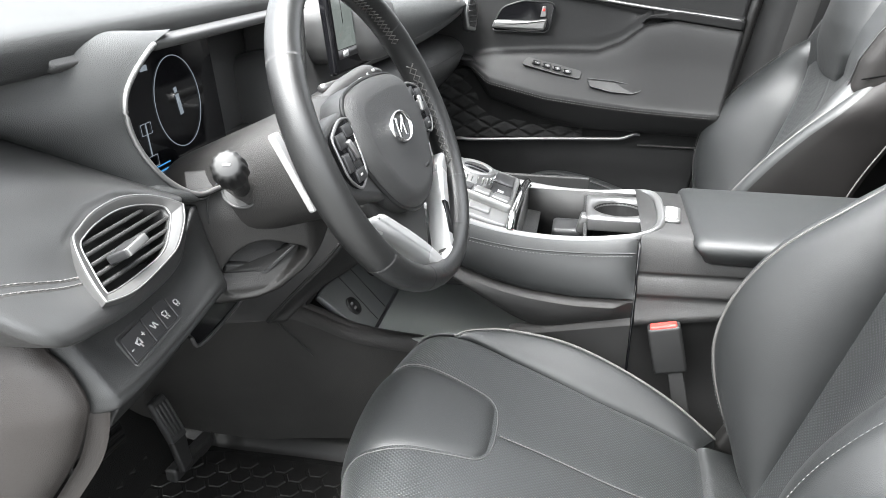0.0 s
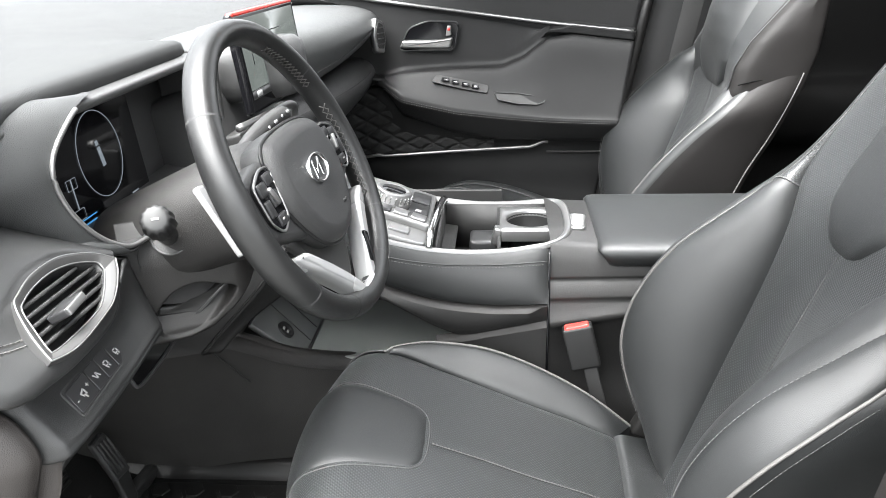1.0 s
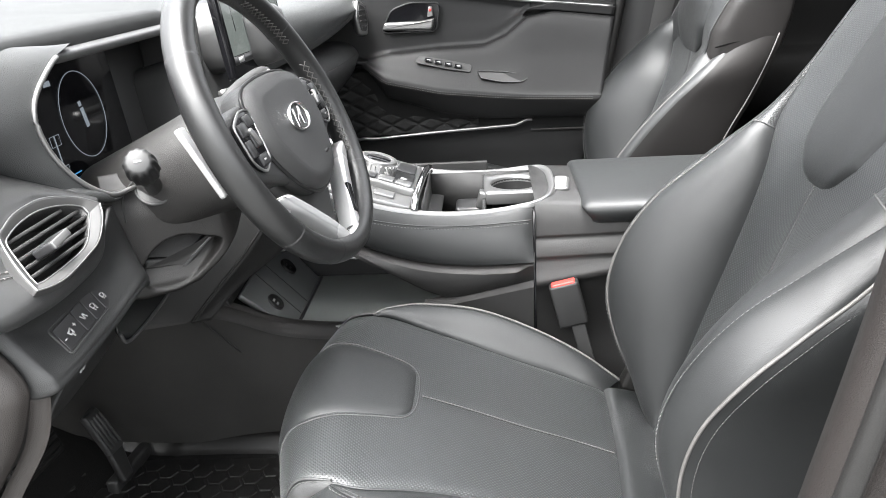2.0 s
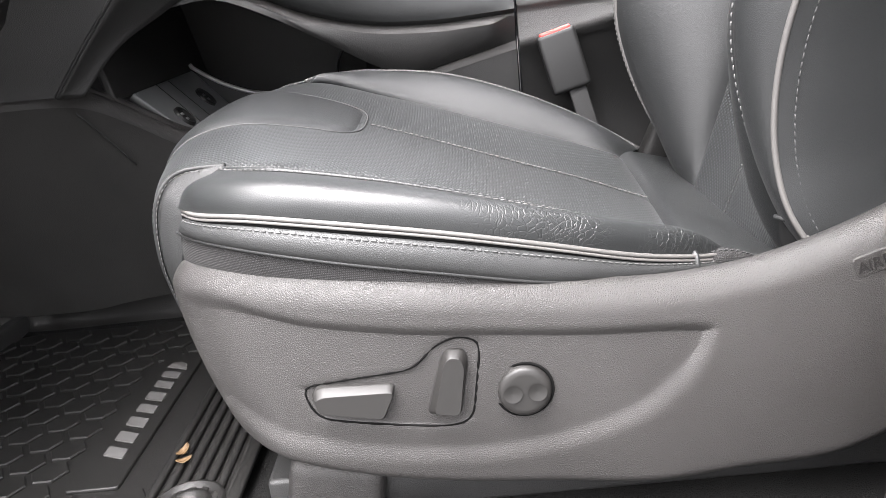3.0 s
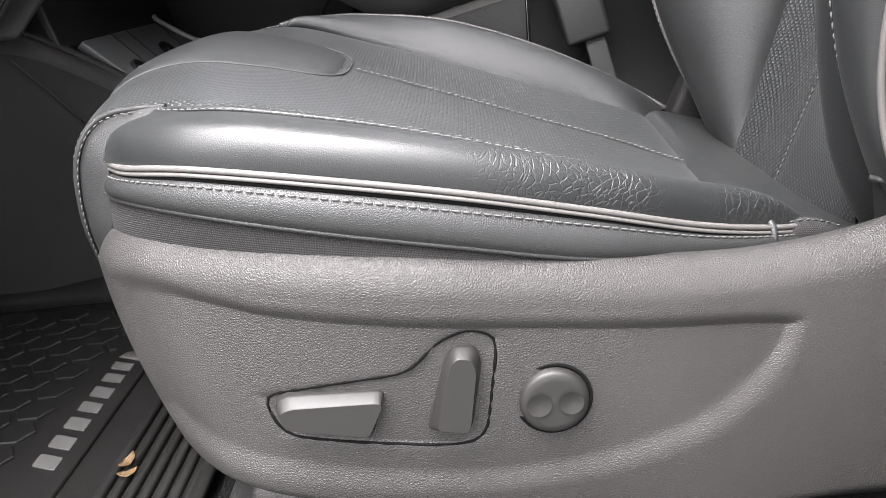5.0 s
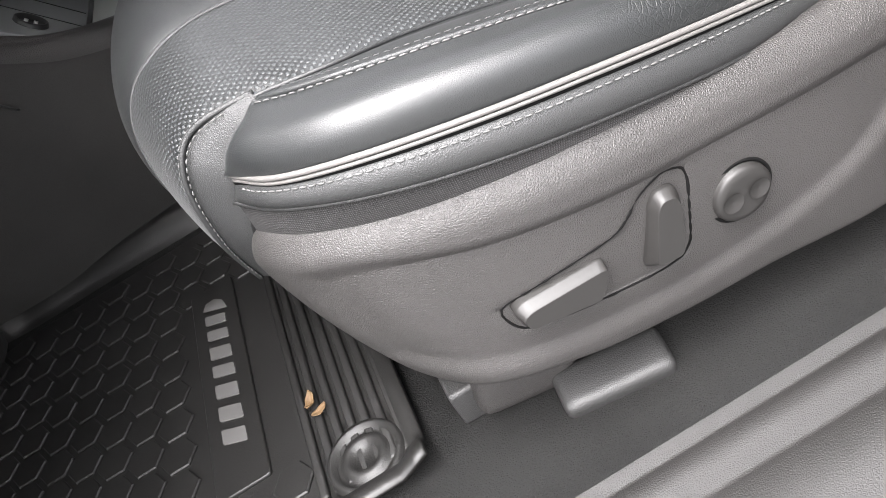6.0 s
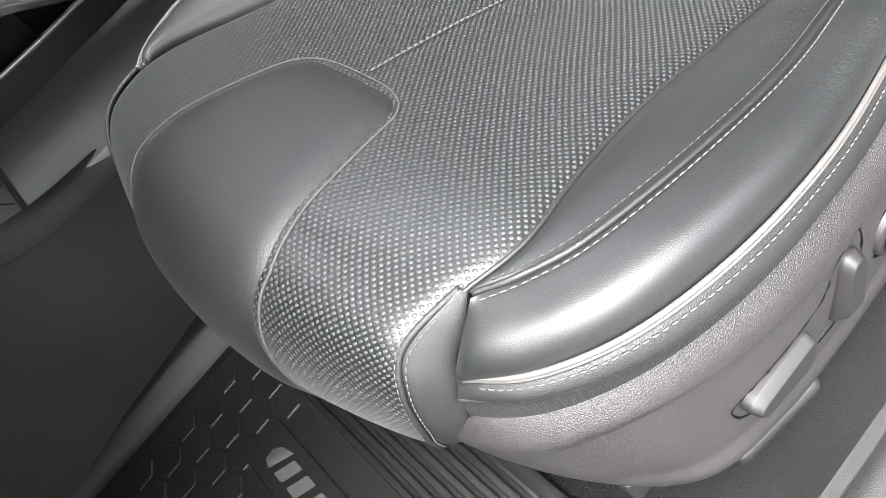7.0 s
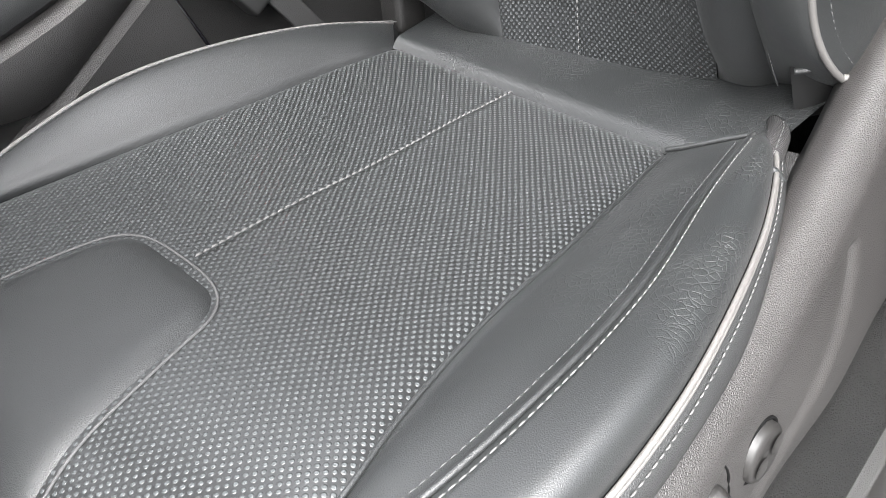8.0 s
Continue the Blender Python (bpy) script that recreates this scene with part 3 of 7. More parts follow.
def upright_back():
    """Guide curves of the passenger's backrest with its shoulder step and head block."""
    BZ = np.array([0.665, 0.73, 0.80, 0.868, 0.935, 1.00, 1.055, 1.11, 1.17, 1.26, 1.36])
    half = np.array([0.072, 0.078, 0.086, 0.094, 0.101, 0.110, 0.125, 0.158, 0.168, 0.162, 0.150])
    front_x = np.concatenate([xc(BZ[:6]), [0.412, 0.420, 0.440, 0.470, 0.500]])
    edge_x = np.concatenate([xc(BZ[:6]) - 0.012, [0.402, 0.412, 0.440, 0.480, 0.510]])
    half[6:] = (0.128, 0.130, 0.120, 0.110, 0.100)
    BK_C = np.stack([front_x, np.full(11, 0.80), BZ], 1)
    BK_IL = np.stack([edge_x, 0.80 - half, BZ], 1)
    BK_IR = np.stack([edge_x, 0.80 + half, BZ], 1)
    cx = np.array([0.285, 0.25, 0.222, 0.212, 0.231, 0.278, 0.348, 0.420, 0.490, 0.520, 0.540])
    cy = np.array([0.93, 0.945, 0.955, 0.963, 0.970, 0.975, 0.978, 0.968, 0.955, 0.940, 0.930])
    BK_L = np.stack([cx + np.array([0, 0, 0.006, 0.009, 0.003, 0, -0.008, -0.015, 0, 0, 0]), np.concatenate([1.572 - cy[:7], 1.590 - cy[7:]]), BZ + np.array([0, 0, 0, 0, 0, 0.002, 0.010, 0.015, 0.010, 0, 0])], 1)
    cx = cx + np.array([0, 0, 0.004, 0.015, 0.036, 0.043, 0.029, 0.020, 0, 0, 0])
    BK_R = np.stack([cx, cy, BZ], 1)
    BK_PL = [(0.30, 0.58, 0.665), (0.250, 0.583, 0.718), (0.233, 0.588, 0.769), (0.231, 0.583, 0.831), (0.243, 0.570, 0.893), (0.273, 0.556, 0.950), (0.323, 0.555, 1.000), (0.380, 0.563, 1.046),
             (0.440, 0.640, 1.125), (0.500, 0.700, 1.22), (0.530, 0.710, 1.34)]
    rear_x = np.interp(BZ, [0.665, 0.80, 0.905, 1.015, 1.109, 1.185, 1.253, 1.36], [0.37, 0.405, 0.438, 0.495, 0.533, 0.556, 0.575, 0.625])
    BK_SL = np.stack([rear_x, np.array([0.60] * 7 + [0.625, 0.68, 0.70, 0.71]), BZ + 0.01], 1)
    BK_PR = np.stack([cx + np.array([0.018] * 7 + [0.012] * 4), cy + np.array([0.022] * 7 + [0.010] * 4), BZ + 0.005], 1)
    BK_SR = np.stack([rear_x, np.array([0.985] * 7 + [0.980, 0.970, 0.95, 0.94]), BZ + 0.01], 1)
    return BZ, front_x, edge_x, BK_C, BK_IL, BK_IR, BK_R, BK_L, BK_PL, BK_SL, BK_PR, BK_SR


def finish_seat(put, switches):
    """The plastic side shield with its recessed switch panel."""
    p = strip(cat(SH_TOP, 260), cat(SH_LOW, 260), 110, 0.0, 0.0, 1)
    n = -normals(p)
    v = np.linspace(0, 1, 110)[None]
    h = 0.005 * (1 - (2 * v - 1) ** 2) - 0.008 * np.clip(1 - v / 0.11, 0, 1) ** 2.2 - 0.012 * np.clip((v - 0.93) / 0.07, 0, 1) ** 2
    deep = inside(RECESS, p[..., 0], p[..., 2])
    upper = step((p[..., 2] - (0.676 - 0.15 * p[..., 0])) / 0.02 + 0.5) * step((p[..., 0] + 0.155) / 0.05)
    width = 0.016 - 0.008 * upper
    h = h - 0.0036 * step(deep / width + 0.5)
    h = h - 0.0012 * step(inside(PLATE, p[..., 0], p[..., 2]) / 0.004 + 0.5)
    p = p + n * h[..., None]
    flat_xz, flat_y = p[..., [0, 2]].reshape(-1, 2), p[..., 1].reshape(-1)
    skin = lambda x, z: float(flat_y[np.argmin(((flat_xz - np.array((x, z))) ** 2).sum(1))]) - SKIN
    inner = n[:, 0].copy()
    inner[:, 2] = 0
    lip = np.stack([p[:, 0] - inner * d - np.array((0, 0, e)) for d, e in ((0.024, 0.016), (0.016, 0.007), (0.009, 0.0015), (0.004, -0.0006))], 1)
    p = np.concatenate([lip, p], 1)
    shield = put("side_shield", grid(p), SHIELD, plabel="grained grey plastic side shield")
    solid(shield, 0.004)
    if not switches:
        return
    face = lambda x, y, z: axes((x, y, z), (1, 0, 0), (0, 0, 1))
    outline = rounded([(-0.094, 0.664), (-0.057, 0.6695), (-0.018, 0.673), (-0.004, 0.688), (0.012, 0.693), (0.026, 0.687), (0.017, 0.632), (0.004, 0.627), (-0.086, 0.640)], 0.010, 5)
    groove = [(q[0], skin(q[0], q[1]) - 0.0002, q[1]) for q in resample(np.array([(x, z, 0) for x, z in outline + outline[:1]]), 0.004)]
    put("switch_groove", tube(groove + groove[:1], 0.0009, 6), GAP, shield)
    lever = [(-0.0865, 0.6625), (-0.084, 0.6500), (-0.0425, 0.6385), (-0.0400, 0.6400), (-0.0315, 0.6620), (-0.0335, 0.6645), (-0.0800, 0.6660)]
    put("slide_switch", frustum(rounded(lever, 0.003, 3), (0.93, 0.70), (0.0005, -0.0010), 0.017, face(0, 0.541, 0)), SWITCH, shield)
    knob = [(-0.0125, 0.6405), (0.0065, 0.6375), (0.0100, 0.6400), (0.0172, 0.6750), (0.0150, 0.6835), (0.0050, 0.6850), (0.0000, 0.6800)]
    put("recline_switch", frustum(rounded(knob, 0.003, 3), (0.72, 0.86), (0.0, -0.0008), 0.018, face(0, 0.541, 0)), SWITCH, shield)
    disc = lathe([(0.0, 0.009), (0.006, 0.0086), (0.012, 0.0092), (0.0155, 0.0088), (0.0172, 0.0072), (0.0176, 0.0)], face(0.0515, 0.5375, 0.649), 40)
    lum = put("lumbar_switch", disc, SWITCH, shield)
    put("ring", lathe([(0.0176, -0.002), (0.0178, 0.0024), (0.0196, 0.0026), (0.0199, -0.002)], face(0.0515, skin(0.0515, 0.649) + 0.0014, 0.649), 40), GAP, lum)
    for dx in (-0.008, 0.008):
        put("dimple", lathe([(0.0, 0.0), (0.0035, 0.0004), (0.0062, 0.0012)], face(0.0515 + dx, 0.5284, 0.649), 16), SWITCH, lum)
    tag = put("airbag_tag", plate(rounded([(-0.020, -0.007), (0.020, -0.007), (0.020, 0.007), (-0.020, 0.007)], 0.003), 0.0022, axes((0.286, skin(0.286, 0.710) + 0.0006, 0.710), (1, 0, 0.32), (-0.3, 0.1, 0.95)), 0.0008, 2), SHIELD, shield)
    words = bpy.data.curves.new("airbag_words", "FONT")
    words.body, words.size, words.align_x, words.align_y, words.extrude = "AIRBAG", 0.0105, "CENTER", "CENTER", 0.0004
    holder = bpy.data.objects.new("airbag_words", words)
    letters = bpy.data.meshes.new_from_object(holder)
    bpy.data.objects.remove(holder)
    letters.transform(axes((0.286, skin(0.286, 0.710) - 0.0019, 0.710), (1, 0, 0.32), (-0.3, 0.1, 0.95)))
    put("lettering", letters, SWITCH, tag)


HEAD_Z = [1.02, 1.06, 1.089, 1.136, 1.181, 1.219, 1.26, 1.36]


def head_front(dy, z):
    """The front of the head block at a distance from its middle: hollow below, swept back at its upper sides."""
    mid = np.interp(z, HEAD_Z, [0.440, 0.428, 0.420, 0.412, 0.408, 0.410, 0.420, 0.450])
    edge = np.interp(z, HEAD_Z, [0.425, 0.410, 0.402, 0.410, 0.432, 0.462, 0.495, 0.530])
    return mid + (edge - mid) * np.clip(np.abs(dy) / 0.155, 0, 1.2) ** 2


def head_block(put, back_ob):
    """The upper block of the passenger's backrest, closed above, with its side seams."""
    rows = []
    for z in np.r_[np.linspace(1.02, 1.36, 60), 1.374, 1.382]:
        k = 1.0 if z <= 1.36 else (0.9 if z < 1.38 else 0.3)
        wide = 0.186 * k * np.interp(z, [1.02, 1.08, 1.2, 1.36], [0.93, 1.0, 1.0, 0.95])
        edge = head_front(0.158, z)
        rear = np.interp(z, [1.02, 1.06, 1.10, 1.16, 1.36], [0.470, 0.515, 0.540, 0.556, 0.575])
        half = [(head_front(d, z), d * k) for d in (0.0, 0.05, 0.10, 0.155)]
        half += [(edge + 0.010, wide * 0.955), (edge + 0.034, wide), (rear - 0.030, wide), (rear - 0.006, wide * 0.93), (rear, wide * 0.6), (rear, 0.0)]
        ring = [(x, 0.80 + y, z) for x, y in half] + [(x, 0.80 - y, z) for x, y in half[-2:0:-1]]
        rows.append(cat(ring + ring[:1], 97)[:-1])
    rows = np.array(rows)
    put("head_block", grid(np.concatenate([rows[:, 80:], rows[:, :17]], 1), flip=True), LEATHER, plabel="rounded leather head block of the backrest")
    put("head_side", grid(rows[:, 16:81], flip=True), VINYL, plabel="matt black side and rear of the head block")
    for sd in (-1, 1):
        z = np.linspace(1.085, 1.35, 60)
        line = np.stack([head_front(0.160, z) - 0.0004, np.full(60, 0.80 + sd * 0.160), z], 1)
        put("head_seam", tube(line, 0.0018, 8), LEATHER, back_ob)
        put("head_stitching", stitches(line + np.array((0.0055, sd * 0.009, 0)), (-0.5, sd * 0.8, 0), 0.006), THREAD, back_ob)
        t = np.linspace(0.0, 1.0, 30)
        under = np.stack([0.412 + 0.125 * t, 0.80 + sd * (0.1855 - 0.016 * np.clip((t - 0.78) / 0.22, 0, 1) ** 2), 1.108 + 0.010 * np.sin(math.pi * t)], 1)
        put("head_edge", tube(under, 0.0014, 8), GAP, back_ob)


def front_seat(name, label, m, mirrored, switches):
    seat = thing(name, label, "car seat", m @ Vector((0.02, 0.80, 0.53)))
    BZ, front_x, edge_x, BK_C, BK_IL, BK_IR, BK_R, BK_L, BK_PL, BK_SL, BK_PR, BK_SR = upright_back() if mirrored else reclined_back()

    def put(pname, mesh, mat, parent=seat, plabel=""):
        if isinstance(mesh, bmesh.types.BMesh):
            bm, mesh = mesh, bpy.data.meshes.new(pname)
            bm.to_mesh(mesh)
            bm.free()
        mesh.transform(m)
        if mirrored:
            mesh.flip_normals()
        return part(pname, mesh, mat, parent, plabel)

    # cushion: perforated middle, smooth knee pad, smooth rear panel
    i, v = np.meshgrid(np.linspace(1, 11.1, 150), np.linspace(0, 1, 64), indexing="ij")
    p = cushion(i, v)
    n = -normals(p)
    h = -0.004 * (np.exp(-v / 0.014) + np.exp(-(1 - v) / 0.014)) - 0.0035 * np.exp(-(i - 1) / 0.07)
    h = h - 0.0016 * np.exp(-((v - 0.5) / 0.008) ** 2) * (i < 5.2)
    body = put("cushion_insert", grid(p + n * h[..., None]), PERF, plabel="perforated black leather seat insert")
    k = np.linspace(1.05, 5.05, 80)
    mid = cushion(k, np.full(80, 0.5))
    put("stitch_line", stitches(mid + np.array((0.0004, 0, 0.0008)), (0.38, 0, 0.92), 0.0052, 0.12, 0.0009), THREAD, body)
    a, b = np.meshgrid(np.linspace(0, 1, 90) ** 2.0, np.linspace(-1, 1, 48), indexing="ij")
    width = (0.165 + 0.085 * np.clip(a * 2.2, 0, 1)) * np.power(np.clip(1 - (1 - np.clip(a / 0.085, 0, 1)) ** 3.2, 0.0001, 1), 1 / 3.2)
    ii = 5.05 + a * 6.0
    q = cushion(ii, 0.515 + b * width)
    n = -normals(q)
    n[0] = n[1]
    edge = (1 - np.abs(b) ** 10) * (1 - (1 - a) ** 40)
    put("knee_pad", grid(q + n * (-0.004 + 0.0085 * edge)[..., None]), LEATHER, plabel="smooth leather knee pad")
    rim = np.vstack([q[::-1, 0][:-1], q[0], q[1:, -1]])
    rimn = np.vstack([n[::-1, 0][:-1], n[0], n[1:, -1]])
    put("pad_seam", tube(rim + rimn * 0.0004, 0.0009, 6), DARKTHREAD, body)
    i, v = np.meshgrid(np.linspace(0, 1, 28), np.linspace(-0.20, 1, 60), indexing="ij")
    p = cushion(i, v)
    n = -normals(p)
    h = 0.0095 * (1 - (2 * i - 1) ** 10) - 0.0045
    put("cushion_rear_panel", grid(p + n * h[..., None]), WORN_LEATHER)
    tail = cat([(0.1925, 0.667, 0.6860), (0.1965, 0.652, 0.6905), (0.2035, 0.630, 0.6975), (0.2090, 0.613, 0.7020)], 24)
    put("tail_seam", tube(tail, 0.0017, 8), LEATHER)
    put("tail_back", grid(strip(tail, tail + np.array((0.012, 0.0, -0.030)), 6, 0.003, 0, 1)), LEATHER)
    roll = cat([(0.176, 0.597, 0.692), (0.190, 0.597, 0.700), (0.205, 0.600, 0.700), (0.221, 0.606, 0.694), (0.238, 0.618, 0.684)], 26)
    put("tail_cloth", tube(roll, 0.0085, 12, np.interp(np.linspace(0, 1, 26), [0, 0.2, 0.6, 1], [0.7, 1.0, 0.9, 0.5])), FABRIC, plabel="gathered woven cloth at the cushion's end")
    put("tail_thread", stitches(roll[3:-3] + np.array((0, -0.004, 0.0078)), (0, -0.4, 0.9), 0.005, 0.3, 0.0005), DARKTHREAD)
    tab = cat([(0.177, 0.592, 0.714), (0.179, 0.585, 0.710), (0.179, 0.582, 0.702), (0.177, 0.585, 0.693)], 12)
    put("tie_tab", tube(tab, 0.0022, 8), LEATHER)

    # near side: wedge, bolster, piping, leather band, cloth band, front corner
    la, sa = cat(CU_L, 70, 1, 6.85) + np.array((0, 0, -0.0025)), cat(SEAM_A, 70)
    put("bolster_inner_panel", grid(strip(sa, la, 14, -0.004, 0.003, 1)), WORN_LEATHER)
    put("insert_seam", tube(cat(CU_L, 60, 1.1, 6.95) + np.array((0, -0.0006, -0.0024)), 0.0014, 8), LEATHER)
    bol = strip(cat(SEAM_A, 90), cat(PIPE_L, 90), 26, 0.012, 0.003, 1, True, 1.55, 18)
    nose = cat([(-0.1395, 0.6135, 0.7985), (-0.152, 0.6115, 0.7905), (-0.164, 0.610, 0.7815), (-0.1725, 0.608, 0.7745)], 26) + np.array((-0.0022, -0.0022, 0.0016))
    pull = (np.clip(np.arange(90) - 74, 0, 15) / 15.0) ** 2
    bol = bol + pull[:, None, None] * (nose - bol[-1])[None]
    put("bolster", grid(bol), WORN_LEATHER, plabel="creased smooth leather bolster")
    st = bol[1:-2, 2] + np.array((0, -0.0003, 0.0009))
    put("bolster_stitching", stitches(st, (0.2, -0.3, 0.9), 0.0052, 0.2, 0.0005), THREAD)
    put("wedge_stitching", stitches(sa[2:-3] + np.array((0, 0.0052, 0.0022)), (0.2, 0.1, 0.9), 0.0050, 0.3, 0.00036), DARKTHREAD)
    put("bolster_seam", tube(cat(SEAM_A, 90) + np.array((0, 0.0006, 0.0012)), 0.0017, 8), LEATHER)
    pl = cat(PIPE_L, 140)
    piping = put("piping", tube(pl + np.array((0, -0.002, 0)), 0.0015, 10), PIPING, plabel="pale piping along the bolster")
    put("piping_cord", tube(pl + np.array((0, -0.0026, -0.0028)), 0.0011, 8), PIPING, piping)
    put("piping_welt", tube(pl + np.array((0, -0.0008, -0.0050)), 0.0016, 8), GAP, piping)
    ll = cat(LOW_L, 110)
    sb = strip(cat(PIPE_L, 110) + np.array((0, 0.0015, -0.0048)), ll, 14, 0.0035, 0.002, 1)
    put("side_band", grid(sb), GRAIN_LEATHER)
    put("side_stitching", stitches(sb[3:-4, 3] + np.array((0, -0.0006, 0.0002)), (0, -1, 0.2), 0.0050, 0.22, 0.0005), THREAD)
    put("cloth_band", grid(strip(ll + np.array((0, 0.003, 0)), cat(SH_TOP, 110, 8.5, 2.0) + np.array((0.004, 0.010, -0.016)), 10, 0.003, 0.0, 1)), FABRIC, plabel="woven grey cloth band")
    put("cloth_seam", tube(ll, 0.0014, 6), GRAIN_LEATHER)
    lf, ef = cat(CU_L, 50, 6.9, 11.1), cat(EDGE_F, 50)
    nn = np.array((-0.55, -0.68, 0.48))
    v = np.linspace(0, 1, 14)
    swell = (1 - (2 * v - 1) ** 4)[None] * np.clip(np.linalg.norm(lf - ef, axis=1) / 0.03, 0, 1)[:, None]
    cp = ruled(lf, ef, 14) + nn * (0.0022 * swell - (0.0012 + 0.0030 * (1 - v[None]) ** 2) * np.clip(np.linspace(0, 5, 50), 0, 1)[:, None])[..., None]
    corner = put("front_corner", grid(cp), GRAIN_LEATHER)
    for side, off in ((1, 0.0042), (-1, 0.0016)):
        away = (ef - lf) / (np.linalg.norm(ef - lf, axis=1, keepdims=True) + 1e-6)
        put("corner_stitching", stitches((lf + side * off * away + nn * (0.0002 if side > 0 else -0.0020))[6:], nn, 0.0046, 0.3, 0.00042), THREAD, corner)
    put("corner_seam", tube(lf - nn * 0.0022, 0.0018, 8), GRAIN_LEATHER, corner)
    put("corner_return", grid(strip(ef, ef + np.array((0.034, 0.016, 0.0)), 5)), GRAIN_LEATHER, corner)

    # far bolster
    rf = cat(CU_R, 44, 6.55, 11.1)
    back_off = np.interp(np.linspace(0, 1, 44), [0, 0.25, 1], [0.0, 0.035, 0.06])[:, None] * np.array((1.0, 0.22, 0.0))
    put("far_corner", grid(strip(rf, rf + back_off + np.array((0, 0.002, -0.004)), 8)), GRAIN_LEATHER)
    put("far_corner_seam", tube(rf, 0.0018, 8), GRAIN_LEATHER)
    ra, pr = cat(CU_R, 70, 1, 6.75) + np.array((0, 0, -0.005)), cat(PIPE_R, 70)
    put("far_bolster", grid(strip(ra, pr, 20, 0.006, 0.004, -1)), LEATHER)
    put("far_piping", tube(pr, 0.0022, 8), PIPING)
    put("far_stitching", stitches(pr + np.array((0, -0.007, 0.002)), (0.2, 0, 1)), DARKTHREAD)
    down = pr + np.array((0, 0.012, 0)) - np.array((0, 0, 1)) * 0.17
    put("far_side", grid(strip(pr, down, 10, 0.01, 0, -1)), LEATHER)
    put("cushion_pan", box((0.38, 0.36, 0.09), pose(0.06, 0.80, 0.62), 0.02), BLACK)

    # backrest
    i, v = np.meshgrid(np.linspace(0, 6.9 if mirrored else 10, 130), np.linspace(0, 1, 50), indexing="ij")
    l, c, r = at(BK_IL, i), at(BK_C, i), at(BK_IR, i)
    w = v[..., None]
    p = l * (1 - w) * (1 - 2 * w) + c * 4 * w * (1 - w) + r * w * (2 * w - 1)
    n = normals(p)
    h = -0.0015 * np.exp(-((v - 0.5) / 0.012) ** 2) - 0.003 * (np.exp(-v / 0.03) + np.exp(-(1 - v) / 0.03))
    back_ob = put("backrest_insert", grid(p + n * h[..., None]), PERF, plabel="perforated black leather backrest insert")
    put("stitch_line", stitches(cat(BK_C, 120, 0, 6.1 if mirrored else 7.6), (-0.94, 0, 0.35), 0.0052, 0.3, 0.0006), THREAD, back_ob)
    lift = np.array((0.005, 0, 0))
    split = 60
    far_b = strip(cat(BK_IR, 90) + lift, cat(BK_R, 90), 22, 0.016, 0.004, 1)
    near_b = strip(cat(BK_L, 90), cat(BK_IL, 90) + lift, 22, 0.016, 0.004, 1)
    for bname, cname, bp_ in (("backrest_bolster_far", "collar_far", far_b), ("backrest_bolster_near", "collar_near", near_b)):
        if mirrored:
            tuck = step((np.linspace(0, 10, 90) - 6.7) / 0.9)[:, None, None] * np.array((0.035, 0, 0))
            put(bname, grid((bp_ + tuck)[:72]), LEATHER)
            continue
        put(bname, grid(bp_[:split + 1]), LEATHER)
        put(cname, grid(bp_[split:]), PERF, plabel="perforated shoulder collar")
        put("collar_seam", tube(bp_[split] + np.array((-0.0004, 0, 0.0004)), 0.0012, 6), THREAD, back_ob)
    top = 7.15 if mirrored else 10
    far_top = 6.9 if mirrored else 10
    bl, bp = cat(BK_L, 100, 0, far_top), cat(BK_PL, 100, 0, far_top)
    put("backrest_band", grid(strip(bp, bl, 10, 0.003, 0.002, 1)), LEATHER)
    put("backrest_stitching", stitches(bl + np.array((-0.003, -0.004, 0.001)), (-0.8, -0.5, 0.3)), THREAD)
    bpipe = put("backrest_piping", tube(bp, 0.0021, 10), PIPING, plabel="pale piping along the backrest")
    put("side_stitching", stitches(bp + np.array((0.012, -0.0035, -0.002)), (0, -1, 0), 0.0056, 0.25, 0.0005), DARKTHREAD, bpipe)
    put("backrest_side", grid(strip(cat(BK_SL, 100, 0, far_top), bp, 16, 0.014, 0.003, 1, not mirrored)), LEATHER)
    low_end = cat([(0.252, 0.582, 0.716), (0.260, 0.577, 0.711), (0.278, 0.573, 0.708), (0.32, 0.572, 0.710), (0.38, 0.580, 0.724)], 30)
    put("hem_piping", tube(low_end, 0.0022, 8), PIPING, bpipe)
    hem = cat([(0.240, 0.604, 0.7260), (0.244, 0.597, 0.7255), (0.256, 0.586, 0.7235), (0.275, 0.577, 0.7205), (0.31, 0.572, 0.719)], 30)
    put("backrest_hem", tube(hem, 0.0019, 8), GRAIN_LEATHER)
    put("hem_skirt", grid(strip(hem + np.array((0.003, 0.004, 0)), hem + np.array((0.012, 0.008, -0.050)), 6)), BLACK)
    br = cat(BK_R, 100, 0, top)
    bpr = cat(BK_PR, 100, 0, top)
    put("backrest_far_band", grid(strip(br, bpr, 8, 0.003, 0.002, 1, not mirrored)), LEATHER)
    put("backrest_far_piping", tube(br, 0.0022, 8), PIPING)
    put("backrest_far_stitching", stitches(br + np.array((-0.004, -0.008, 0.002)), (-0.9, -0.3, 0.2)), DARKTHREAD)
    put("backrest_far_side", grid(strip(bpr, cat(BK_SR, 100, 0, top), 12, 0.006 if mirrored else 0.012, 0.003, 1, not mirrored)), VINYL if mirrored else LEATHER)
    put("rear_edge_piping", tube(cat(BK_SL, 60, 0, far_top) + np.array((-0.01, -0.004, 0)), 0.0018, 8), PIPING, back_ob)
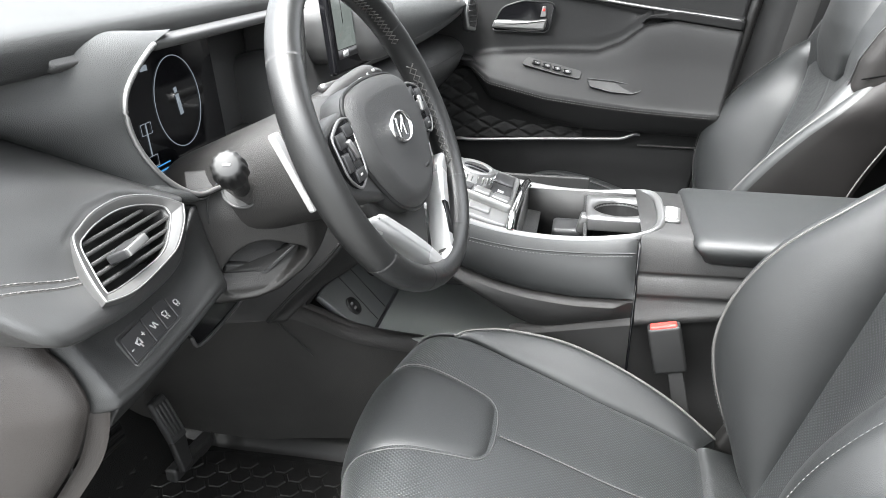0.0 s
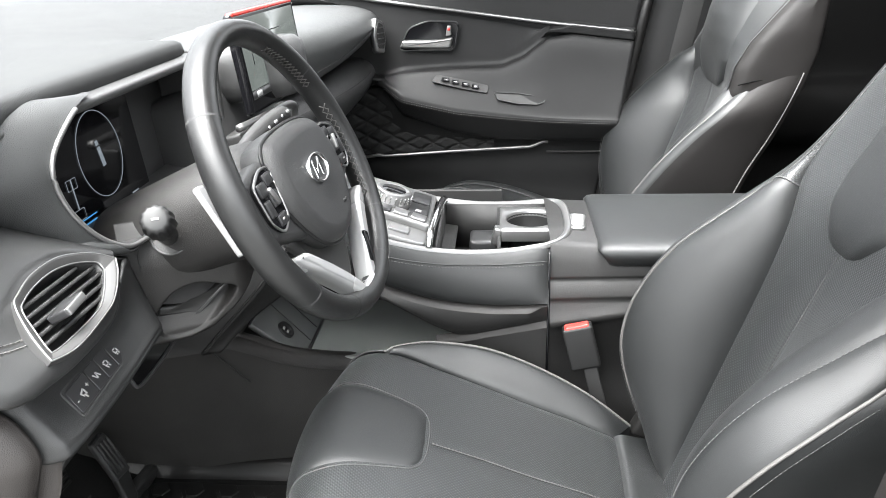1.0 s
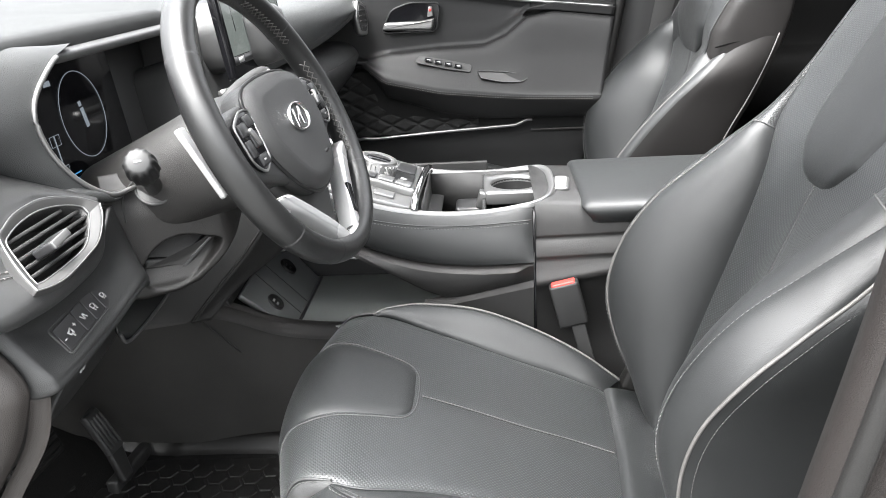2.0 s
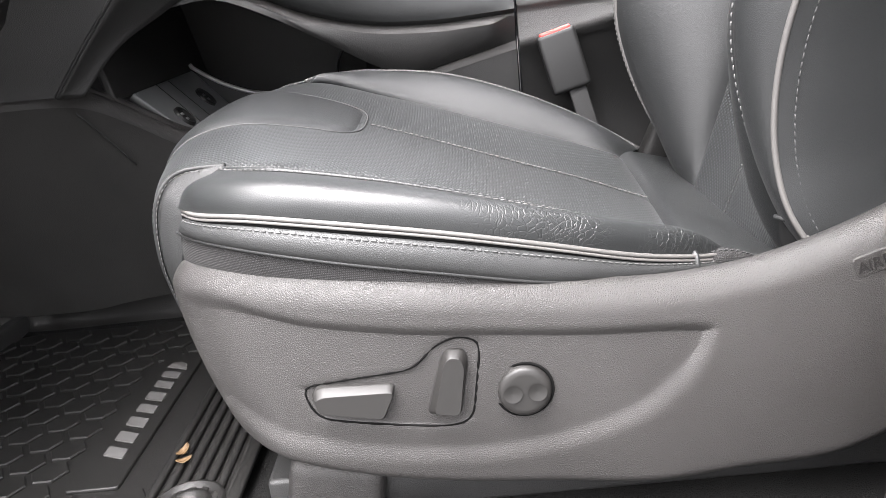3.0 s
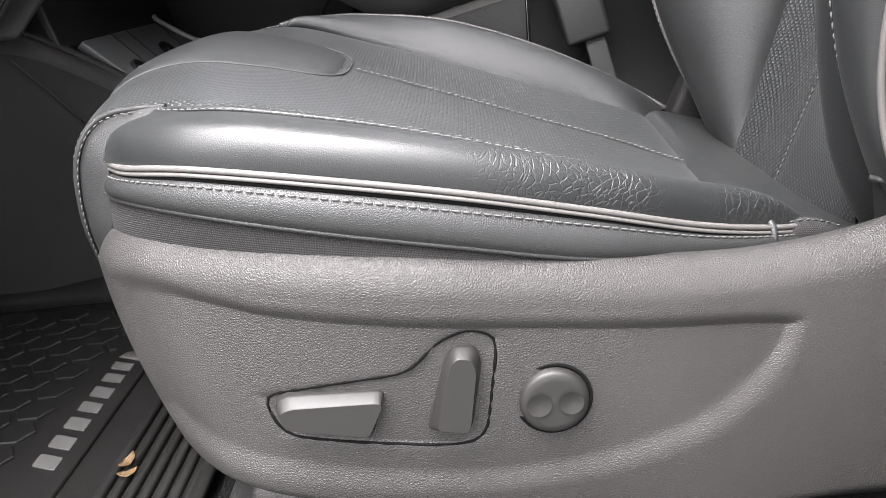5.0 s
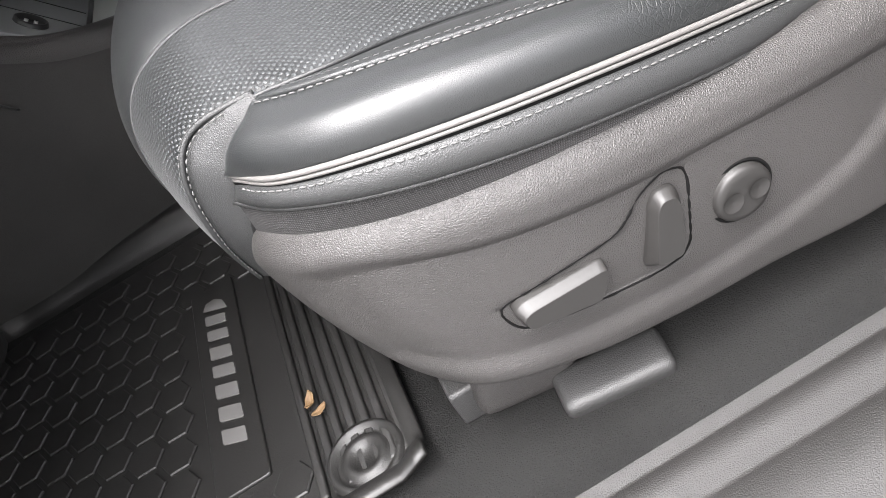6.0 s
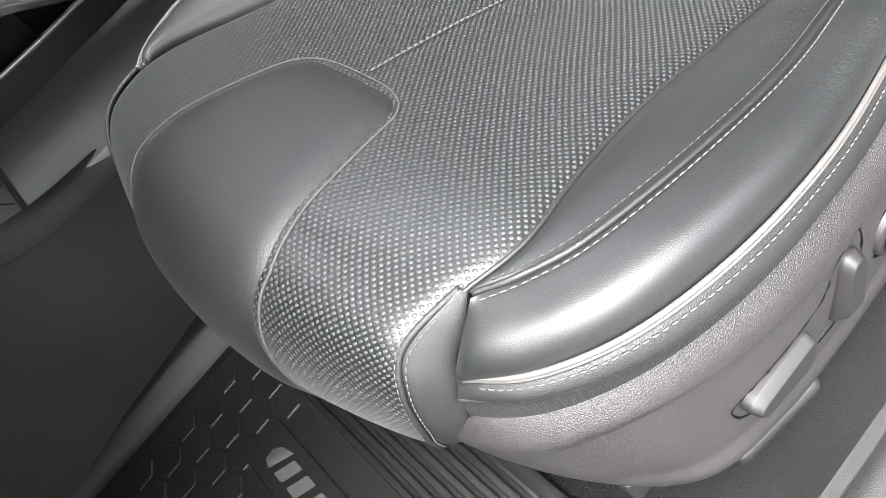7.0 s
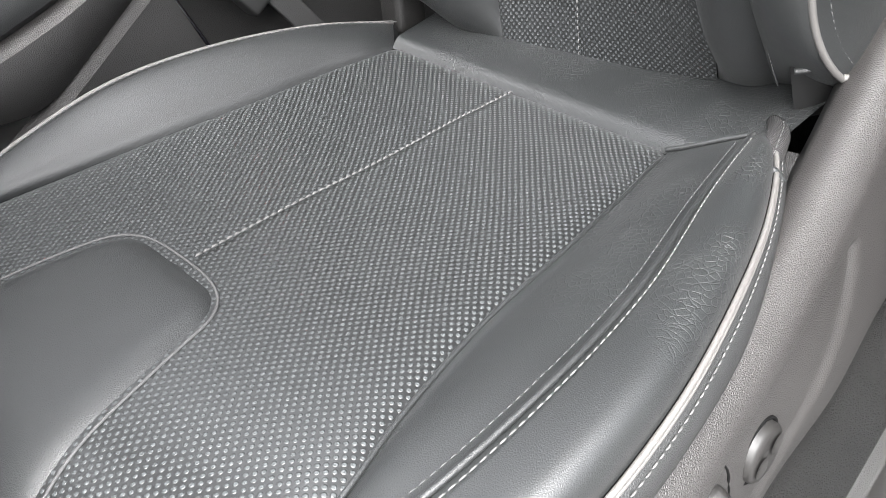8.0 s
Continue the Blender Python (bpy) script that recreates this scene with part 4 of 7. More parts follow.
    put("rear_edge_piping", tube(cat(BK_SR, 60, 0, top) + np.array((-0.01, 0.005, 0)), 0.0016, 8), PIPING, back_ob)
    put("backrest_rear", grid(strip(cat(BK_SR, 60, 0, far_top), cat(BK_SL, 60, 0, far_top), 12, 0.02, 0, 1)), DARK)

    # smooth upper pad let into the perforated collar, pointed below
    a, b = np.meshgrid(np.linspace(0, 1, 60), np.linspace(-1, 1, 34), indexing="ij")
    z = 1.060 + a * 0.29
    w = np.interp(z, [1.060, 1.072, 1.10, 1.14, 1.20, 1.36], [0.012, 0.045, 0.074, 0.088, 0.094, 0.100])
    if mirrored:
        w = np.interp(z, [1.060, 1.075, 1.10, 1.14, 1.20, 1.36], [0.010, 0.045, 0.090, 0.112, 0.118, 0.118])
        q = np.stack([head_front(b * w, z), 0.80 + b * w, z], -1)
    else:
        q = np.stack([np.interp(z, cat(BK_C, 80)[:, 2], cat(BK_C, 80)[:, 0]) - 0.010 * (b * w / 0.16) ** 2, 0.80 + b * w, z], -1)
    n = normals(q)
    q = q + n * (-0.004 + 0.012 * (1 - np.abs(b) ** 8) * (1 - (1 - a) ** 30))[..., None]
    if mirrored:
        head_block(put, back_ob)
    put("upper_pad", grid(q), LEATHER, plabel="smooth leather upper pad")
    rim = np.vstack([q[::-1, 0][:-1], q[0], q[1:, -1]])
    put("pad_seam", tube(rim + np.array((-0.003, 0, 0.0)), 0.0009, 6), DARKTHREAD, back_ob)
    if mirrored:
        return finish_seat(put, switches)
    sh = np.array([at(BK_PL, 7.6), at(BK_PL, 7.6) * 0.5 + at(BK_SL, 7.6) * 0.5 + np.array((0, -0.013, 0)), at(BK_SL, 7.6)])
    put("shoulder_seam", tube(cat(sh, 20), 0.0012, 6), DARKTHREAD, back_ob)
    sh = np.array([at(BK_PR, 6.9), at(BK_PR, 6.9) * 0.5 + at(BK_SR, 6.9) * 0.5 + np.array((0, 0.013, 0)), at(BK_SR, 6.9)])
    put("shoulder_seam", tube(cat(sh, 20), 0.0012, 6), DARKTHREAD, back_ob)
    put("backrest_top", grid(strip(np.linspace(at(BK_L, 10.0), at(BK_R, 10.0), 20), np.linspace(at(BK_SL, 10.0), at(BK_SR, 10.0), 20), 8, 0.02, 0, 1)), LEATHER)

    return finish_seat(put, switches)


SKIN = 0.0036
PLATE = np.array([(-0.094, 0.664), (-0.057, 0.6695), (-0.018, 0.673), (-0.004, 0.688), (0.012, 0.693), (0.026, 0.687), (0.017, 0.632), (0.004, 0.627), (-0.086, 0.640)])
front_seat("driver_seat", "black leather driver seat with perforated inserts and pale piping", Matrix.Identity(4), False, True)
CENTRE = 1.195
mirror_y = Matrix(((1, 0, 0, 0.055), (0, -1, 0, 2 * CENTRE), (0, 0, 1, 0.035), (0, 0, 0, 1)))
front_seat("passenger_seat", "black leather passenger seat with perforated inserts and pale piping", mirror_y, True, False)

# ---------------------------------------------------------------- seat belt buckle and seat feet
buckle = thing("seat_belt_buckle", "black seat belt buckle with red release button", "buckle", (0.17, 1.03, 0.73))
bx, by = Vector((0.044, -0.002, 0.011)).normalized(), Vector((-0.016, 0.006, 0.070)).normalized()
BK = axes((0.163, 1.036, 0.808), bx, by)
part("case", box((0.047, 0.072, 0.024), BK, 0.005), BLACK, buckle)
part("button", box((0.038, 0.010, 0.017), BK @ pose(0, 0.034, 0.002), 0.003), RED, buckle, "red release button")
part("stalk", box((0.022, 0.09, 0.006), BK @ pose(0.006, -0.075, 0), 0.002), DARK, buckle)

rail = thing("seat_rail", "dark seat rail with grey plastic foot cover", "seat rail", (0.05, 0.6, 0.508))
part("track", box((0.62, 0.05, 0.035), pose(0.16, 0.625, 0.535), 0.004), DARK, rail)
part("foot_cover", box((0.075, 0.06, 0.05), pose(-0.095, 0.615, 0.545, 0, 12, 0), 0.012), SHIELD, rail, "grey plastic foot cover")
part("end_cap", box((0.08, 0.035, 0.022), pose(-0.045, 0.570, 0.522, 8, 0, -8), 0.008), DARK, rail)
part("support", box((0.04, 0.03, 0.08), pose(-0.07, 0.66, 0.565), 0.005), DARK, rail)
bracket = thing("seat_hinge_cover", "small grey plastic hinge cover beside the seat cushion", "hinge cover", (0.25, 0.985, 0.68))
part("cover", box((0.035, 0.03, 0.05), pose(0.262, 0.985, 0.705, 0, 25, 0), 0.008), SILL, bracket)

# ---------------------------------------------------------------- pillar beside the doorway
pil = []
for x, z in ((0.152, 0.45), (0.180, 0.60), (0.208, 0.75), (0.239, 0.92), (0.270, 1.09), (0.303, 1.24), (0.363, 1.45), (0.43, 1.62)):
    yo = 0.02 * max(0.0, z - 1.1) / 0.5 * 5
    pil.append([(x + dx, 0.35 + dy + yo * 0.6, z) for dx, dy in ((0.30, 0.10), (0.12, 0.09), (0.045, 0.075), (0.012, 0.03), (0.004, 0.012), (0.0, 0.0), (0.006, -0.010), (0.018, -0.012),
                                                              (0.024, -0.004), (0.034, -0.004), (0.05, -0.022), (0.075, -0.03), (0.14, -0.045), (0.30, -0.06))])
pil = np.array(pil)
pill = np.stack([cat(pil[:, k], 50) for k in range(pil.shape[1])], 1)
pillar = part("pillar", grid(pill), DOORPOST)
tagged(pillar, "brown-grey door pillar trim beside the driver seat", "pillar", "", "structure")
solid(pillar, 0.004)
seal = part("door_seal", tube(cat(pil[:, 6] + np.array((0.004, -0.004, 0)), 60), 0.008, 10), RUBBER)
tagged(seal, "black rubber door seal along the pillar", "seal", "", "structure")

# ---------------------------------------------------------------- floor mat
mat_ob = thing("floor_mat", "black rubber floor mat with hexagon relief and pale lettering", "floor mat", (-0.5, 0.82, 0.51))
xs, ysm = np.linspace(-0.83, -0.18, 60), np.linspace(0.575, 1.125, 70)
gx, gy = np.meshgrid(xs, ysm, indexing="ij")
lift = 0.028 * step((gy - 1.045) / 0.02) - 0.010 * step((gy - 1.085) / 0.03) + 0.016 * step((0.605 - gy) / 0.02) + 0.012 * step((gx + 0.195) / 0.008)
front_rise = 0.20 * np.clip((-0.66 - gx) / 0.17, 0, 1) ** 1.5
gz = 0.5215 + lift + front_rise
tray = part("tray", grid(np.stack([gx, gy, gz], -1)), RUBBER, mat_ob)
solid(tray, 0.004)
hexes = []
rng = random.Random(4)
px, py, rad = 0.0315, 0.0363, 0.0192
for i in range(-2, 20):
    for j in range(-1, 16):
        x, y = -0.283 - i * px * 0.98, 0.60 + j * py + (py / 2 if i % 2 else 0)
        if x > -0.262 or x < -0.70 or y < 0.612 or y > 1.03:
            continue
        if -0.352 < x < -0.276 and 0.640 < y < 0.925:
            continue
        z = 0.5213 + 0.20 * max(0, (-0.66 - x) / 0.17) ** 1.5
        o = [(rad * 0.93 * math.cos(k * math.pi / 3), rad * 0.93 * math.sin(k * math.pi / 3)) for k in range(6)]
        hexes.append(plate(o, 0.0028, pose(x, y, z, rng.uniform(-0.6, 0.6), rng.uniform(-0.6, 0.6), 0), 0.0011, 1, False))
part("hexagon_relief", joined(*hexes), RUBBER, mat_ob, kind="stuff")
for k in range(7):
    part("rib", box((0.0075, 0.46, 0.006), pose(-0.262 + k * 0.0115, 0.835, 0.5235), 0.002, 2), RUBBER, mat_ob)
band = part("name_band", plate(rounded([(-0.346, 0.655), (-0.298, 0.655), (-0.298, 0.922), (-0.346, 0.922)], 0.004), 0.0045, pose(0, 0, 0.5205), 0.001, 1), RUBBER, mat_ob)
yl = 0.698
for w in (0.0262, 0.0275, 0.0275, 0.0245, 0.0275, 0.0235, 0.0225):
    part("letter_bar", plate(rounded([(-0.333, yl + 0.009), (-0.311, yl), (-0.311, yl + w * 0.62), (-0.333, yl + w * 0.62 + 0.009)], 0.002, 3), 0.0012, pose(0, 0, 0.5251), 0.0003, 1), GREYTEXT, band)
    yl += w
part("mark", plate([(-0.334, yl + 0.010), (-0.308, yl - 0.002), (-0.312, yl + 0.014), (-0.320, yl + 0.021), (-0.330, yl + 0.020)], 0.001, pose(0, 0, 0.5251), 0.0003, 1), GREYTEXT, band)
part("grommet", lathe([(0.0, 0.004), (0.010, 0.004), (0.012, 0.007), (0.018, 0.007), (0.020, 0.003), (0.024, 0.003), (0.026, 0.008), (0.030, 0.007), (0.032, 0.0)], pose(-0.224, 0.618, 0.5225), 32), RUBBER, mat_ob, "round mat fixing")

LEAF = grained("dry_leaf", (0.10, 0.058, 0.024), 0.7, 0.002, 0.0003, kind="noise", wear=0.5)


def leaf(x, y, z, size, turn, bend):
    ob = thing("dead_leaf", "small dry orange-brown leaf scrap on the floor mat", "leaf", (x, y, z), "leaf scraps")
    u = np.linspace(-1, 1, 9)
    p = np.array([[(size * a, size * 0.45 * b * (1 - a * a) ** 0.6 + size * 0.06 * math.sin(7 * a), size * bend * (a * a + 0.4 * b * b)) for b in (-1, -0.5, 0, 0.5, 1)] for a in u])
    me = grid(p)
    me.transform(pose(x, y, z, 6, -4, turn))
    solid(part("blade", me, LEAF, ob), 0.0006)


leaf(-0.252, 0.694, 0.529, 0.008, 70, 0.5)
leaf(-0.246, 0.680, 0.529, 0.007, 20, 0.4)
leaf(-0.575, 0.890, 0.529, 0.010, 35, 0.4)

# ---------------------------------------------------------------- pedals
accel = thing("accelerator_pedal", "dark ribbed accelerator pedal hinged at the floor", "pedal", (-0.6, 0.97, 0.52))
PA = axes((-0.604, 0.962, 0.632), (0.05, 0.97, -0.2), (-0.24, -0.28, 0.92))
part("pad", plate(rounded([(-0.038, 0.040), (-0.001, 0.047), (0.034, -0.036), (-0.008, -0.039)], 0.004, 3), 0.010, PA @ pose(0, 0, -0.004), 0.003, 2), SOFT, accel)
part("stem", plate(rounded([(-0.006, -0.036), (0.032, -0.034), (0.034, -0.088), (0.006, -0.094)], 0.004, 3), 0.010, PA @ pose(0, 0, -0.007), 0.003, 2), DARK, accel)
for k in range(4):
    part("rib", box((0.0045, 0.066, 0.004), PA @ pose(-0.0165 + k * 0.0095, 0.003 + k * 0.0008, 0.007, 0, 0, 22), 0.0015, 1), SOFT, accel)
part("foot", box((0.022, 0.115, 0.026), pose(-0.598, 1.003, 0.532, 0, 0, -6), 0.006), DARK, accel)
brake = thing("brake_pedal", "dark rubber brake pedal with ribs", "pedal", (-0.57, 0.76, 0.75))
PB = axes((-0.575, 0.745, 0.752), (0, 1, -0.1), (-0.35, 0, 0.93))
part("pad", box((0.11, 0.06, 0.015), PB, 0.006), RUBBER, brake)
part("arm", tube(cat([(-0.58, 0.76, 0.75), (-0.68, 0.77, 0.86), (-0.74, 0.78, 1.0)], 12), 0.010, 8), DARK, brake)
for k in range(5):
    part("rib", box((0.10, 0.005, 0.004), PB @ pose(0, -0.022 + k * 0.011, 0.008), 0.001, 1), RUBBER, brake)

# ---------------------------------------------------------------- steering wheel and column
W_C = Vector((-0.187, 0.788, 1.170))
W_N = Vector((0.905, -0.071, 0.419)).normalized()
W_X = Vector((0, 0, 1)).cross(W_N).normalized()
WHEEL = axes(W_C, W_X, W_N.cross(W_X))
wheel = thing("steering_wheel", "black leather steering wheel with silver lower spoke", "steering wheel", W_C)


def rim_at(ang, bulge=0.0):
    """A point on the rim's centre line; ang in degrees from the driver's right, anticlockwise."""
    t = radians(ang)
    r = 0.168 + bulge
    flat_low = 0.962 if math.sin(t) < 0 else 0.99
    return np.array((r * math.cos(t), r * math.sin(t) * flat_low, 0.0))


def rim_arc(a0, a1, n, fat=1.0):
    b = np.linspace(0, 2 * math.pi, 18)[:-1]
    rows = []
    for ang in np.linspace(a0, a1, n):
        c = rim_at(ang)
        d = c / np.linalg.norm(c)
        rows.append([c + d * 0.0138 * fat * math.cos(q) + np.array((0, 0, 1)) * 0.0172 * fat * math.sin(q) for q in b])
    me = grid(np.array(rows), loop_v=True)
    me.transform(WHEEL)
    return me


rim = part("rim", rim_arc(0, 360, 110), RIM, wheel, "smooth black leather rim")
for a0, a1 in ((28, 62), (-28, 20), (118, 152), (160, 208)):
    part("grip", rim_arc(a0, a1, 24, 1.012), RIM, wheel)
for ang in (36, 145, -38, 217, 245, -65):
    part("rim_seam", rim_arc(ang - 0.35, ang + 0.35, 3, 1.03), DARKTHREAD, rim)


def on_wheel(pts, closed=False):
    return [tuple(WHEEL @ Vector(p)) for p in pts]


for a0, a1 in ((30, 64), (-32, 18), (116, 150), (162, 212)):
    for dr in (-1, 1):
        zig = []
        for k, ang in enumerate(np.linspace(a0, a1, 30)):
            c = rim_at(ang)
            d = c / np.linalg.norm(c)
            zig.append(c - d * 0.0138 + np.array((0, 0, 0.0035 + 0.0045 * (k % 2) * dr)))
        part("cross_stitching", tube(on_wheel(zig), 0.0009, 5), PIPING, rim)

cover = [(-0.078, 0.048), (-0.03, 0.055), (0.03, 0.055), (0.078, 0.048), (0.092, 0.005), (0.086, -0.03), (0.05, -0.078), (0.0, -0.092), (-0.05, -0.078), (-0.086, -0.03), (-0.092, 0.005)]
hub = part("airbag_cover", plate(rounded(cover, 0.03, 6), 0.040, WHEEL @ pose(0, 0, -0.022), 0.018, 5), HUB, wheel, "grained airbag cover")
part("emblem_ring", lathe([(0.0235, 0.0), (0.0235, 0.003), (0.0255, 0.0042), (0.0275, 0.003), (0.0275, 0.0)], WHEEL @ pose(0.002, -0.004, 0.0178) @ Matrix.Diagonal((1.05, 0.62, 1, 1)), 40), CHROME, hub)
for x, tilt in ((-0.009, -12), (0.009, -12), (0.0, 50)):
    part("emblem_bar", box((0.0055 if tilt < 0 else 0.004, 0.022 if tilt < 0 else 0.020, 0.003), WHEEL @ pose(0.002 + x, -0.004, 0.0185, 0, 0, tilt if tilt < 0 else -50), 0.001, 2), CHROME, hub)
co_ = rounded(cover, 0.03, 6)
part("cover_gap", tube(on_wheel([(x * 1.006, y * 1.006, 0.0035) for x, y in co_ + co_[:1]]), 0.0022, 6), BLACK, hub)
part("airbag_text", box((0.014, 0.004, 0.0006), WHEEL @ pose(0.03, -0.055, 0.0182), 0), DARK, hub)
for sx in (-1, 1):
    spoke = [(0.055 * sx, 0.040), (0.10 * sx, 0.036), (0.158 * sx, 0.026), (0.160 * sx, -0.022), (0.12 * sx, -0.040), (0.055 * sx, -0.062)]
    ob = part("side_spoke", plate(rounded(spoke, 0.01, 4), 0.022, WHEEL @ pose(0, 0, -0.020), 0.007, 3), HUB, wheel)
    pad = [(0.082 * sx, 0.030), (0.105 * sx, 0.032), (0.134 * sx, 0.020), (0.134 * sx, -0.020), (0.118 * sx, -0.034), (0.094 * sx, -0.024)]
    part("switch_pod", plate(rounded(pad, 0.008, 4), 0.005, WHEEL @ pose(0, 0, 0.002), 0.002, 2), GLOSS, ob, "gloss black switch pod")
    rim_pts = rounded(pad, 0.008, 4)
    part("pod_trim", tube(on_wheel([(x, y, 0.0066) for x, y in rim_pts + rim_pts[:1]]), 0.0014, 6), SATIN, ob)
    for bx_, by_, bw, bh in ((0.098, 0.020, 0.018, 0.012), (0.119, 0.014, 0.018, 0.014), (0.104, 0.000, 0.018, 0.016), (0.124, -0.006, 0.012, 0.018), (0.110, -0.021, 0.020, 0.012)):
        part("button", box((bw, bh, 0.004), WHEEL @ pose(bx_ * sx, by_, 0.0075), 0.0015, 2), SMOOTH, ob)
    part("roller", box((0.006, 0.020, 0.006), WHEEL @ pose(0.1085 * sx, 0.003, 0.010, 0, 0, -20 * sx), 0.002, 2), SATIN, ob, "silver thumb roller")
    part("icon", box((0.005, 0.002, 0.0006), WHEEL @ pose(0.112 * sx, -0.021, 0.0097), 0), ICON, ob)
# lower spoke: two silver legs that meet on the rim
legs = [(-0.085, -0.050), (0.085, -0.050), (0.050, -0.098), (0.012, -0.140), (-0.012, -0.140), (-0.050, -0.098)]
low_spoke = part("lower_spoke", plate(rounded(legs, 0.012, 5), 0.012, WHEEL @ pose(0, 0, -0.024), 0.005, 3), DARK, wheel)
for sx in (-1, 1):
    leg = [(0.124, -0.060), (0.100, -0.064), (0.064, -0.094), (0.038, -0.118), (0.014, -0.146), (0.010, -0.160), (0.030, -0.160), (0.036, -0.146), (0.057, -0.124), (0.084, -0.100), (0.114, -0.078)]
    part("leg", plate(rounded([(sx * x, y) for x, y in leg], 0.007, 4), 0.022, WHEEL @ pose(0, 0, -0.013), 0.005, 4), SILVER, low_spoke, "satin silver spoke leg")
part("foot", plate(rounded([(-0.030, -0.148), (0.030, -0.148), (0.060, -0.158), (0.040, -0.168), (-0.040, -0.168), (-0.060, -0.158)], 0.004, 4), 0.020, WHEEL @ pose(0, 0, -0.009), 0.004, 3), SILVER, low_spoke)
part("leg_slot", box((0.010, 0.040, 0.004), WHEEL @ pose(0.046, -0.122, 0.0082, 0, 0, -38), 0.001), GLOSS, low_spoke)
part("left_paddle", plate(rounded([(-0.138, 0.045), (-0.124, 0.045), (-0.118, -0.033), (-0.129, -0.037)], 0.004, 3), 0.006, WHEEL @ pose(0, 0, -0.048), 0.002, 2), SILVER, wheel, "satin silver shift paddle")

column = thing("steering_column", "black steering column shroud with stalks and tilt lever", "steering column", W_C - W_N * 0.15)
CO = WHEEL @ pose(0, 0, 0, 180, 0, 0)
secs = [(0.020, 0.045, 0.040, 0.0), (0.040, 0.058, 0.052, 0.0), (0.075, 0.070, 0.062, 0.002), (0.12, 0.076, 0.060, 0.0), (0.17, 0.080, 0.060, 0.0), (0.23, 0.084, 0.060, 0.0)]
t = np.linspace(0, 2 * math.pi, 41)[:-1]
shell = np.array([[(w * np.sign(math.cos(q)) * abs(math.cos(q)) ** 0.75, h * np.sign(math.sin(q)) * abs(math.sin(q)) ** 0.75 + dy, d) for q in t] for d, w, h, dy in secs])
me = grid(np.stack([cat(shell[:, k], 30) for k in range(40)], 1), loop_v=True)
me.transform(CO)
part("shroud", me, COLUMN, column, "grained column shroud")
part("front_ring", lathe([(0.0, 0.016), (0.035, 0.016), (0.045, 0.022)], CO, 32), DARK, column)
st0, st1 = Vector((-0.325, 0.732, 1.112)), Vector((-0.297, 0.646, 1.165))
stalk = part("light_stalk", tube(cat([st0, st0.lerp(st1, 0.4), st0.lerp(st1, 0.8)], 12), 0.0095, 16), DARK, column)
SK = Matrix.Translation(st1) @ (st0 - st1).to_track_quat("Z", "Y").to_matrix().to_4x4()
kp = [(0.0, 0.0), (0.010, 0.0002), (0.0128, 0.0012), (0.0145, 0.004), (0.0155, 0.010), (0.0162, 0.018), (0.0162, 0.032), (0.0150, 0.036), (0.0125, 0.040), (0.0105, 0.048)]
ang = np.linspace(0, 2 * math.pi, 97)[:-1]
ribbed = np.array([[(r * (1 + (0.055 if 0.002 < z < 0.034 and r > 0.012 else 0.0) * math.cos(12 * a)) * math.cos(a), r * (1 + (0.055 if 0.002 < z < 0.034 and r > 0.012 else 0.0) * math.cos(12 * a)) * math.sin(a), z) for a in ang] for r, z in kp])
me = grid(ribbed, loop_v=True)
me.transform(SK)
knob = part("knob", me, BLACK, stalk, "ribbed black stalk knob")
part("knob_mark", box((0.007, 0.0022, 0.0006), SK @ pose(0, 0, -0.0002), 0), ICON, knob)
part("collar", lathe([(0.0215, 0.098), (0.0205, 0.096), (0.019, 0.097), (0.0185, 0.112)], SK, 32), SOFT, stalk)
part("collar_hole", lathe([(0.0, 0.0985), (0.0192, 0.0985)], SK, 32), DARK, stalk)
wp = [WHEEL @ Vector(p) for p in ((0.04, 0.045, -0.075), (0.10, 0.054, -0.066), (0.165, 0.058, -0.055))]
wiper = part("wiper_stalk", tube(cat(wp, 14), 0.012, 12, np.interp(np.linspace(0, 1, 14), [0, 0.3, 0.9, 1], [0.75, 1, 1.15, 0.8])), DARK, column)
for k, (f, w) in enumerate(((0.45, 0.004), (0.6, 0.010), (0.75, 0.004), (0.88, 0.008))):
    c = wp[0].lerp(wp[2], f)
    part("icon", box((w, 0.004, 0.0008), Matrix.Translation(c + W_N * 0.0125 + Vector((0, 0, 0.003))) @ WHEEL.to_3x3().to_4x4(), 0), ICON, wiper)
AP = Matrix(((0.8713, 0.0294, 0.4899, -0.345), (0.4907, -0.0523, -0.8697, 0.715), (0.0, 0.9982, -0.0600, 1.03), (0, 0, 0, 1)))
cup = np.array([(-0.008, -0.012), (-0.002, 0.000), (0.016, 0.018), (0.040, 0.026), (0.066, 0.020), (0.088, 0.010), (0.075, -0.010), (0.042, -0.036), (0.010, -0.040), (-0.006, -0.030)])
cup = cat(np.vstack([cup, cup[:1]]), 60)[:-1]
ua = np.linspace(-0.030, 0.125, 110)
low_v = np.interp(ua, [-0.03, -0.008, 0.03, 0.055, 0.08, 0.105, 0.125], [-0.050, -0.054, -0.053, -0.045, -0.026, 0.000, 0.030])
s_ = np.linspace(0, 1, 90)[:, None]
uu = np.repeat(ua[None], 90, 0)
vv = 0.100 * (1 - s_) + low_v[None] * s_
hh = -0.040 * np.clip((uu - 0.085) / 0.04, 0, 1) ** 2 - 0.030 * np.clip((vv - 0.05) / 0.05, 0, 1) ** 2 - 0.022 * np.clip((s_ - 0.90) / 0.10, 0, 1) ** 2
dip = step(inside(cup, uu, vv) / 0.004)
hh = hh - dip * (0.004 + 0.030 * np.clip((vv + 0.030) / 0.050, 0, 1))
ap = np.stack([uu, vv, hh], -1)
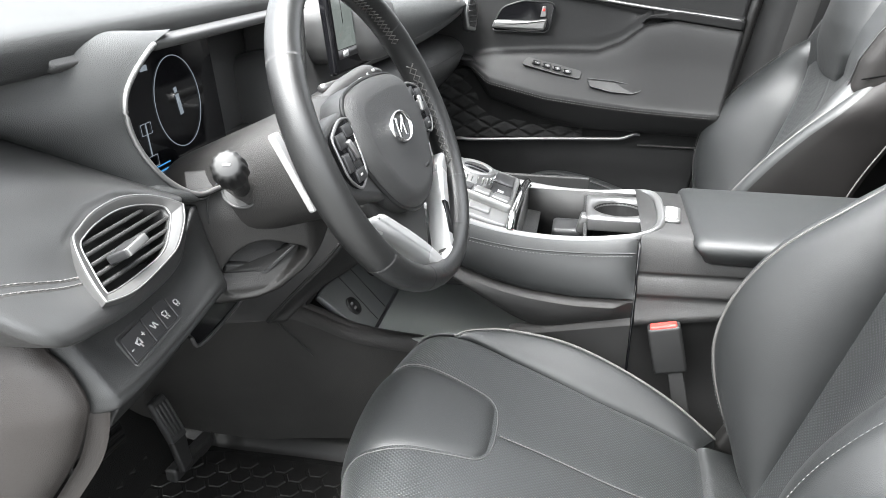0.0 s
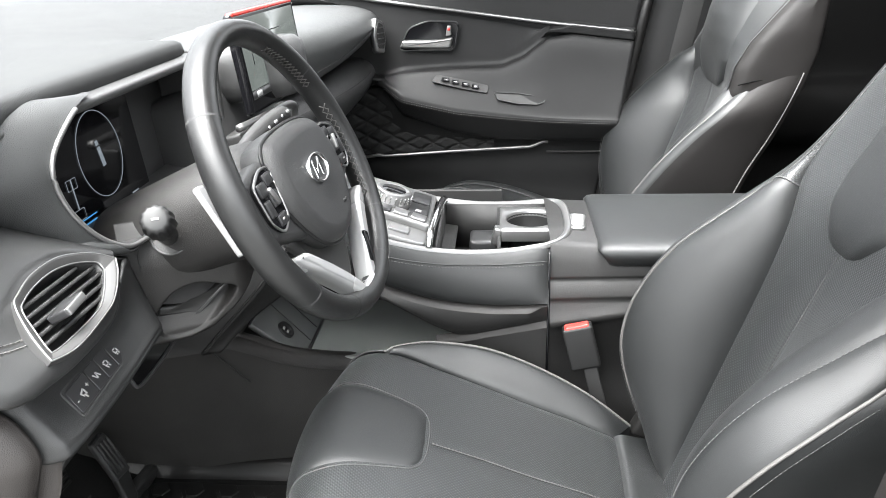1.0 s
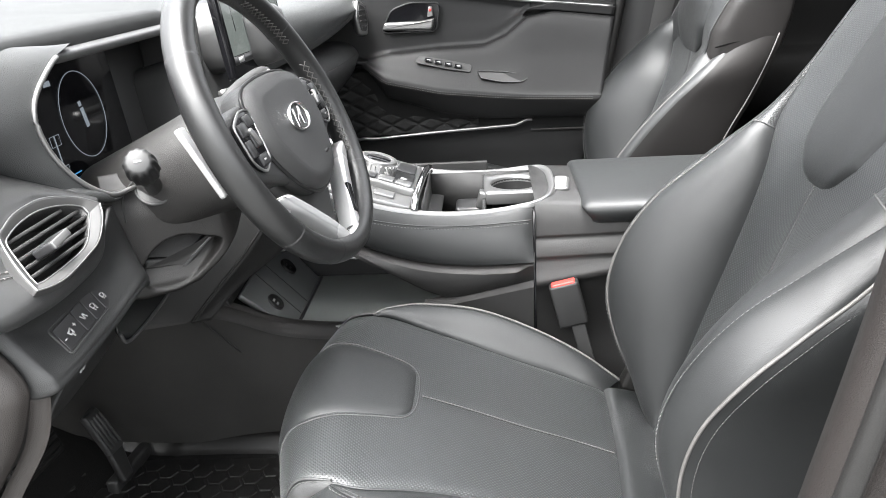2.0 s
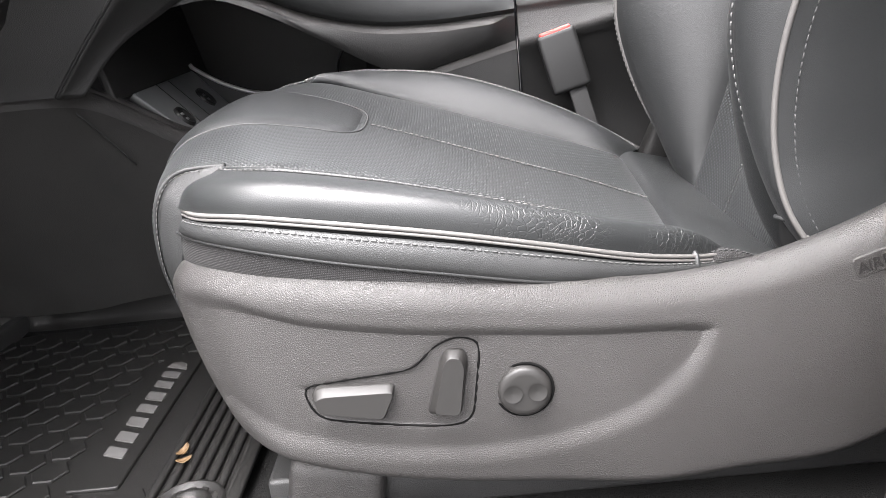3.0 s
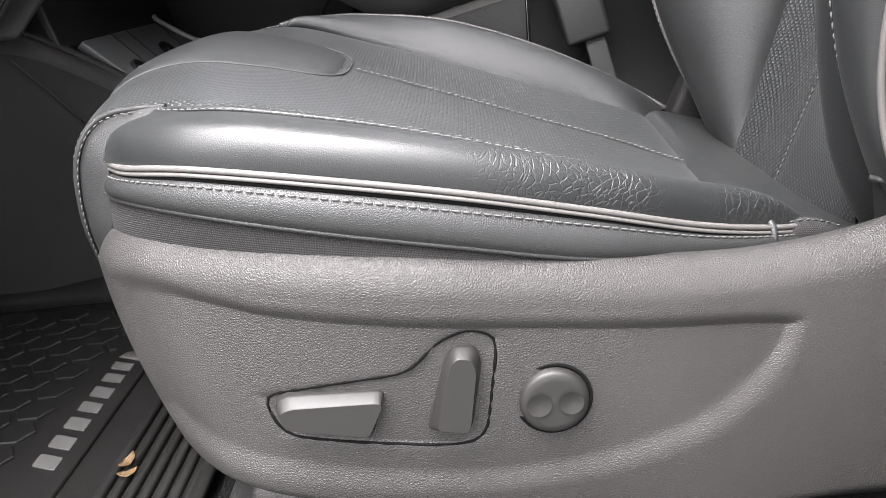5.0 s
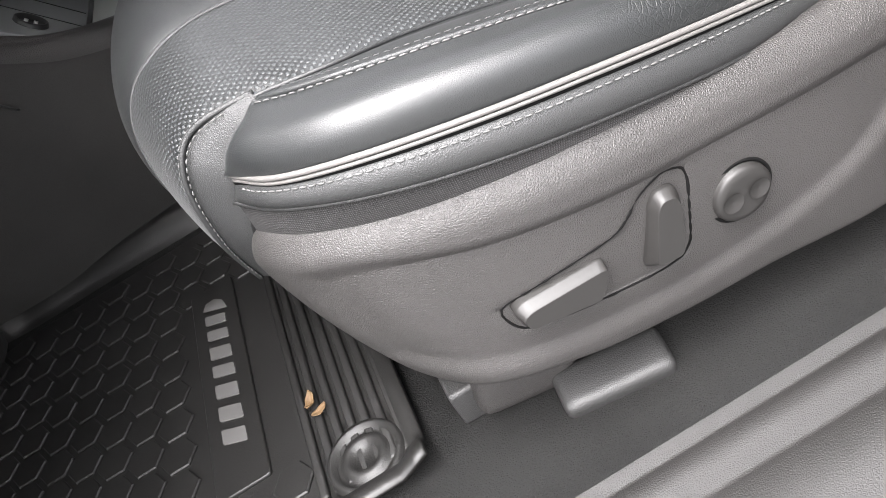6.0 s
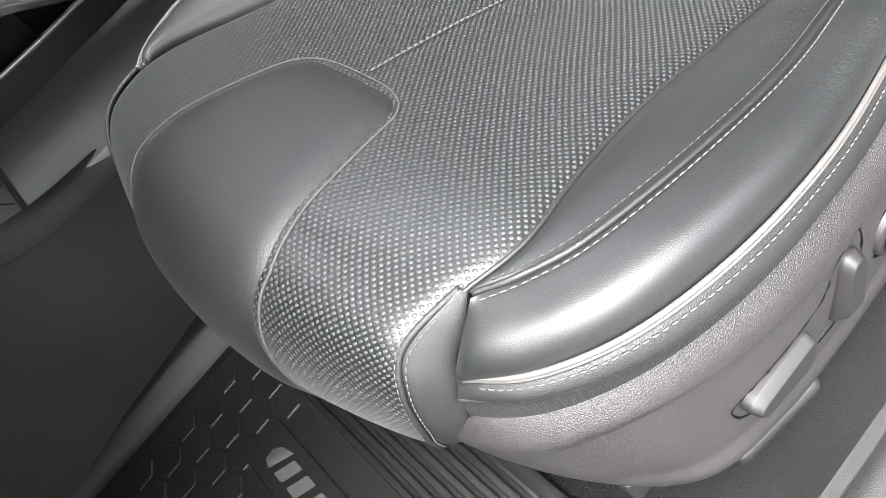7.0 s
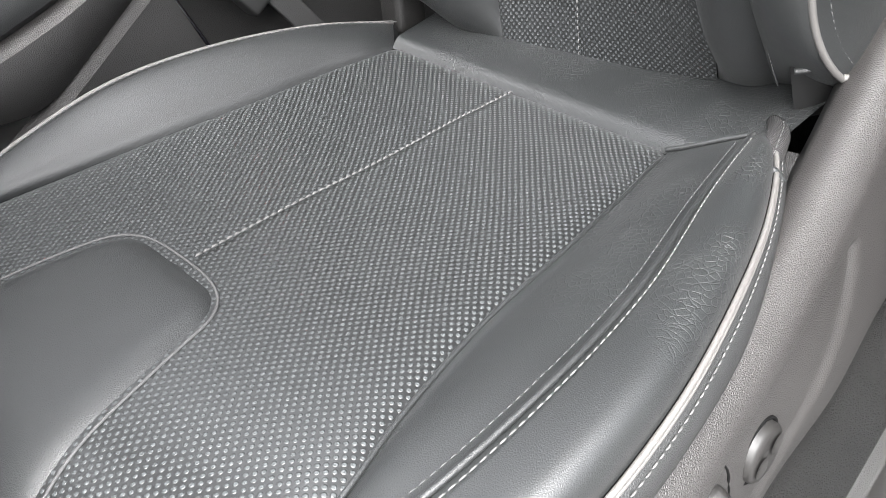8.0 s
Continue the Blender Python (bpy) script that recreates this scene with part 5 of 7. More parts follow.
ap = ap @ np.array(AP.to_3x3()).T + np.array(AP.translation)
cowl = part("lower_cowl", grid(ap), COLUMN, column, "rounded lower cowl round the tilt lever")
solid(cowl, 0.003)
lever = [(-0.004, -0.014), (0.030, -0.017), (0.040, -0.022), (0.052, -0.012), (0.078, 0.012), (0.074, 0.015), (0.052, -0.001), (0.040, -0.008), (0.000, -0.002)]
part("tilt_lever", plate(rounded(lever, 0.003, 3), 0.010, AP @ pose(0, 0, -0.022), 0.003, 2), DARK, column, "dark tilt lever")
part("lever_tip", plate(rounded([(0.036, -0.020), (0.042, -0.021), (0.078, 0.011), (0.075, 0.013), (0.044, -0.013)], 0.002, 3), 0.004, AP @ pose(0, 0, -0.0145), 0.0012, 2), SMOOTH, column)
part("shroud_seam", tube(cat([AP @ Vector((-0.012, 0.052, 0.001)), AP @ Vector((-0.010, 0.078, -0.004)), AP @ Vector((0.004, 0.092, -0.014)), AP @ Vector((0.02, 0.098, -0.02))], 20), 0.0008, 5), DARK, column)

# ---------------------------------------------------------------- dashboard
dash = thing("dashboard", "black soft-touch dashboard with pale stitching", "dashboard", (-0.5, 1.1, 1.1))
rows = []
for y in np.linspace(0.38, 2.02, 76):
    k = step(np.array((y - 1.02) / 0.18))
    e = -0.41 - 0.06 * k
    drop = 0.022 * k
    rows.append([(-1.30, y, 1.280), (-1.09, y, 1.286), (-0.9, y, 1.284), (-0.7, y, 1.281), (-0.55, y, 1.281 - drop * 0.5), (e - 0.04, y, 1.284 - drop), (e - 0.008, y, 1.284 - drop), (e - 0.002, y, 1.281 - drop),
                 (e, y, 1.274 - drop), (e - 0.002, y, 1.259 - drop), (e - 0.008, y, 1.254 - drop), (e - 0.05, y, 1.252 - drop)])
top_ob = part("top_pad", grid(np.array(rows)), TOPSKIN, dash, "grained black top pad")
solid(top_ob, 0.003)
part("speaker_grille", plate(rounded([(-0.085, -0.055), (-0.130, 0.155), (-0.085, 0.175), (0.100, 0.0), (0.118, -0.150), (0.095, -0.165)], 0.02, 4), 0.005, axes((-0.60, 1.355, 1.2700), (1, 0, -0.075), (0, 1, 0)), 0.001, 1), TOPSKIN, dash, "dark speaker grille let into the top pad")
part("hood_button", plate(rounded([(0, 0), (0.05, 0.0), (0.055, 0.012), (0, 0.016)], 0.006, 4), 0.008, axes((-0.41, 0.58, 1.252), (0, 1, 0), (-0.6, 0, 0.8)), 0.003, 2), SOFT, dash)

CL = [(-0.388, 0.738, 1.272), (-0.380, 0.675, 1.258), (-0.382, 0.634, 1.225), (-0.380, 0.636, 1.185), (-0.368, 0.654, 1.147), (-0.352, 0.682, 1.122), (-0.345, 0.720, 1.118)]
LEFT = [(-0.47, 0.56, 1.272), (-0.50, 0.49, 1.268), (-0.53, 0.45, 1.25), (-0.515, 0.49, 1.236), (-0.49, 0.525, 1.229), (-0.475, 0.589, 1.197), (-0.45, 0.623, 1.174), (-0.41, 0.642, 1.147), (-0.367, 0.662, 1.124), (-0.350, 0.700, 1.112)]
INN = [(-0.455, 0.80, 1.258), (-0.457, 0.755, 1.245), (-0.458, 0.735, 1.22), (-0.458, 0.733, 1.18), (-0.456, 0.738, 1.14), (-0.45, 0.75, 1.108), (-0.43, 0.78, 1.10)]
cl = cat(CL, 60)
part("cluster_cheek", grid(strip(cl, cat(LEFT, 60), 24, 0.012, 0.002, -1)), PADTOP, dash, "smooth pad beside the instrument display")
part("cluster_wall", grid(strip(cl, cat(INN, 60), 12)), SOFT, dash)
part("cluster_trim", tube(cl[7:] + np.array((0.002, 0.0, 0)), 0.0026, 8), SATIN, dash, "satin silver bezel line")
part("cluster_panel", box((0.012, 0.42, 0.20), pose(-0.466, 0.93, 1.175, 0, -6, 0), 0.003), SOFT, dash)
part("cluster_visor", box((0.075, 0.36, 0.01), pose(-0.425, 0.885, 1.262, 0, 4, 0), 0.004), SOFT, dash)
part("cluster_floor", box((0.10, 0.34, 0.012), pose(-0.405, 0.90, 1.098, 0, 12, 0), 0.005), SOFT, dash)
part("cluster_end", box((0.09, 0.012, 0.18), pose(-0.42, 1.075, 1.18), 0.005), SOFT, dash)
SCR = axes((-0.452, 0.838, 1.172), (0, 1, 0), (-0.10, 0, 1))
display = part("instrument_display", plate(rounded([(-0.105, -0.070), (0.105, -0.070), (0.105, 0.072), (-0.105, 0.072)], 0.01), 0.004, SCR, 0.001, 1), GLOSS, dash, "black instrument display with dial ring and bars")
GREY_GLOW, BLUE_GLOW = glow("pale_glow", (0.75, 0.85, 0.95), 0.035), glow("blue_glow", (0.10, 0.45, 0.9), 0.08)


def on_screen(pts):
    return [tuple(SCR @ Vector((x, y, 0.0048))) for x, y in pts]


part("dial_ring", tube(on_screen([(0.005 + 0.050 * math.cos(t_), 0.006 + 0.052 * math.sin(t_)) for t_ in np.linspace(0, 2 * math.pi, 50)]), 0.0005, 5), GREY_GLOW, display)
part("car_mark", box((0.007, 0.024, 0.0008), SCR @ pose(0.006, 0.002, 0.0046, 0, 0, 8), 0), GREY_GLOW, display)
part("car_mark_top", box((0.006, 0.006, 0.0008), SCR @ pose(0.003, 0.019, 0.0046, 0, 0, 8), 0), GREY_GLOW, display)
for dy in (-0.004, -0.040):
    part("axle_mark", tube(on_screen([(-0.082, dy), (-0.062, dy), (-0.062, dy - 0.012), (-0.082, dy - 0.012), (-0.082, dy)]), 0.0004, 5), GREY_GLOW, display)
part("drive_mark", tube(on_screen([(-0.072, -0.004), (-0.072, -0.040)]), 0.0008, 5), GREY_GLOW, display)
part("charge_bar", box((0.045, 0.005, 0.0008), SCR @ pose(-0.065, -0.062, 0.0046), 0), BLUE_GLOW, display)
part("charge_line", box((0.045, 0.0012, 0.0008), SCR @ pose(-0.062, -0.054, 0.0046), 0), BLUE_GLOW, display)
for x, w in ((0.020, 0.012), (0.062, 0.018), (0.0, 0.006)):
    part("reading_bar", box((w, 0.005, 0.0008), SCR @ pose(x, -0.062, 0.0046), 0), GREY_GLOW, display)
part("lamp_mark", box((0.014, 0.006, 0.0008), SCR @ pose(-0.052, 0.052, 0.0046), 0), GREY_GLOW, display)

# vent pod and switch panel
K = [[(-0.60, 0.36, 1.26), (-0.53, 0.47, 1.242), (-0.49, 0.525, 1.229), (-0.475, 0.589, 1.197), (-0.42, 0.638, 1.153), (-0.358, 0.660, 1.124)],
     [(-0.44, 0.36, 1.205), (-0.425, 0.44, 1.196), (-0.415, 0.50, 1.183), (-0.405, 0.565, 1.168), (-0.382, 0.617, 1.148), (-0.354, 0.657, 1.123)],
     [(-0.405, 0.36, 1.168), (-0.393, 0.44, 1.158), (-0.383, 0.50, 1.147), (-0.379, 0.56, 1.140), (-0.370, 0.612, 1.136), (-0.354, 0.654, 1.120)],
     [(-0.392, 0.385, 1.140), (-0.372, 0.44, 1.130), (-0.361, 0.50, 1.110), (-0.358, 0.56, 1.106), (-0.357, 0.61, 1.108), (-0.355, 0.653, 1.114)],
     [(-0.385, 0.412, 1.125), (-0.341, 0.44, 1.094), (-0.336, 0.50, 1.088), (-0.335, 0.56, 1.086), (-0.338, 0.61, 1.090), (-0.352, 0.653, 1.102)],
     [(-0.400, 0.418, 1.118), (-0.356, 0.446, 1.084), (-0.346, 0.50, 1.072), (-0.346, 0.56, 1.070), (-0.349, 0.61, 1.074), (-0.360, 0.653, 1.086)],
     [(-0.450, 0.420, 1.100), (-0.430, 0.450, 1.078), (-0.42, 0.50, 1.066), (-0.42, 0.56, 1.064), (-0.42, 0.61, 1.066), (-0.42, 0.653, 1.07)]]
cols = np.stack([cat(k, 170) for k in K], 1)
pod_p = np.stack([cat(c, 150) for c in cols], 0)
vc = np.array((-0.3525, 0.566, 1.1172))
vn = np.array((0.7, -0.06, 0.71))
vn = vn / np.linalg.norm(vn)
e1 = np.array((0.06, 0.998, 0.025))
e1 = e1 - vn * (e1 @ vn)
e1 = e1 / np.linalg.norm(e1)
e2 = np.cross(vn, e1)
VO = [(-0.348, 0.648, 1.121), (-0.339, 0.631, 1.111), (-0.330, 0.600, 1.099), (-0.327, 0.572, 1.095), (-0.327, 0.526, 1.090), (-0.332, 0.496, 1.093), (-0.336, 0.493, 1.097), (-0.354, 0.502, 1.115),
      (-0.371, 0.517, 1.133), (-0.375, 0.532, 1.138), (-0.378, 0.557, 1.143), (-0.376, 0.591, 1.144), (-0.369, 0.615, 1.139), (-0.359, 0.634, 1.131)]
VI = [(-0.3491, 0.629, 1.119), (-0.341, 0.609, 1.1096), (-0.335, 0.588, 1.102), (-0.334, 0.570, 1.099), (-0.335, 0.530, 1.097), (-0.337, 0.509, 1.097), (-0.340, 0.506, 1.100), (-0.354, 0.514, 1.114),
      (-0.3665, 0.5225, 1.128), (-0.370, 0.5335, 1.1325), (-0.3725, 0.556, 1.136), (-0.3715, 0.583, 1.1375), (-0.366, 0.609, 1.134), (-0.356, 0.629, 1.1265)]
vo, vi = np.array(VO), np.array(VI)
hole = np.stack([(vo - vc) @ e1, (vo - vc) @ e2], 1)
depth_in = inside(hole, (pod_p - vc) @ e1, (pod_p - vc) @ e2)
off = (pod_p - vc) @ vn
sink = step((depth_in - 0.002) / 0.005) * (np.abs(off) < 0.04)
trench = step((depth_in + 0.010) / 0.009) * (np.abs(off) < 0.04)
pod_p = pod_p + vn * (sink * (-0.045 - off) + (1 - sink) * trench * np.minimum(-0.002 - off, 0))[..., None]
pod = part("vent_pod", grid(pod_p), POD, dash, "soft pad round the side vent")
solid(pod, 0.003)
ring = cat(np.vstack([vo, vo[:1]]), 141)
inner = cat(np.vstack([vi, vi[:1]]), 141)
rows = [ring - vn * 0.008, ring + vn * 0.002, ring * 0.97 + inner * 0.03 + vn * 0.0042, ring * 0.85 + inner * 0.15 + vn * 0.0050, ring * 0.70 + inner * 0.30 + vn * 0.0045, ring * 0.12 + inner * 0.88 + vn * 0.0010, inner + vn * 0.0002, inner - vn * 0.002, inner - vn * 0.034]
vent = part("vent", grid(np.stack(rows, 1)), VENTMETAL, dash, "hexagonal air vent with satin silver frame")
part("bright_edge", tube(ring * 0.93 + inner * 0.07 + vn * 0.0046, 0.0008, 6), SATIN, vent)
part("bright_edge", tube(inner + vn * 0.0004, 0.0009, 6), SATIN, vent)
part("vent_back", plate([(float((p - vc) @ e1), float((p - vc) @ e2)) for p in ring[:-1:4]], 0.004, axes(Vector(vc - vn * 0.036), e1, e2), 0), DARK, vent)
part("vent_well", grid(np.stack([inner - vn * 0.0025, inner * 0.97 + vc * 0.03 - vn * 0.004, inner * 0.95 + vc * 0.05 - vn * 0.034], 1)), DARK, vent)
hi = np.stack([(inner - vc) @ e1, (inner - vc) @ e2], 1)
for b_ in np.linspace(-0.016, 0.020, 5):
    a_ = np.linspace(-0.08, 0.08, 161)
    ins = a_[inside(hi, a_, np.full(161, b_)) > 0.001]
    c = vc + e1 * (ins[0] + ins[-1]) / 2 + e2 * b_ - vn * 0.010
    part("slat", box((ins[-1] - ins[0], 0.0035, 0.015), axes(Vector(c), e1, e2 + vn * 0.25), 0.0012, 2), DARK, vent)
TB = axes(Vector((-0.3425, 0.5465, 1.1185)), e1 + e2 * 0.12, vn * 0.9 - e2 * 0.3)
part("vent_tab", box((0.030, 0.022, 0.0085), TB, 0.0025), SMOOTH, vent)
part("tab_edge", box((0.029, 0.004, 0.0075), TB @ pose(0, 0.0112, 0), 0.0015), SATIN, vent)
for k in range(3):
    part("tab_dot", box((0.004, 0.003, 0.0012), TB @ pose(-0.008 + 0.008 * k, 0.001, 0.0042), 0.0005, 1), SOFT, vent)
for k in (75, 79):
    row = pod_p[:, k]
    st = row[row[:, 1] < 0.506] + vn * 0.0016
    part("pod_welt", tube(st, 0.0021, 6), PIPING, pod)
    part("pod_thread", stitches(st + vn * 0.0022, tuple(vn), 0.0056, 0.12, 0.0004), THREAD, pod)
BY = [[(-0.405, 0.494, 1.070), (-0.393, 0.494, 1.046), (-0.378, 0.493, 1.022), (-0.366, 0.492, 1.004), (-0.374, 0.492, 0.996), (-0.42, 0.492, 0.99)],
      [(-0.392, 0.497, 1.072), (-0.376, 0.498, 1.047), (-0.356, 0.498, 1.021), (-0.346, 0.497, 1.005), (-0.354, 0.496, 0.995), (-0.42, 0.496, 0.985)],
      [(-0.385, 0.506, 1.075), (-0.370, 0.507, 1.046), (-0.350, 0.507, 1.018), (-0.341, 0.506, 1.006), (-0.348, 0.505, 0.996), (-0.42, 0.505, 0.985)],
      [(-0.375, 0.54, 1.080), (-0.3625, 0.54, 1.037), (-0.3425, 0.54, 1.015), (-0.337, 0.54, 1.009), (-0.345, 0.54, 0.999), (-0.42, 0.54, 0.985)],
      [(-0.360, 0.60, 1.085), (-0.3575, 0.60, 1.045), (-0.338, 0.60, 1.023), (-0.333, 0.60, 1.017), (-0.342, 0.60, 1.007), (-0.42, 0.60, 0.99)],
      [(-0.350, 0.64, 1.092), (-0.352, 0.64, 1.055), (-0.336, 0.64, 1.032), (-0.331, 0.64, 1.025), (-0.340, 0.64, 1.015), (-0.42, 0.64, 0.995)],
      [(-0.352, 0.668, 1.110), (-0.349, 0.675, 1.066), (-0.338, 0.675, 1.040), (-0.333, 0.675, 1.027), (-0.342, 0.675, 1.017), (-0.42, 0.675, 0.995)],
      [(-0.362, 0.690, 1.105), (-0.357, 0.706, 1.055), (-0.351, 0.708, 1.030), (-0.347, 0.710, 1.012), (-0.356, 0.710, 1.004), (-0.42, 0.71, 0.99)],
      [(-0.39, 0.70, 1.10), (-0.38, 0.73, 1.050), (-0.375, 0.735, 1.030), (-0.372, 0.738, 1.010), (-0.378, 0.738, 1.002), (-0.42, 0.74, 0.99)]]
BY = np.array(BY)
bel = np.stack([cat(BY[:, k], 80) for k in range(6)], 1)
bel = np.stack([cat(r, 50) for r in bel], 0)
belly = part("switch_pod", grid(bel), GRAIN_LEATHER, dash, "soft lower pod holding the switch strip")
solid(belly, 0.003)
SW = axes((-0.3492, 0.577, 1.0300), (0.047, 0.99, 0.14), (-0.66, 0.17, 0.73))
strip_edge = rounded([(-0.0466, -0.0135), (0.038, -0.0125), (0.0465, -0.003), (0.0485, 0.0155), (-0.0410, 0.0168)], 0.004)
panel = part("switch_panel", plate(strip_edge, 0.006, SW @ pose(0, 0, -0.0035), 0.001, 2), DARK, dash, "strip of four dashboard switches")
part("panel_frame", tube([tuple(SW @ Vector((x, y, 0.0025))) for x, y in strip_edge + strip_edge[:1]], 0.0012, 6), SOFT, panel)
for x0, x1 in ((-0.0415, -0.0112), (-0.0098, 0.0072), (0.0086, 0.0262), (0.0276, 0.0440)):
    low = -0.0045 if x1 > 0.04 else 0.0
    part("button", plate(rounded([(x0 - 0.0030, -0.0105), (x1 - 0.0030 + low, -0.0105), (x1 + 0.0030, 0.0135), (x0 + 0.0030, 0.0135)], 0.0012, 2), 0.004, SW @ pose(0, 0, -0.0005), 0.0008, 2), SMOOTH, panel)
for x, y, w, h, a in ((-0.0265, 0.0025, 0.0070, 0.0016, 20), (-0.0290, 0.0000, 0.0016, 0.0050, 15), (-0.0240, 0.0000, 0.0016, 0.0050, -10), (-0.0265, -0.0030, 0.0016, 0.0045, 0), (-0.0165, 0.0030, 0.0040, 0.0011, 0), (-0.0165, 0.0030, 0.0011, 0.0040, 0), (-0.0370, -0.0010, 0.0032, 0.0011, 0),
                      (-0.0040, 0.001, 0.0013, 0.0060, 20), (-0.0015, 0.001, 0.0013, 0.0060, -20), (0.0008, 0.001, 0.0013, 0.0060, 20), (0.0165, 0.0035, 0.0045, 0.0012, 0), (0.0140, 0.0012, 0.0012, 0.0035, 25), (0.0190, 0.0012, 0.0012, 0.0035, -25), (0.0165, -0.0010, 0.0065, 0.0013, 0), (0.0148, -0.0032, 0.0012, 0.0022, 20), (0.0182, -0.0032, 0.0012, 0.0022, 20),
                      (0.0360, 0.0035, 0.0040, 0.0012, 0), (0.0338, 0.0012, 0.0012, 0.0030, 20), (0.0382, 0.0012, 0.0012, 0.0030, -20), (0.0360, -0.0006, 0.0060, 0.0013, 0), (0.0345, -0.0024, 0.0014, 0.0014, 0), (0.0375, -0.0024, 0.0014, 0.0014, 0)):
    part("icon", box((w, h, 0.0005), SW @ pose(x, y, 0.0037, 0, 0, a), 0), ICON, panel)
part("belly_stitching", stitches(cat([(-0.345, 0.497, 1.0045), (-0.3415, 0.506, 1.0055), (-0.337, 0.54, 1.0085), (-0.333, 0.60, 1.0165), (-0.331, 0.64, 1.0245), (-0.333, 0.675, 1.0265), (-0.347, 0.710, 1.0115)], 70) + np.array((0.001, 0, -0.001)), (0.8, 0, 0.4)), THREAD, belly)
edge_bar = cat([(-0.392, 0.492, 1.058), (-0.374, 0.494, 1.036), (-0.358, 0.493, 1.012), (-0.356, 0.491, 0.990), (-0.370, 0.490, 0.948), (-0.412, 0.490, 0.885), (-0.462, 0.495, 0.80), (-0.52, 0.50, 0.70)], 60)
part("edge_bar", grid(strip(edge_bar + np.array((-0.008, -0.003, 0.0)), edge_bar + np.array((0.008, 0.004, -0.004)), 8, 0.003, 0.001, -1)), PILLAR, dash, "brown-grey edge strip")
kn = []
for y, dx, dz in ((0.505, 0.015, 0.0), (0.53, 0.02, 0.0), (0.60, 0.03, 0.0), (0.72, 0.03, 0.01), (0.84, 0.02, 0.02), (0.98, 0.02, 0.02), (1.10, 0.02, 0.02)):
    kn.append([(-0.40 + dx, y, 1.02 + dz), (-0.43 + dx, y, 0.955 + dz), (-0.46 + dx, y, 0.90 + dz), (-0.52 + dx, y, 0.84 + dz), (-0.62, y, 0.82), (-0.80, y, 0.86)])
knee = part("knee_panel", grid(np.stack([cat(np.array(kn)[:, k], 40) for k in range(6)], 1)), DARK, dash, "dark lower dash panel under the column")
solid(knee, 0.004)
SL = axes((-0.392, 0.612, 0.956), (0.02, 0.99, 0.12), (0.40, -0.11, 0.91))
slot = part("socket_slot", plate(rounded([(-0.058, -0.026), (0.050, 0.004), (0.056, 0.020), (-0.02, 0.012), (-0.052, -0.010)], 0.006), 0.012, SL @ pose(0, 0, -0.008), 0.002, 2), DARK, dash)
for x, h in ((0.002, 0.016), (0.008, 0.016), (0.020, 0.008)):
    part("connector", box((0.0035, h, 0.003), SL @ pose(x, 0.001, 0.004), 0.001), ICON, slot)
pk = [(0.700, 0.962), (0.700, 0.948), (0.714, 0.931), (0.764, 0.929), (0.842, 0.936), (0.899, 0.963), (0.909, 0.985), (0.80, 0.995), (0.71, 0.985)]
# no hollow here: a flat black plate gives the pocket's inner shade
pocket = part("pocket", plate(rounded(pk, 0.008), 0.004, Matrix(((0, 0, 1, -0.392), (1, 0, 0, 0), (0, 1, 0, 0), (0, 0, 0, 1))), 0.001, 1), GLOSS, dash, "flat black plate standing for the shaded pocket under the column")
part("pocket_lip", tube(cat([(-0.387, y, z) for y, z in pk[1:7]], 40), 0.0022, 8), SOFT, pocket)
# end cap towards the doorway
edge = [(-0.440, 0.492, 1.145), (-0.422, 0.492, 1.105), (-0.405, 0.492, 1.075), (-0.390, 0.490, 1.049), (-0.375, 0.490, 1.034), (-0.362, 0.488, 1.010), (-0.364, 0.486, 0.992), (-0.384, 0.486, 0.948), (-0.428, 0.486, 0.885), (-0.48, 0.49, 0.80), (-0.56, 0.495, 0.66), (-0.62, 0.495, 0.52)]
edge = cat(edge, 50)
cap = []
for f, y in ((0.0, 0.0), (0.006, -0.012), (0.025, -0.022), (0.07, -0.032), (0.20, -0.045), (0.45, -0.055)):
    cap.append(edge + np.array((-f, y, 0.0)))
cap = np.stack(cap, 1)
solid(part("end_cap", grid(np.stack([cat(r, 24) for r in cap], 0)), PILLAR, dash, "brown-grey plastic dashboard end cap"), 0.004)

# middle of the dash, screen, passenger side
part("centre_block", box((0.12, 0.30, 0.22), pose(-0.42, 1.17, 1.10, 0, -14, 0), 0.03), SOFT, dash)
scr_m = axes((-0.309, 1.152, 1.252), (0.06, 0.998, 0.0), (-0.12, 0, 1))
screen = part("screen", box((0.262, 0.140, 0.014), scr_m @ pose(0, 0, -0.008), 0.006), GLOSS, dash, "central touch screen in a gloss black frame")
LIT = glow("map_glow", (0.50, 0.56, 0.52), 0.045)
part("picture", box((0.240, 0.098, 0.0006), scr_m @ pose(0, 0.012, -0.0006), 0), LIT, screen, "pale green-grey map picture")
part("toolbar", box((0.240, 0.012, 0.0006), scr_m @ pose(0, -0.044, -0.0005), 0), SMOOTH, screen)
part("toolbar_icon", box((0.02, 0.008, 0.0006), scr_m @ pose(-0.095, -0.044, 0.0001), 0), ICON, screen)
for x, y, w, h in ((-0.09, 0.02, 0.0012, 0.05), (-0.05, 0.0, 0.0012, 0.04), (0.02, 0.035, 0.05, 0.0012), (0.09, -0.01, 0.0012, 0.03)):
    part("map_line", box((w, h, 0.0006), scr_m @ pose(x, y, 0.0), 0), SMOOTH, screen)
part("red_edge", box((0.258, 0.007, 0.010), scr_m @ pose(0.0, 0.0675, -0.006), 0.003), RED, screen, "red-lit upper edge")
part("screen_stand", box((0.10, 0.20, 0.09), scr_m @ pose(0.0, -0.02, -0.062, 90, 0, 0), 0.03), SOFT, dash)
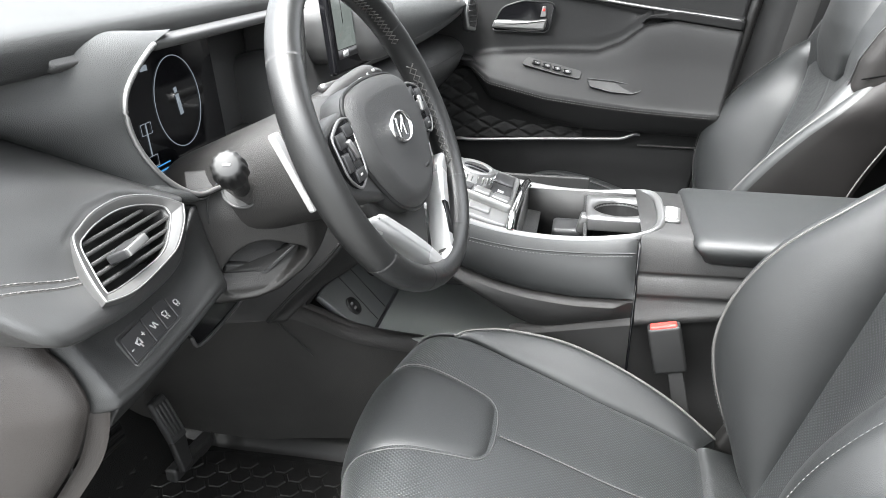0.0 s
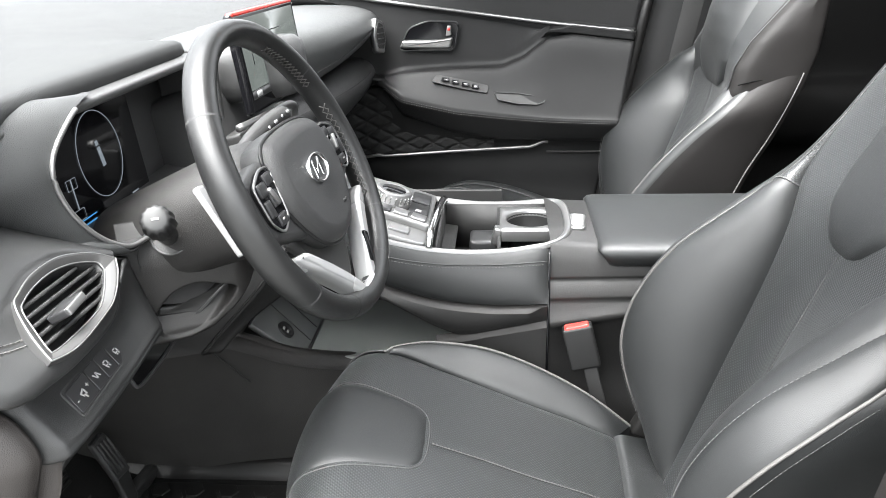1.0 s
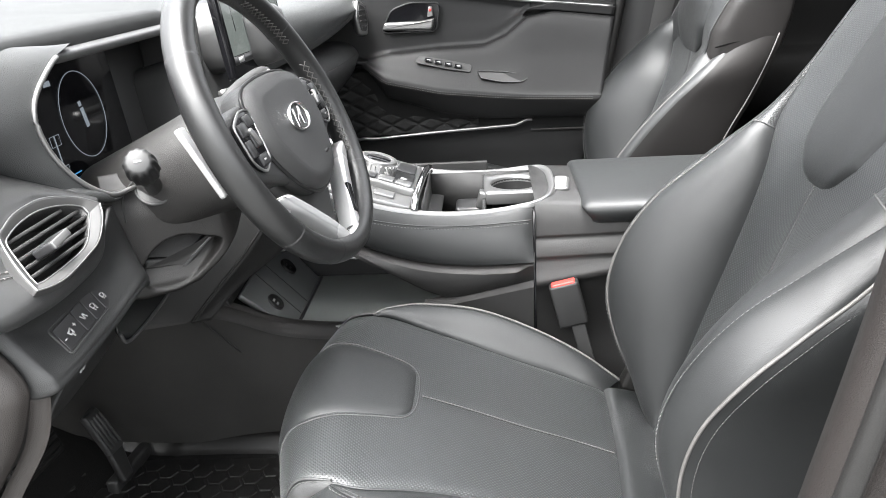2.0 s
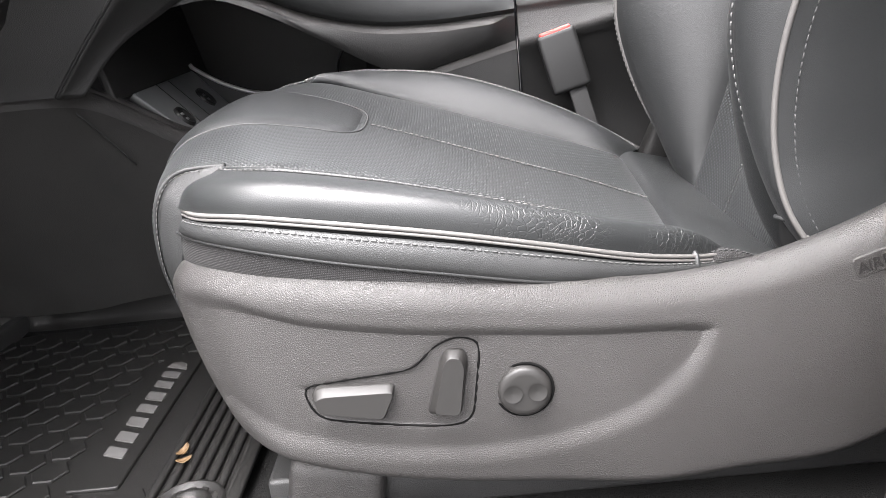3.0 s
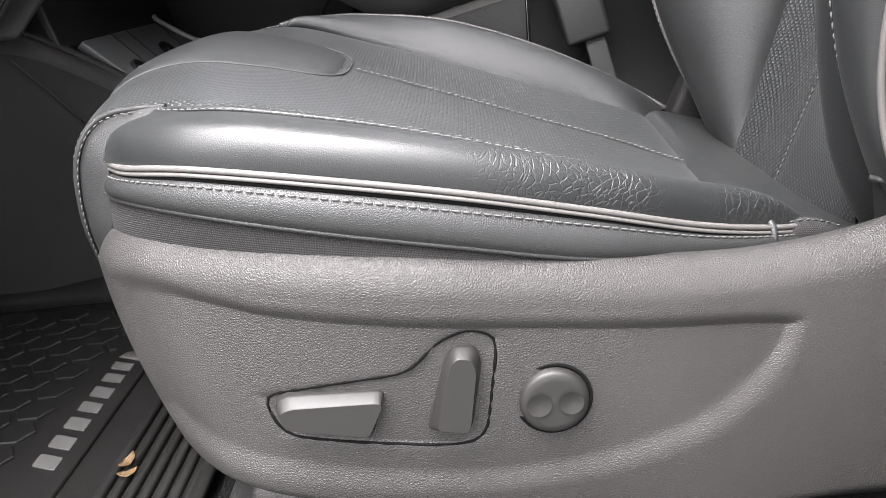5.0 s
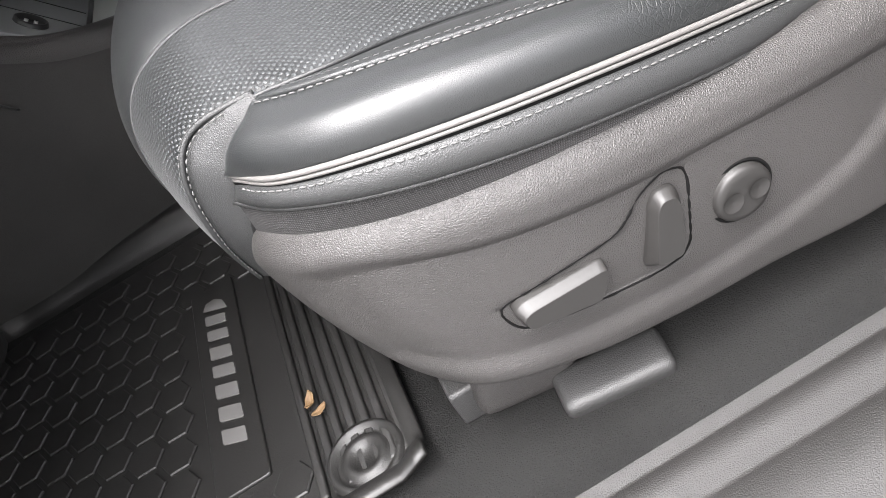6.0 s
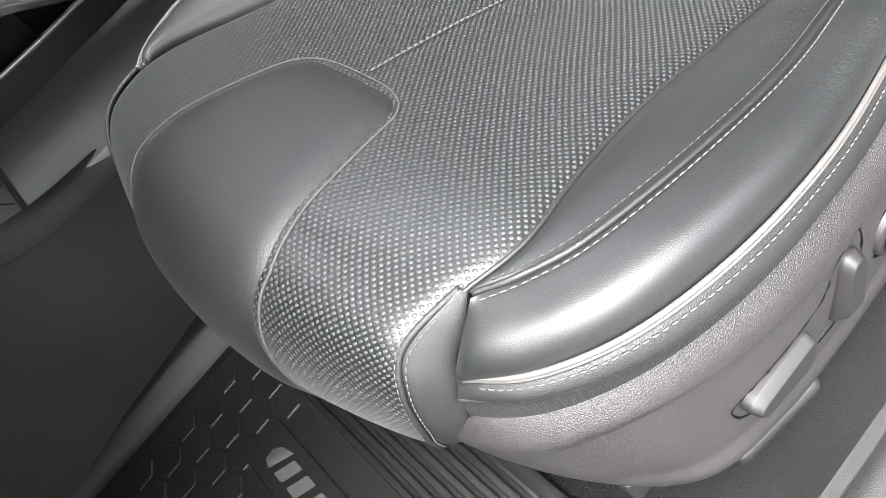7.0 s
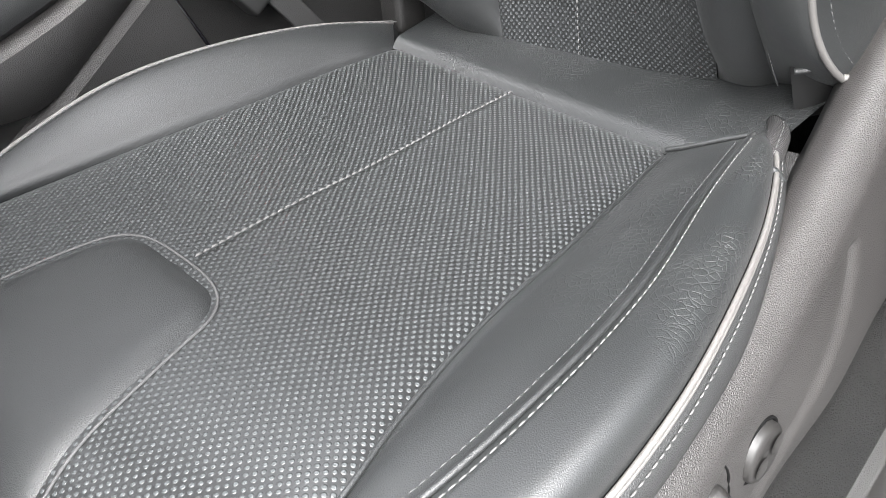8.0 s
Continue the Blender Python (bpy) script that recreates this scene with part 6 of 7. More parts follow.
wing = []
for y, e in ((1.12, -0.42), (1.22, -0.37), (1.35, -0.325), (1.50, -0.285), (1.65, -0.258), (1.78, -0.25), (1.86, -0.25)):
    zl = float(np.interp(y, [1.12, 1.45, 1.60, 1.75, 1.86], [1.135, 1.160, 1.180, 1.198, 1.202]))
    wing.append([(e - 0.42, y, 1.250), (e - 0.24, y, 1.266), (e - 0.10, y, 1.267), (e - 0.025, y, 1.252), (e, y, 1.225), (e - 0.002, y, zl + 0.022), (e - 0.022, y, zl), (e - 0.12, y, zl - 0.004)])
wing = np.stack([cat(np.array(wing)[:, k], 40) for k in range(8)], 1)
wing = np.stack([cat(r, 40) for r in wing], 0)
wob = part("passenger_pad", grid(wing), PADTOP, dash, "padded upper dash on the passenger side")
part("pad_stitching", stitches(wing[6:36, 28] + np.array((0.0015, 0, 0.000)), (0.9, 0, 0.3)), THREAD, wob)
part("shelf", box((0.18, 0.74, 0.012), pose(-0.42, 1.49, 1.095, 0, -8, 0), 0.003), DARK, dash)
lowp = []
for y, e in ((1.12, -0.38), (1.25, -0.345), (1.45, -0.30), (1.65, -0.275), (1.86, -0.27)):
    lowp.append([(e - 0.10, y, 1.145), (e - 0.03, y, 1.140), (e, y, 1.118), (e - 0.004, y, 1.085), (e - 0.05, y, 1.03), (e - 0.15, y, 0.94), (e - 0.3, y, 0.86)])
lowp = np.stack([cat(np.array(lowp)[:, k], 30) for k in range(7)], 1)
lowp = np.stack([cat(r, 30) for r in lowp], 0)
lob = part("glovebox_pad", grid(lowp), SOFT, dash, "lower passenger dash pad")
part("pad_stitching", stitches(lowp[3:28, 10] + np.array((0.002, 0, 0.001)), (0.9, 0, 0.3)), THREAD, lob)
pv = axes((-0.252, 1.770, 1.200), (0.35, 0.93, 0.0), (-0.12, 0, 1))
pvent = part("side_vent", plate(rounded([(-0.020, -0.034), (0.012, -0.040), (0.026, -0.008), (0.024, 0.030), (-0.006, 0.042), (-0.026, 0.006)], 0.006), 0.014, pv, 0.003, 2), SATIN, dash, "silver-framed side air vent")
part("grille", plate(rounded([(-0.015, -0.026), (0.009, -0.030), (0.020, -0.006), (0.018, 0.023), (-0.004, 0.032), (-0.020, 0.005)], 0.005), 0.0025, pv @ pose(0, 0, 0.0130), 0.001, 1), DARK, pvent)
for k in range(4):
    part("slat", box((0.030, 0.003, 0.003), pv @ pose(0, -0.018 + 0.012 * k, 0.0155), 0.001, 1), SMOOTH, pvent)
part("centre_vent_trim", tube(cat([(-0.335, 1.02, 1.165), (-0.325, 1.10, 1.163), (-0.318, 1.22, 1.158), (-0.322, 1.28, 1.140), (-0.335, 1.29, 1.105)], 30), 0.006, 8), SATIN, dash, "silver centre vent trim")
part("centre_vent", box((0.03, 0.24, 0.05), pose(-0.345, 1.15, 1.128, 0, -14, 0), 0.006), DARK, dash)

# ---------------------------------------------------------------- centre console
console = thing("center_console", "black centre console with silver rim, bin and cup holder", "centre console", (0.0, 1.2, 0.51))
YC = 1.20
RIM = [(-0.33, 1.000, 1.055), (-0.270, 1.040, 1.020), (-0.215, 1.060, 0.998), (-0.158, 1.070, 0.977), (-0.091, 1.074, 0.959), (-0.022, 1.079, 0.950), (0.047, 1.085, 0.950), (0.110, 1.092, 0.957)]
RIDGE = [(-0.330, 1.040, 1.010), (-0.270, 1.070, 0.970), (-0.205, 1.070, 0.928), (-0.136, 1.067, 0.896), (-0.063, 1.061, 0.877), (0.012, 1.055, 0.871), (0.060, 1.052, 0.872), (0.110, 1.051, 0.874)]
LOWF = [(-0.291, 1.010, 0.917), (-0.243, 1.040, 0.921), (-0.184, 1.056, 0.895), (-0.122, 1.062, 0.858), (-0.062, 1.066, 0.822), (-0.02, 1.068, 0.810), (0.045, 1.068, 0.822), (0.110, 1.068, 0.836)]
rim_c, ridge_c, low_c = cat(RIM, 80), cat(RIDGE, 80), cat(LOWF, 80)
flank = part("upper_flank", grid(strip(rim_c, ridge_c, 20, 0.008, 0.002, -1)), LEATHER, console, "stitched padded console flank")
under = ridge_c + np.array((0, 0.008, -0.005))
part("flank_underside", grid(strip(ridge_c, under, 4)), DARK, console)
fade = step((0.108 - ridge_c[:, 0:1]) / 0.03)
ledge = ridge_c + np.array((0, 0.006, -0.008)) + fade * np.array((0, -0.011, -0.006))
part("flank_ledge", grid(strip(under, ledge, 6, 0.0015, 0.0, -1)), SHIELD, console, "grey moulding line along the flank")
part("lower_flank", grid(strip(ledge, low_c, 16, 0.004, 0.0, -1)), TRIM, console)
st = cat([(-0.234, 1.043, 0.986), (-0.151, 1.050, 0.954), (-0.065, 1.058, 0.936), (0.024, 1.066, 0.931), (0.108, 1.072, 0.934)], 90) + np.array((0, -0.007, 0.001))
part("flank_stitching", stitches(st, (0, -1, 0.3), 0.0052), THREAD, flank)
part("flank_seam", tube(st + np.array((0, 0.0015, 0.004)), 0.0012, 6), LEATHER, flank)
f1 = cat([(-0.415, 0.955, 0.835), (-0.370, 0.950, 0.885), (-0.315, 0.950, 0.945), (-0.268, 0.965, 1.005), (-0.25, 1.0, 1.03)], 40)
f2 = cat([(-0.390, 0.968, 0.832), (-0.341, 0.980, 0.883), (-0.291, 1.010, 0.917), (-0.26, 1.045, 0.945), (-0.262, 1.066, 0.972)], 40)
f0 = cat([(-0.55, 0.93, 0.84), (-0.50, 0.92, 0.90), (-0.45, 0.92, 0.97), (-0.40, 0.93, 1.04), (-0.36, 0.95, 1.08)], 40)
part("side_filler", grid(strip(f0, f1, 10, 0.004, 0, 1)), DARK, console)
solid(part("front_panel", grid(strip(f1, f2, 8, 0.003, 0, 1)), TRIM, console), 0.004)
part("front_gap", tube(f1 + np.array((0, -0.001, 0)), 0.0018, 6), DARK, console)

# open tray with sockets ahead of the seat
LIP = [(-0.62, 0.955, 0.846), (-0.53, 0.955, 0.850), (-0.450, 0.982, 0.848), (-0.415, 1.020, 0.838), (-0.378, 1.049, 0.811), (-0.330, 1.083, 0.772), (-0.269, 1.110, 0.748), (-0.200, 1.125, 0.738), (-0.10, 1.13, 0.738)]
lip = cat(LIP, 50)
part("tray_lip", grid(strip(lip + np.array((0, -0.003, 0.0)), lip + np.array((0.008, -0.014, -0.024)), 8, 0.003, 0.001, -1)), SHIELD, console, "grey rounded lip along the tray")
part("tray_lip_top", grid(strip(lip + np.array((0, -0.004, 0)), lip + np.array((0.008, 0.014, -0.003)), 5, 0.002, 0, 1)), SHIELD, console)
foot = cat([(-0.86, 1.04, 0.64), (-0.72, 1.05, 0.57), (-0.58, 1.06, 0.54), (-0.48, 1.06, 0.54), (-0.40, 1.075, 0.535), (-0.33, 1.085, 0.535), (-0.25, 1.10, 0.535), (-0.1, 1.11, 0.535), (0.1, 1.11, 0.535)], 50)
lower = part("tunnel_side", grid(strip(lip + np.array((0.008, -0.013, -0.024)), foot, 20, 0.012, 0, -1)), FELT, console, "dark carpeted tunnel side")
part("tunnel_seam", tube(cat([(-0.433, 1.0, 0.835), (-0.40, 1.02, 0.785), (-0.375, 1.04, 0.74)], 12) + np.array((0, -0.012, 0)), 0.0012, 5), DARK, console)
part("tray_floor", box((0.30, 0.225, 0.010), pose(-0.165, 1.225, 0.735), 0.003), TRAY, console, "pale rubber tray floor")
part("floor_rim", tube(np.array([(-0.300, 1.12, 0.742), (-0.300, 1.20, 0.742), (-0.300, 1.325, 0.742)]), 0.003, 8), SMOOTH, console)
part("tray_wall", box((0.46, 0.010, 0.22), pose(-0.19, 1.43, 0.83), 0.003), DARK, console)
part("tray_front_wall", box((0.010, 0.40, 0.12), pose(-0.402, 1.24, 0.875, 0, -12, 0), 0.003), DARK, console)
part("tray_roof", box((0.36, 0.34, 0.010), pose(-0.22, 1.28, 0.935, 0, 8, 0), 0.003), DARK, console)
um = axes((-0.345, 1.205, 0.785), (0.0, 1, 0.0), (-0.080, 0.0, 0.088))
usb = part("socket_panel", plate(rounded([(-0.100, -0.064), (0.122, -0.064), (0.138, 0.058), (-0.128, 0.050)], 0.006), 0.010, um @ pose(0, 0, -0.010), 0.002, 2), PANEL, console, "sloping socket panel in the open tray")
for x, y, wide in ((-0.071, -0.008, 0.016), (0.066, 0.006, 0.017)):
    sock = part("socket", lathe([(0.0, 0.001), (wide - 0.003, 0.001), (wide - 0.002, 0.0045), (wide, 0.0045), (wide + 0.001, 0.0)], um @ pose(x, y, 0.0), 28), BLACK, usb, "round black socket")
    for k in (-1, 1):
        part("socket_port", box((0.008, 0.004, 0.001), um @ pose(x, y + 0.0045 * k, 0.0018), 0), ICON if x < 0 else DULL_SATIN, sock)
for x in (-0.020, 0.030):
    part("panel_groove", box((0.0012, 0.110, 0.001), um @ pose(x - 0.02, -0.003, 0.0003), 0), BLACK, usb)
inner = cat([(-0.386, 1.345, 0.836), (-0.378, 1.34, 0.829), (-0.335, 1.34, 0.801), (-0.284, 1.34, 0.782), (-0.211, 1.34, 0.775), (-0.115, 1.34, 0.774), (-0.06, 1.34, 0.776)], 50)
part("tray_edge", tube(inner, 0.0034, 8), SILVER, console, "light grey edge line in the tray")
part("tray_inner_wall", grid(strip(inner, inner * np.array((1, 1, 0)) + np.array((0.004, -0.003, 0.738)), 6)), BLACK, console)
part("tray_clip", box((0.012, 0.018, 0.016), pose(-0.032, 1.13, 0.748), 0.003), SHIELD, console)

# below the flank, and the block behind the seam
STRIP = cat([(-0.07, 1.074, 0.797), (0.0, 1.072, 0.812), (0.110, 1.068, 0.836)], 30)
part("light_strip", grid(strip(STRIP + np.array((0, 0.006, 0.004)), STRIP + np.array((0, -0.006, -0.010)), 6, 0.0015, 0, -1)), SHIELD, console, "grey moulding line")
part("under_flank", grid(strip(STRIP + np.array((0, -0.005, -0.010)), STRIP * np.array((1, 1, 0)) + np.array((0, 0.02, 0.52)), 10, 0.004, 0, -1)), TRIM, console)
part("seam_gap", box((0.003, 0.03, 0.42), pose(0.1125, 1.085, 0.74), 0), GLOSS, console)


def block(x0, x1, prof, n=14):
    """A console flank of constant profile between two stations."""
    return np.array([[(x, y, z + dz * (x - x0)) for y, z, dz in prof] for x in np.linspace(x0, x1, n)])


rb = [(1.32, 0.945, 0.0), (1.30, 0.963, -0.05), (1.10, 0.963, -0.05), (1.090, 0.955, -0.05), (1.080, 0.930, 0.0), (1.076, 0.910, 0.02), (1.0755, 0.906, 0.02), (1.079, 0.904, 0.02), (1.073, 0.900, 0.02), (1.066, 0.878, 0.03), (1.0655, 0.874, 0.03),
      (1.070, 0.871, 0.03), (1.066, 0.866, 0.03), (1.066, 0.842, 0.17), (1.060, 0.838, 0.17), (1.060, 0.826, 0.17), (1.072, 0.820, 0.17), (1.078, 0.70, 0.0), (1.085, 0.52, 0.0)]
part("rear_block", grid(block(0.1145, 0.62, rb, 24)), TRIM, console, "rear console block")
lid_p = []
for x, s in ((0.188, 0.0), (0.189, 0.6), (0.194, 0.9), (0.204, 1.0), (0.30, 1.0), (0.45, 1.0), (0.52, 0.98), (0.55, 0.6)):
    sec = [(1.325, 0.938), (1.335, 0.960), (1.325, 0.990), (1.28, 1.002), (YC, 1.006), (1.12, 1.002), (1.078, 0.990), (1.065, 0.965), (1.070, 0.943), (1.09, 0.932)]
    lid_p.append([(x + 0.010 * ((z - 0.93) / 0.07 < 0.3), YC + (y - YC) * (0.86 + 0.14 * s), 0.953 + (z - 0.968) * s * (0.86 if z < 0.968 else 0.45)) for y, z in sec])
lid_p = np.array(lid_p)
lid_p = np.stack([cat(r, 50) for r in lid_p], 0)
lid = part("armrest_lid", grid(np.concatenate([np.repeat(lid_p[:1].mean(1, keepdims=True), 50, 1), lid_p], 0)), LEATHER, console, "padded leather armrest lid")
part("lid_gap", box((0.32, 0.22, 0.004), pose(0.375, YC, 0.926), 0), GLOSS, console)
part("lid_latch", plate(rounded([(-0.014, -0.034), (0.014, -0.034), (0.014, 0.034), (-0.014, 0.034)], 0.009), 0.006, pose(0.164, 1.180, 0.960, 0, 2, -6), 0.003, 2), SATIN, console, "bright latch button")
part("latch_face", plate(rounded([(-0.009, -0.026), (0.009, -0.026), (0.009, 0.026), (-0.009, 0.026)], 0.006), 0.002, pose(0.164, 1.180, 0.9655, 0, 2, -6), 0.0008, 1), ICON, console)

# top: silver rim, shift plate, bin, cup holder
far = rim_c * np.array((1, -1, 1)) + np.array((0, 2 * YC, 0))
back_arc = cat([(0.110, 1.092, 0.957), (0.136, 1.108, 0.962), (0.149, 1.145, 0.966), (0.151, YC, 0.968), (0.149, 1.255, 0.966), (0.136, 1.292, 0.962), (0.110, 1.308, 0.957)], 30)
loop = np.vstack([rim_c[8:], back_arc[1:-1], far[::-1][:-8]])
nrm = np.zeros_like(loop)
tan = np.gradient(loop, axis=0)
nrm[:, 0], nrm[:, 1] = -tan[:, 1], tan[:, 0]
nrm /= np.linalg.norm(nrm, axis=1, keepdims=True)
prof = [(-0.003, -0.004), (-0.002, 0.0018), (0.0, 0.0036), (0.0025, 0.0036), (0.0040, 0.002), (0.0075, 0.0014), (0.009, -0.004)]
part("rim_trim", grid(np.stack([loop + nrm * a_ + np.array((0, 0, b_)) for a_, b_ in prof], 1)), DULL_SATIN, console, "satin silver rim")
part("far_flank", grid(strip(far, far + np.array((0, 0.012, -0.12)), 8)), LEATHER, console)
plate_m = axes((-0.160, YC, 0.990), (0.955, 0, -0.30), (0, 1, 0))
shift = part("shift_plate", plate(rounded([(-0.150, -0.128), (0.084, -0.122), (0.084, 0.122), (-0.150, 0.128)], 0.012), 0.010, plate_m @ pose(0, 0, -0.012), 0.003, 2), DULL_SATIN, console, "satin silver switch plate")
dial = part("dial", lathe([(0.0, 0.026), (0.022, 0.026), (0.0235, 0.0275), (0.031, 0.0275), (0.0325, 0.025), (0.0325, 0.010), (0.034, 0.008), (0.034, 0.0)], plate_m @ pose(0.008, 0.016, -0.002), 40), SATIN, shift, "silver rotary dial")
part("dial_face", lathe([(0.0, 0.0262), (0.021, 0.0262), (0.022, 0.0250)], plate_m @ pose(0.008, 0.016, -0.002), 32), GLOSS, dial)
for k in range(24):
    part("knurl", box((0.003, 0.0016, 0.012), plate_m @ pose(0.008, 0.016, 0.014) @ pose(0, 0, 0, 0, 0, k * 15) @ pose(0.0328, 0, 0), 0.0005, 1), CHROME, dial)
bridge = part("shift_bridge", box((0.110, 0.032, 0.016), plate_m @ pose(0.030, -0.050, 0.003, 0, 0, -4), 0.006), SATIN, shift)
for k in range(3):
    part("shift_button", box((0.026, 0.024, 0.006), plate_m @ pose(0.002 + 0.030 * k, -0.049 - 0.002 * k, 0.012, 0, 0, -4), 0.002, 2), SMOOTH if k == 0 else SATIN, bridge)
for x, y, w, h in ((0.058, 0.010, 0.036, 0.062), (-0.012, -0.085, 0.040, 0.028), (0.036, -0.090, 0.034, 0.026), (-0.060, -0.085, 0.040, 0.030), (0.058, 0.075, 0.034, 0.050), (-0.070, 0.040, 0.050, 0.050), (-0.070, -0.03, 0.050, 0.05)):
    part("button", box((w, h, 0.006), plate_m @ pose(x, y, -0.001), 0.002, 2), SMOOTH if (x > 0.05 or x < -0.05) else DULL_SATIN, shift)
part("button_icon", box((0.010, 0.010, 0.0006), plate_m @ pose(0.058, 0.005, 0.0023), 0), ICON, shift)
part("bin_arch", tube(cat([(-0.076, 1.075, 0.958), (-0.074, 1.10, 0.974), (-0.068, 1.18, 0.984), (-0.064, 1.25, 0.980), (-0.064, 1.30, 0.962)], 30), 0.006, 10), CHROME, console, "bright arched bar ahead of the bin")
x0, x1, y0, y1, zt, zb = -0.066, 0.036, 1.092, 1.292, 0.955, 0.87
for nm, size, c in (("bin_floor", (0.21, 0.20, 0.004), (0.04, YC, zb)), ("bin_wall", (0.21, 0.004, 0.085), (0.04, y1 + 0.002, 0.913)), ("bin_wall", (0.004, 0.20, 0.085), (x0, YC, 0.913)),
                    ("bin_wall", (0.21, 0.004, 0.078), (0.04, y0, 0.909)), ("bin_wall", (0.004, 0.20, 0.085), (0.140, YC, 0.913))):
    part(nm, box(size, pose(*c), 0), DARK, console)
part("bin_divider", box((0.006, 0.20, 0.075), pose(0.034, YC, 0.912), 0.002), TRIM, console)
part("bin_step", box((0.05, 0.06, 0.05), pose(0.006, 1.255, 0.885), 0.008), SMOOTH, console)
part("bin_clip", box((0.014, 0.022, 0.03), pose(0.030, 1.165, 0.945, 0, 15, 0), 0.004), SATIN, console)
a = np.linspace(0, 2 * math.pi, 73)
sq = np.array([(np.clip(1.35 * math.cos(t_), -1, 1) * 0.052, np.clip(1.35 * math.sin(t_), -1, 1) * 0.058) for t_ in a])
ci = np.array([(0.041 * math.cos(t_), 0.041 * math.sin(t_)) for t_ in a])
cc = np.array((0.087, 1.206))
cup_top = np.stack([np.c_[sq + cc, np.full(73, 0.950)], np.c_[sq + cc, np.full(73, 0.960)], np.c_[(ci * 1.06) + cc, np.full(73, 0.9605)], np.c_[ci + cc, np.full(73, 0.958)], np.c_[ci * 0.98 + cc, np.full(73, 0.95)]], 1)
cup = part("cup_holder", grid(cup_top), DULL_SATIN, console, "satin silver cup holder surround")
part("cup_well", lathe([(0.0, -0.078), (0.034, -0.078), (0.038, -0.070), (0.0405, -0.006), (0.0405, -0.001)], pose(cc[0], cc[1], 0.956), 40), DARK, cup)
part("front_slot_edge", box((0.10, 0.005, 0.02), pose(0.087, 1.146, 0.951), 0.002), SATIN, cup)

# ---------------------------------------------------------------- passenger door
door = thing("door_passenger", "closed black passenger door with quilted panel and silver trim", "car door", (0.0, 1.84, 0.6))
DX = np.array([-0.46, -0.30, -0.247, -0.20, -0.07, 0.04, 0.092, 0.143, 0.20, 0.36])
ZT = np.array([1.09, 1.095, 1.10, 1.110, 1.117, 1.119, 1.139, 1.178, 1.187, 1.166])
ZS = np.array([1.085, 1.090, 1.088, 1.057, 1.028, 1.015, 1.010, 1.006, 1.003, 0.996])
ZB = np.array([1.080, 1.084, 1.07, 1.003, 0.962, 0.946, 0.944, 0.943, 0.941, 0.938])
AM = np.array([0.0, 0.10, 0.55, 0.92, 1.0, 1.0, 1.0, 1.0, 1.0, 1.0])
rear_x = lambda z: 0.279 + (z - 0.80) * 0.18
rows = []
for u in np.linspace(0, 1, 90):
    line = []
    x = -0.46 + u * 0.80
    zt, zs, zb, am = (np.interp(x, DX, k) for k in (ZT, ZS, ZB, AM))
    keys = [(1.34, 1.850), (1.285, 1.846), (1.262 - 0.14 * (x + 0.2), 1.842), (1.245 - 0.14 * (x + 0.2), 1.845), (zt + 0.03, 1.842), (zt + 0.004, 1.838), (zt - 0.006 * am, 1.838 - 0.026 * am),
            ((zt + zs) / 2, 1.838 - 0.045 * am), (zs + 0.012 * am, 1.838 - 0.066 * am), (zs, 1.838 - 0.072 * am), (zs - 0.015 * am, 1.838 - 0.070 * am), (zb + 0.012 * am, 1.838 - 0.045 * am), (zb, 1.838 - 0.028 * am),
            (0.938, 1.838 - 0.006 * am), (0.905, 1.842), (0.86, 1.845), (0.80, 1.850), (0.70, 1.845), (0.60, 1.84), (0.52, 1.84)]
    for z, y in keys:
        line.append((x, y, z))
    rows.append(line)
dp = np.array(rows)
dp = np.stack([cat(r, 110) for r in dp], 0)
dp[..., 0] = np.where(dp[..., 0] > 0.1, 0.1 + (dp[..., 0] - 0.1) * (rear_x(dp[..., 2]) - 0.1) / 0.24, dp[..., 0])
panel_ob = part("panel", grid(dp), DOORSKIN, door, "soft black door panel with moulded armrest")
solid(panel_ob, 0.02, 1)
stl = [(x, np.interp(x, DX, 1.838 - 0.0745 * AM), np.interp(x, DX, ZS) - 0.008) for x in np.linspace(-0.24, 0.30, 60)]
part("armrest_stitching", stitches(np.array(stl) + np.array((0, -0.003, 0)), (0, -1, 0), 0.006), THREAD, panel_ob)
part("armrest_stitching", stitches(np.array(stl) + np.array((0, -0.003, 0.005)), (0, -1, 0.3), 0.006), DARKTHREAD, panel_ob)
qx, qz = np.meshgrid(np.linspace(-0.40, 0.02, 130), np.linspace(0.0, 1.0, 70), indexing="ij")
ztop = np.interp(qx, DX, ZB) - 0.004 - 0.03 * (qx < -0.25) * 0
zlo = 0.906 + 0.05 * (qx + 0.3)
qzz = zlo + (ztop - zlo) * qz
f1_ = np.abs(((qx * 0.85 + qzz * 1.5) / 0.056) % 1 - 0.5) * 2
f2_ = np.abs(((qx * 0.85 - qzz * 1.5) / 0.056) % 1 - 0.5) * 2
pillow = 0.007 * np.minimum(1, 2.2 * np.minimum(1 - f1_, 1 - f2_)) ** 0.6
qy = 1.832 - pillow
part("quilted_panel", grid(np.stack([qx, qy, qzz], -1)), grained("quilted_cloth", (0.016, 0.016, 0.016), 0.75, 0.002, 0.0004, spec=0.3), door, "diamond-quilted dark lower panel")
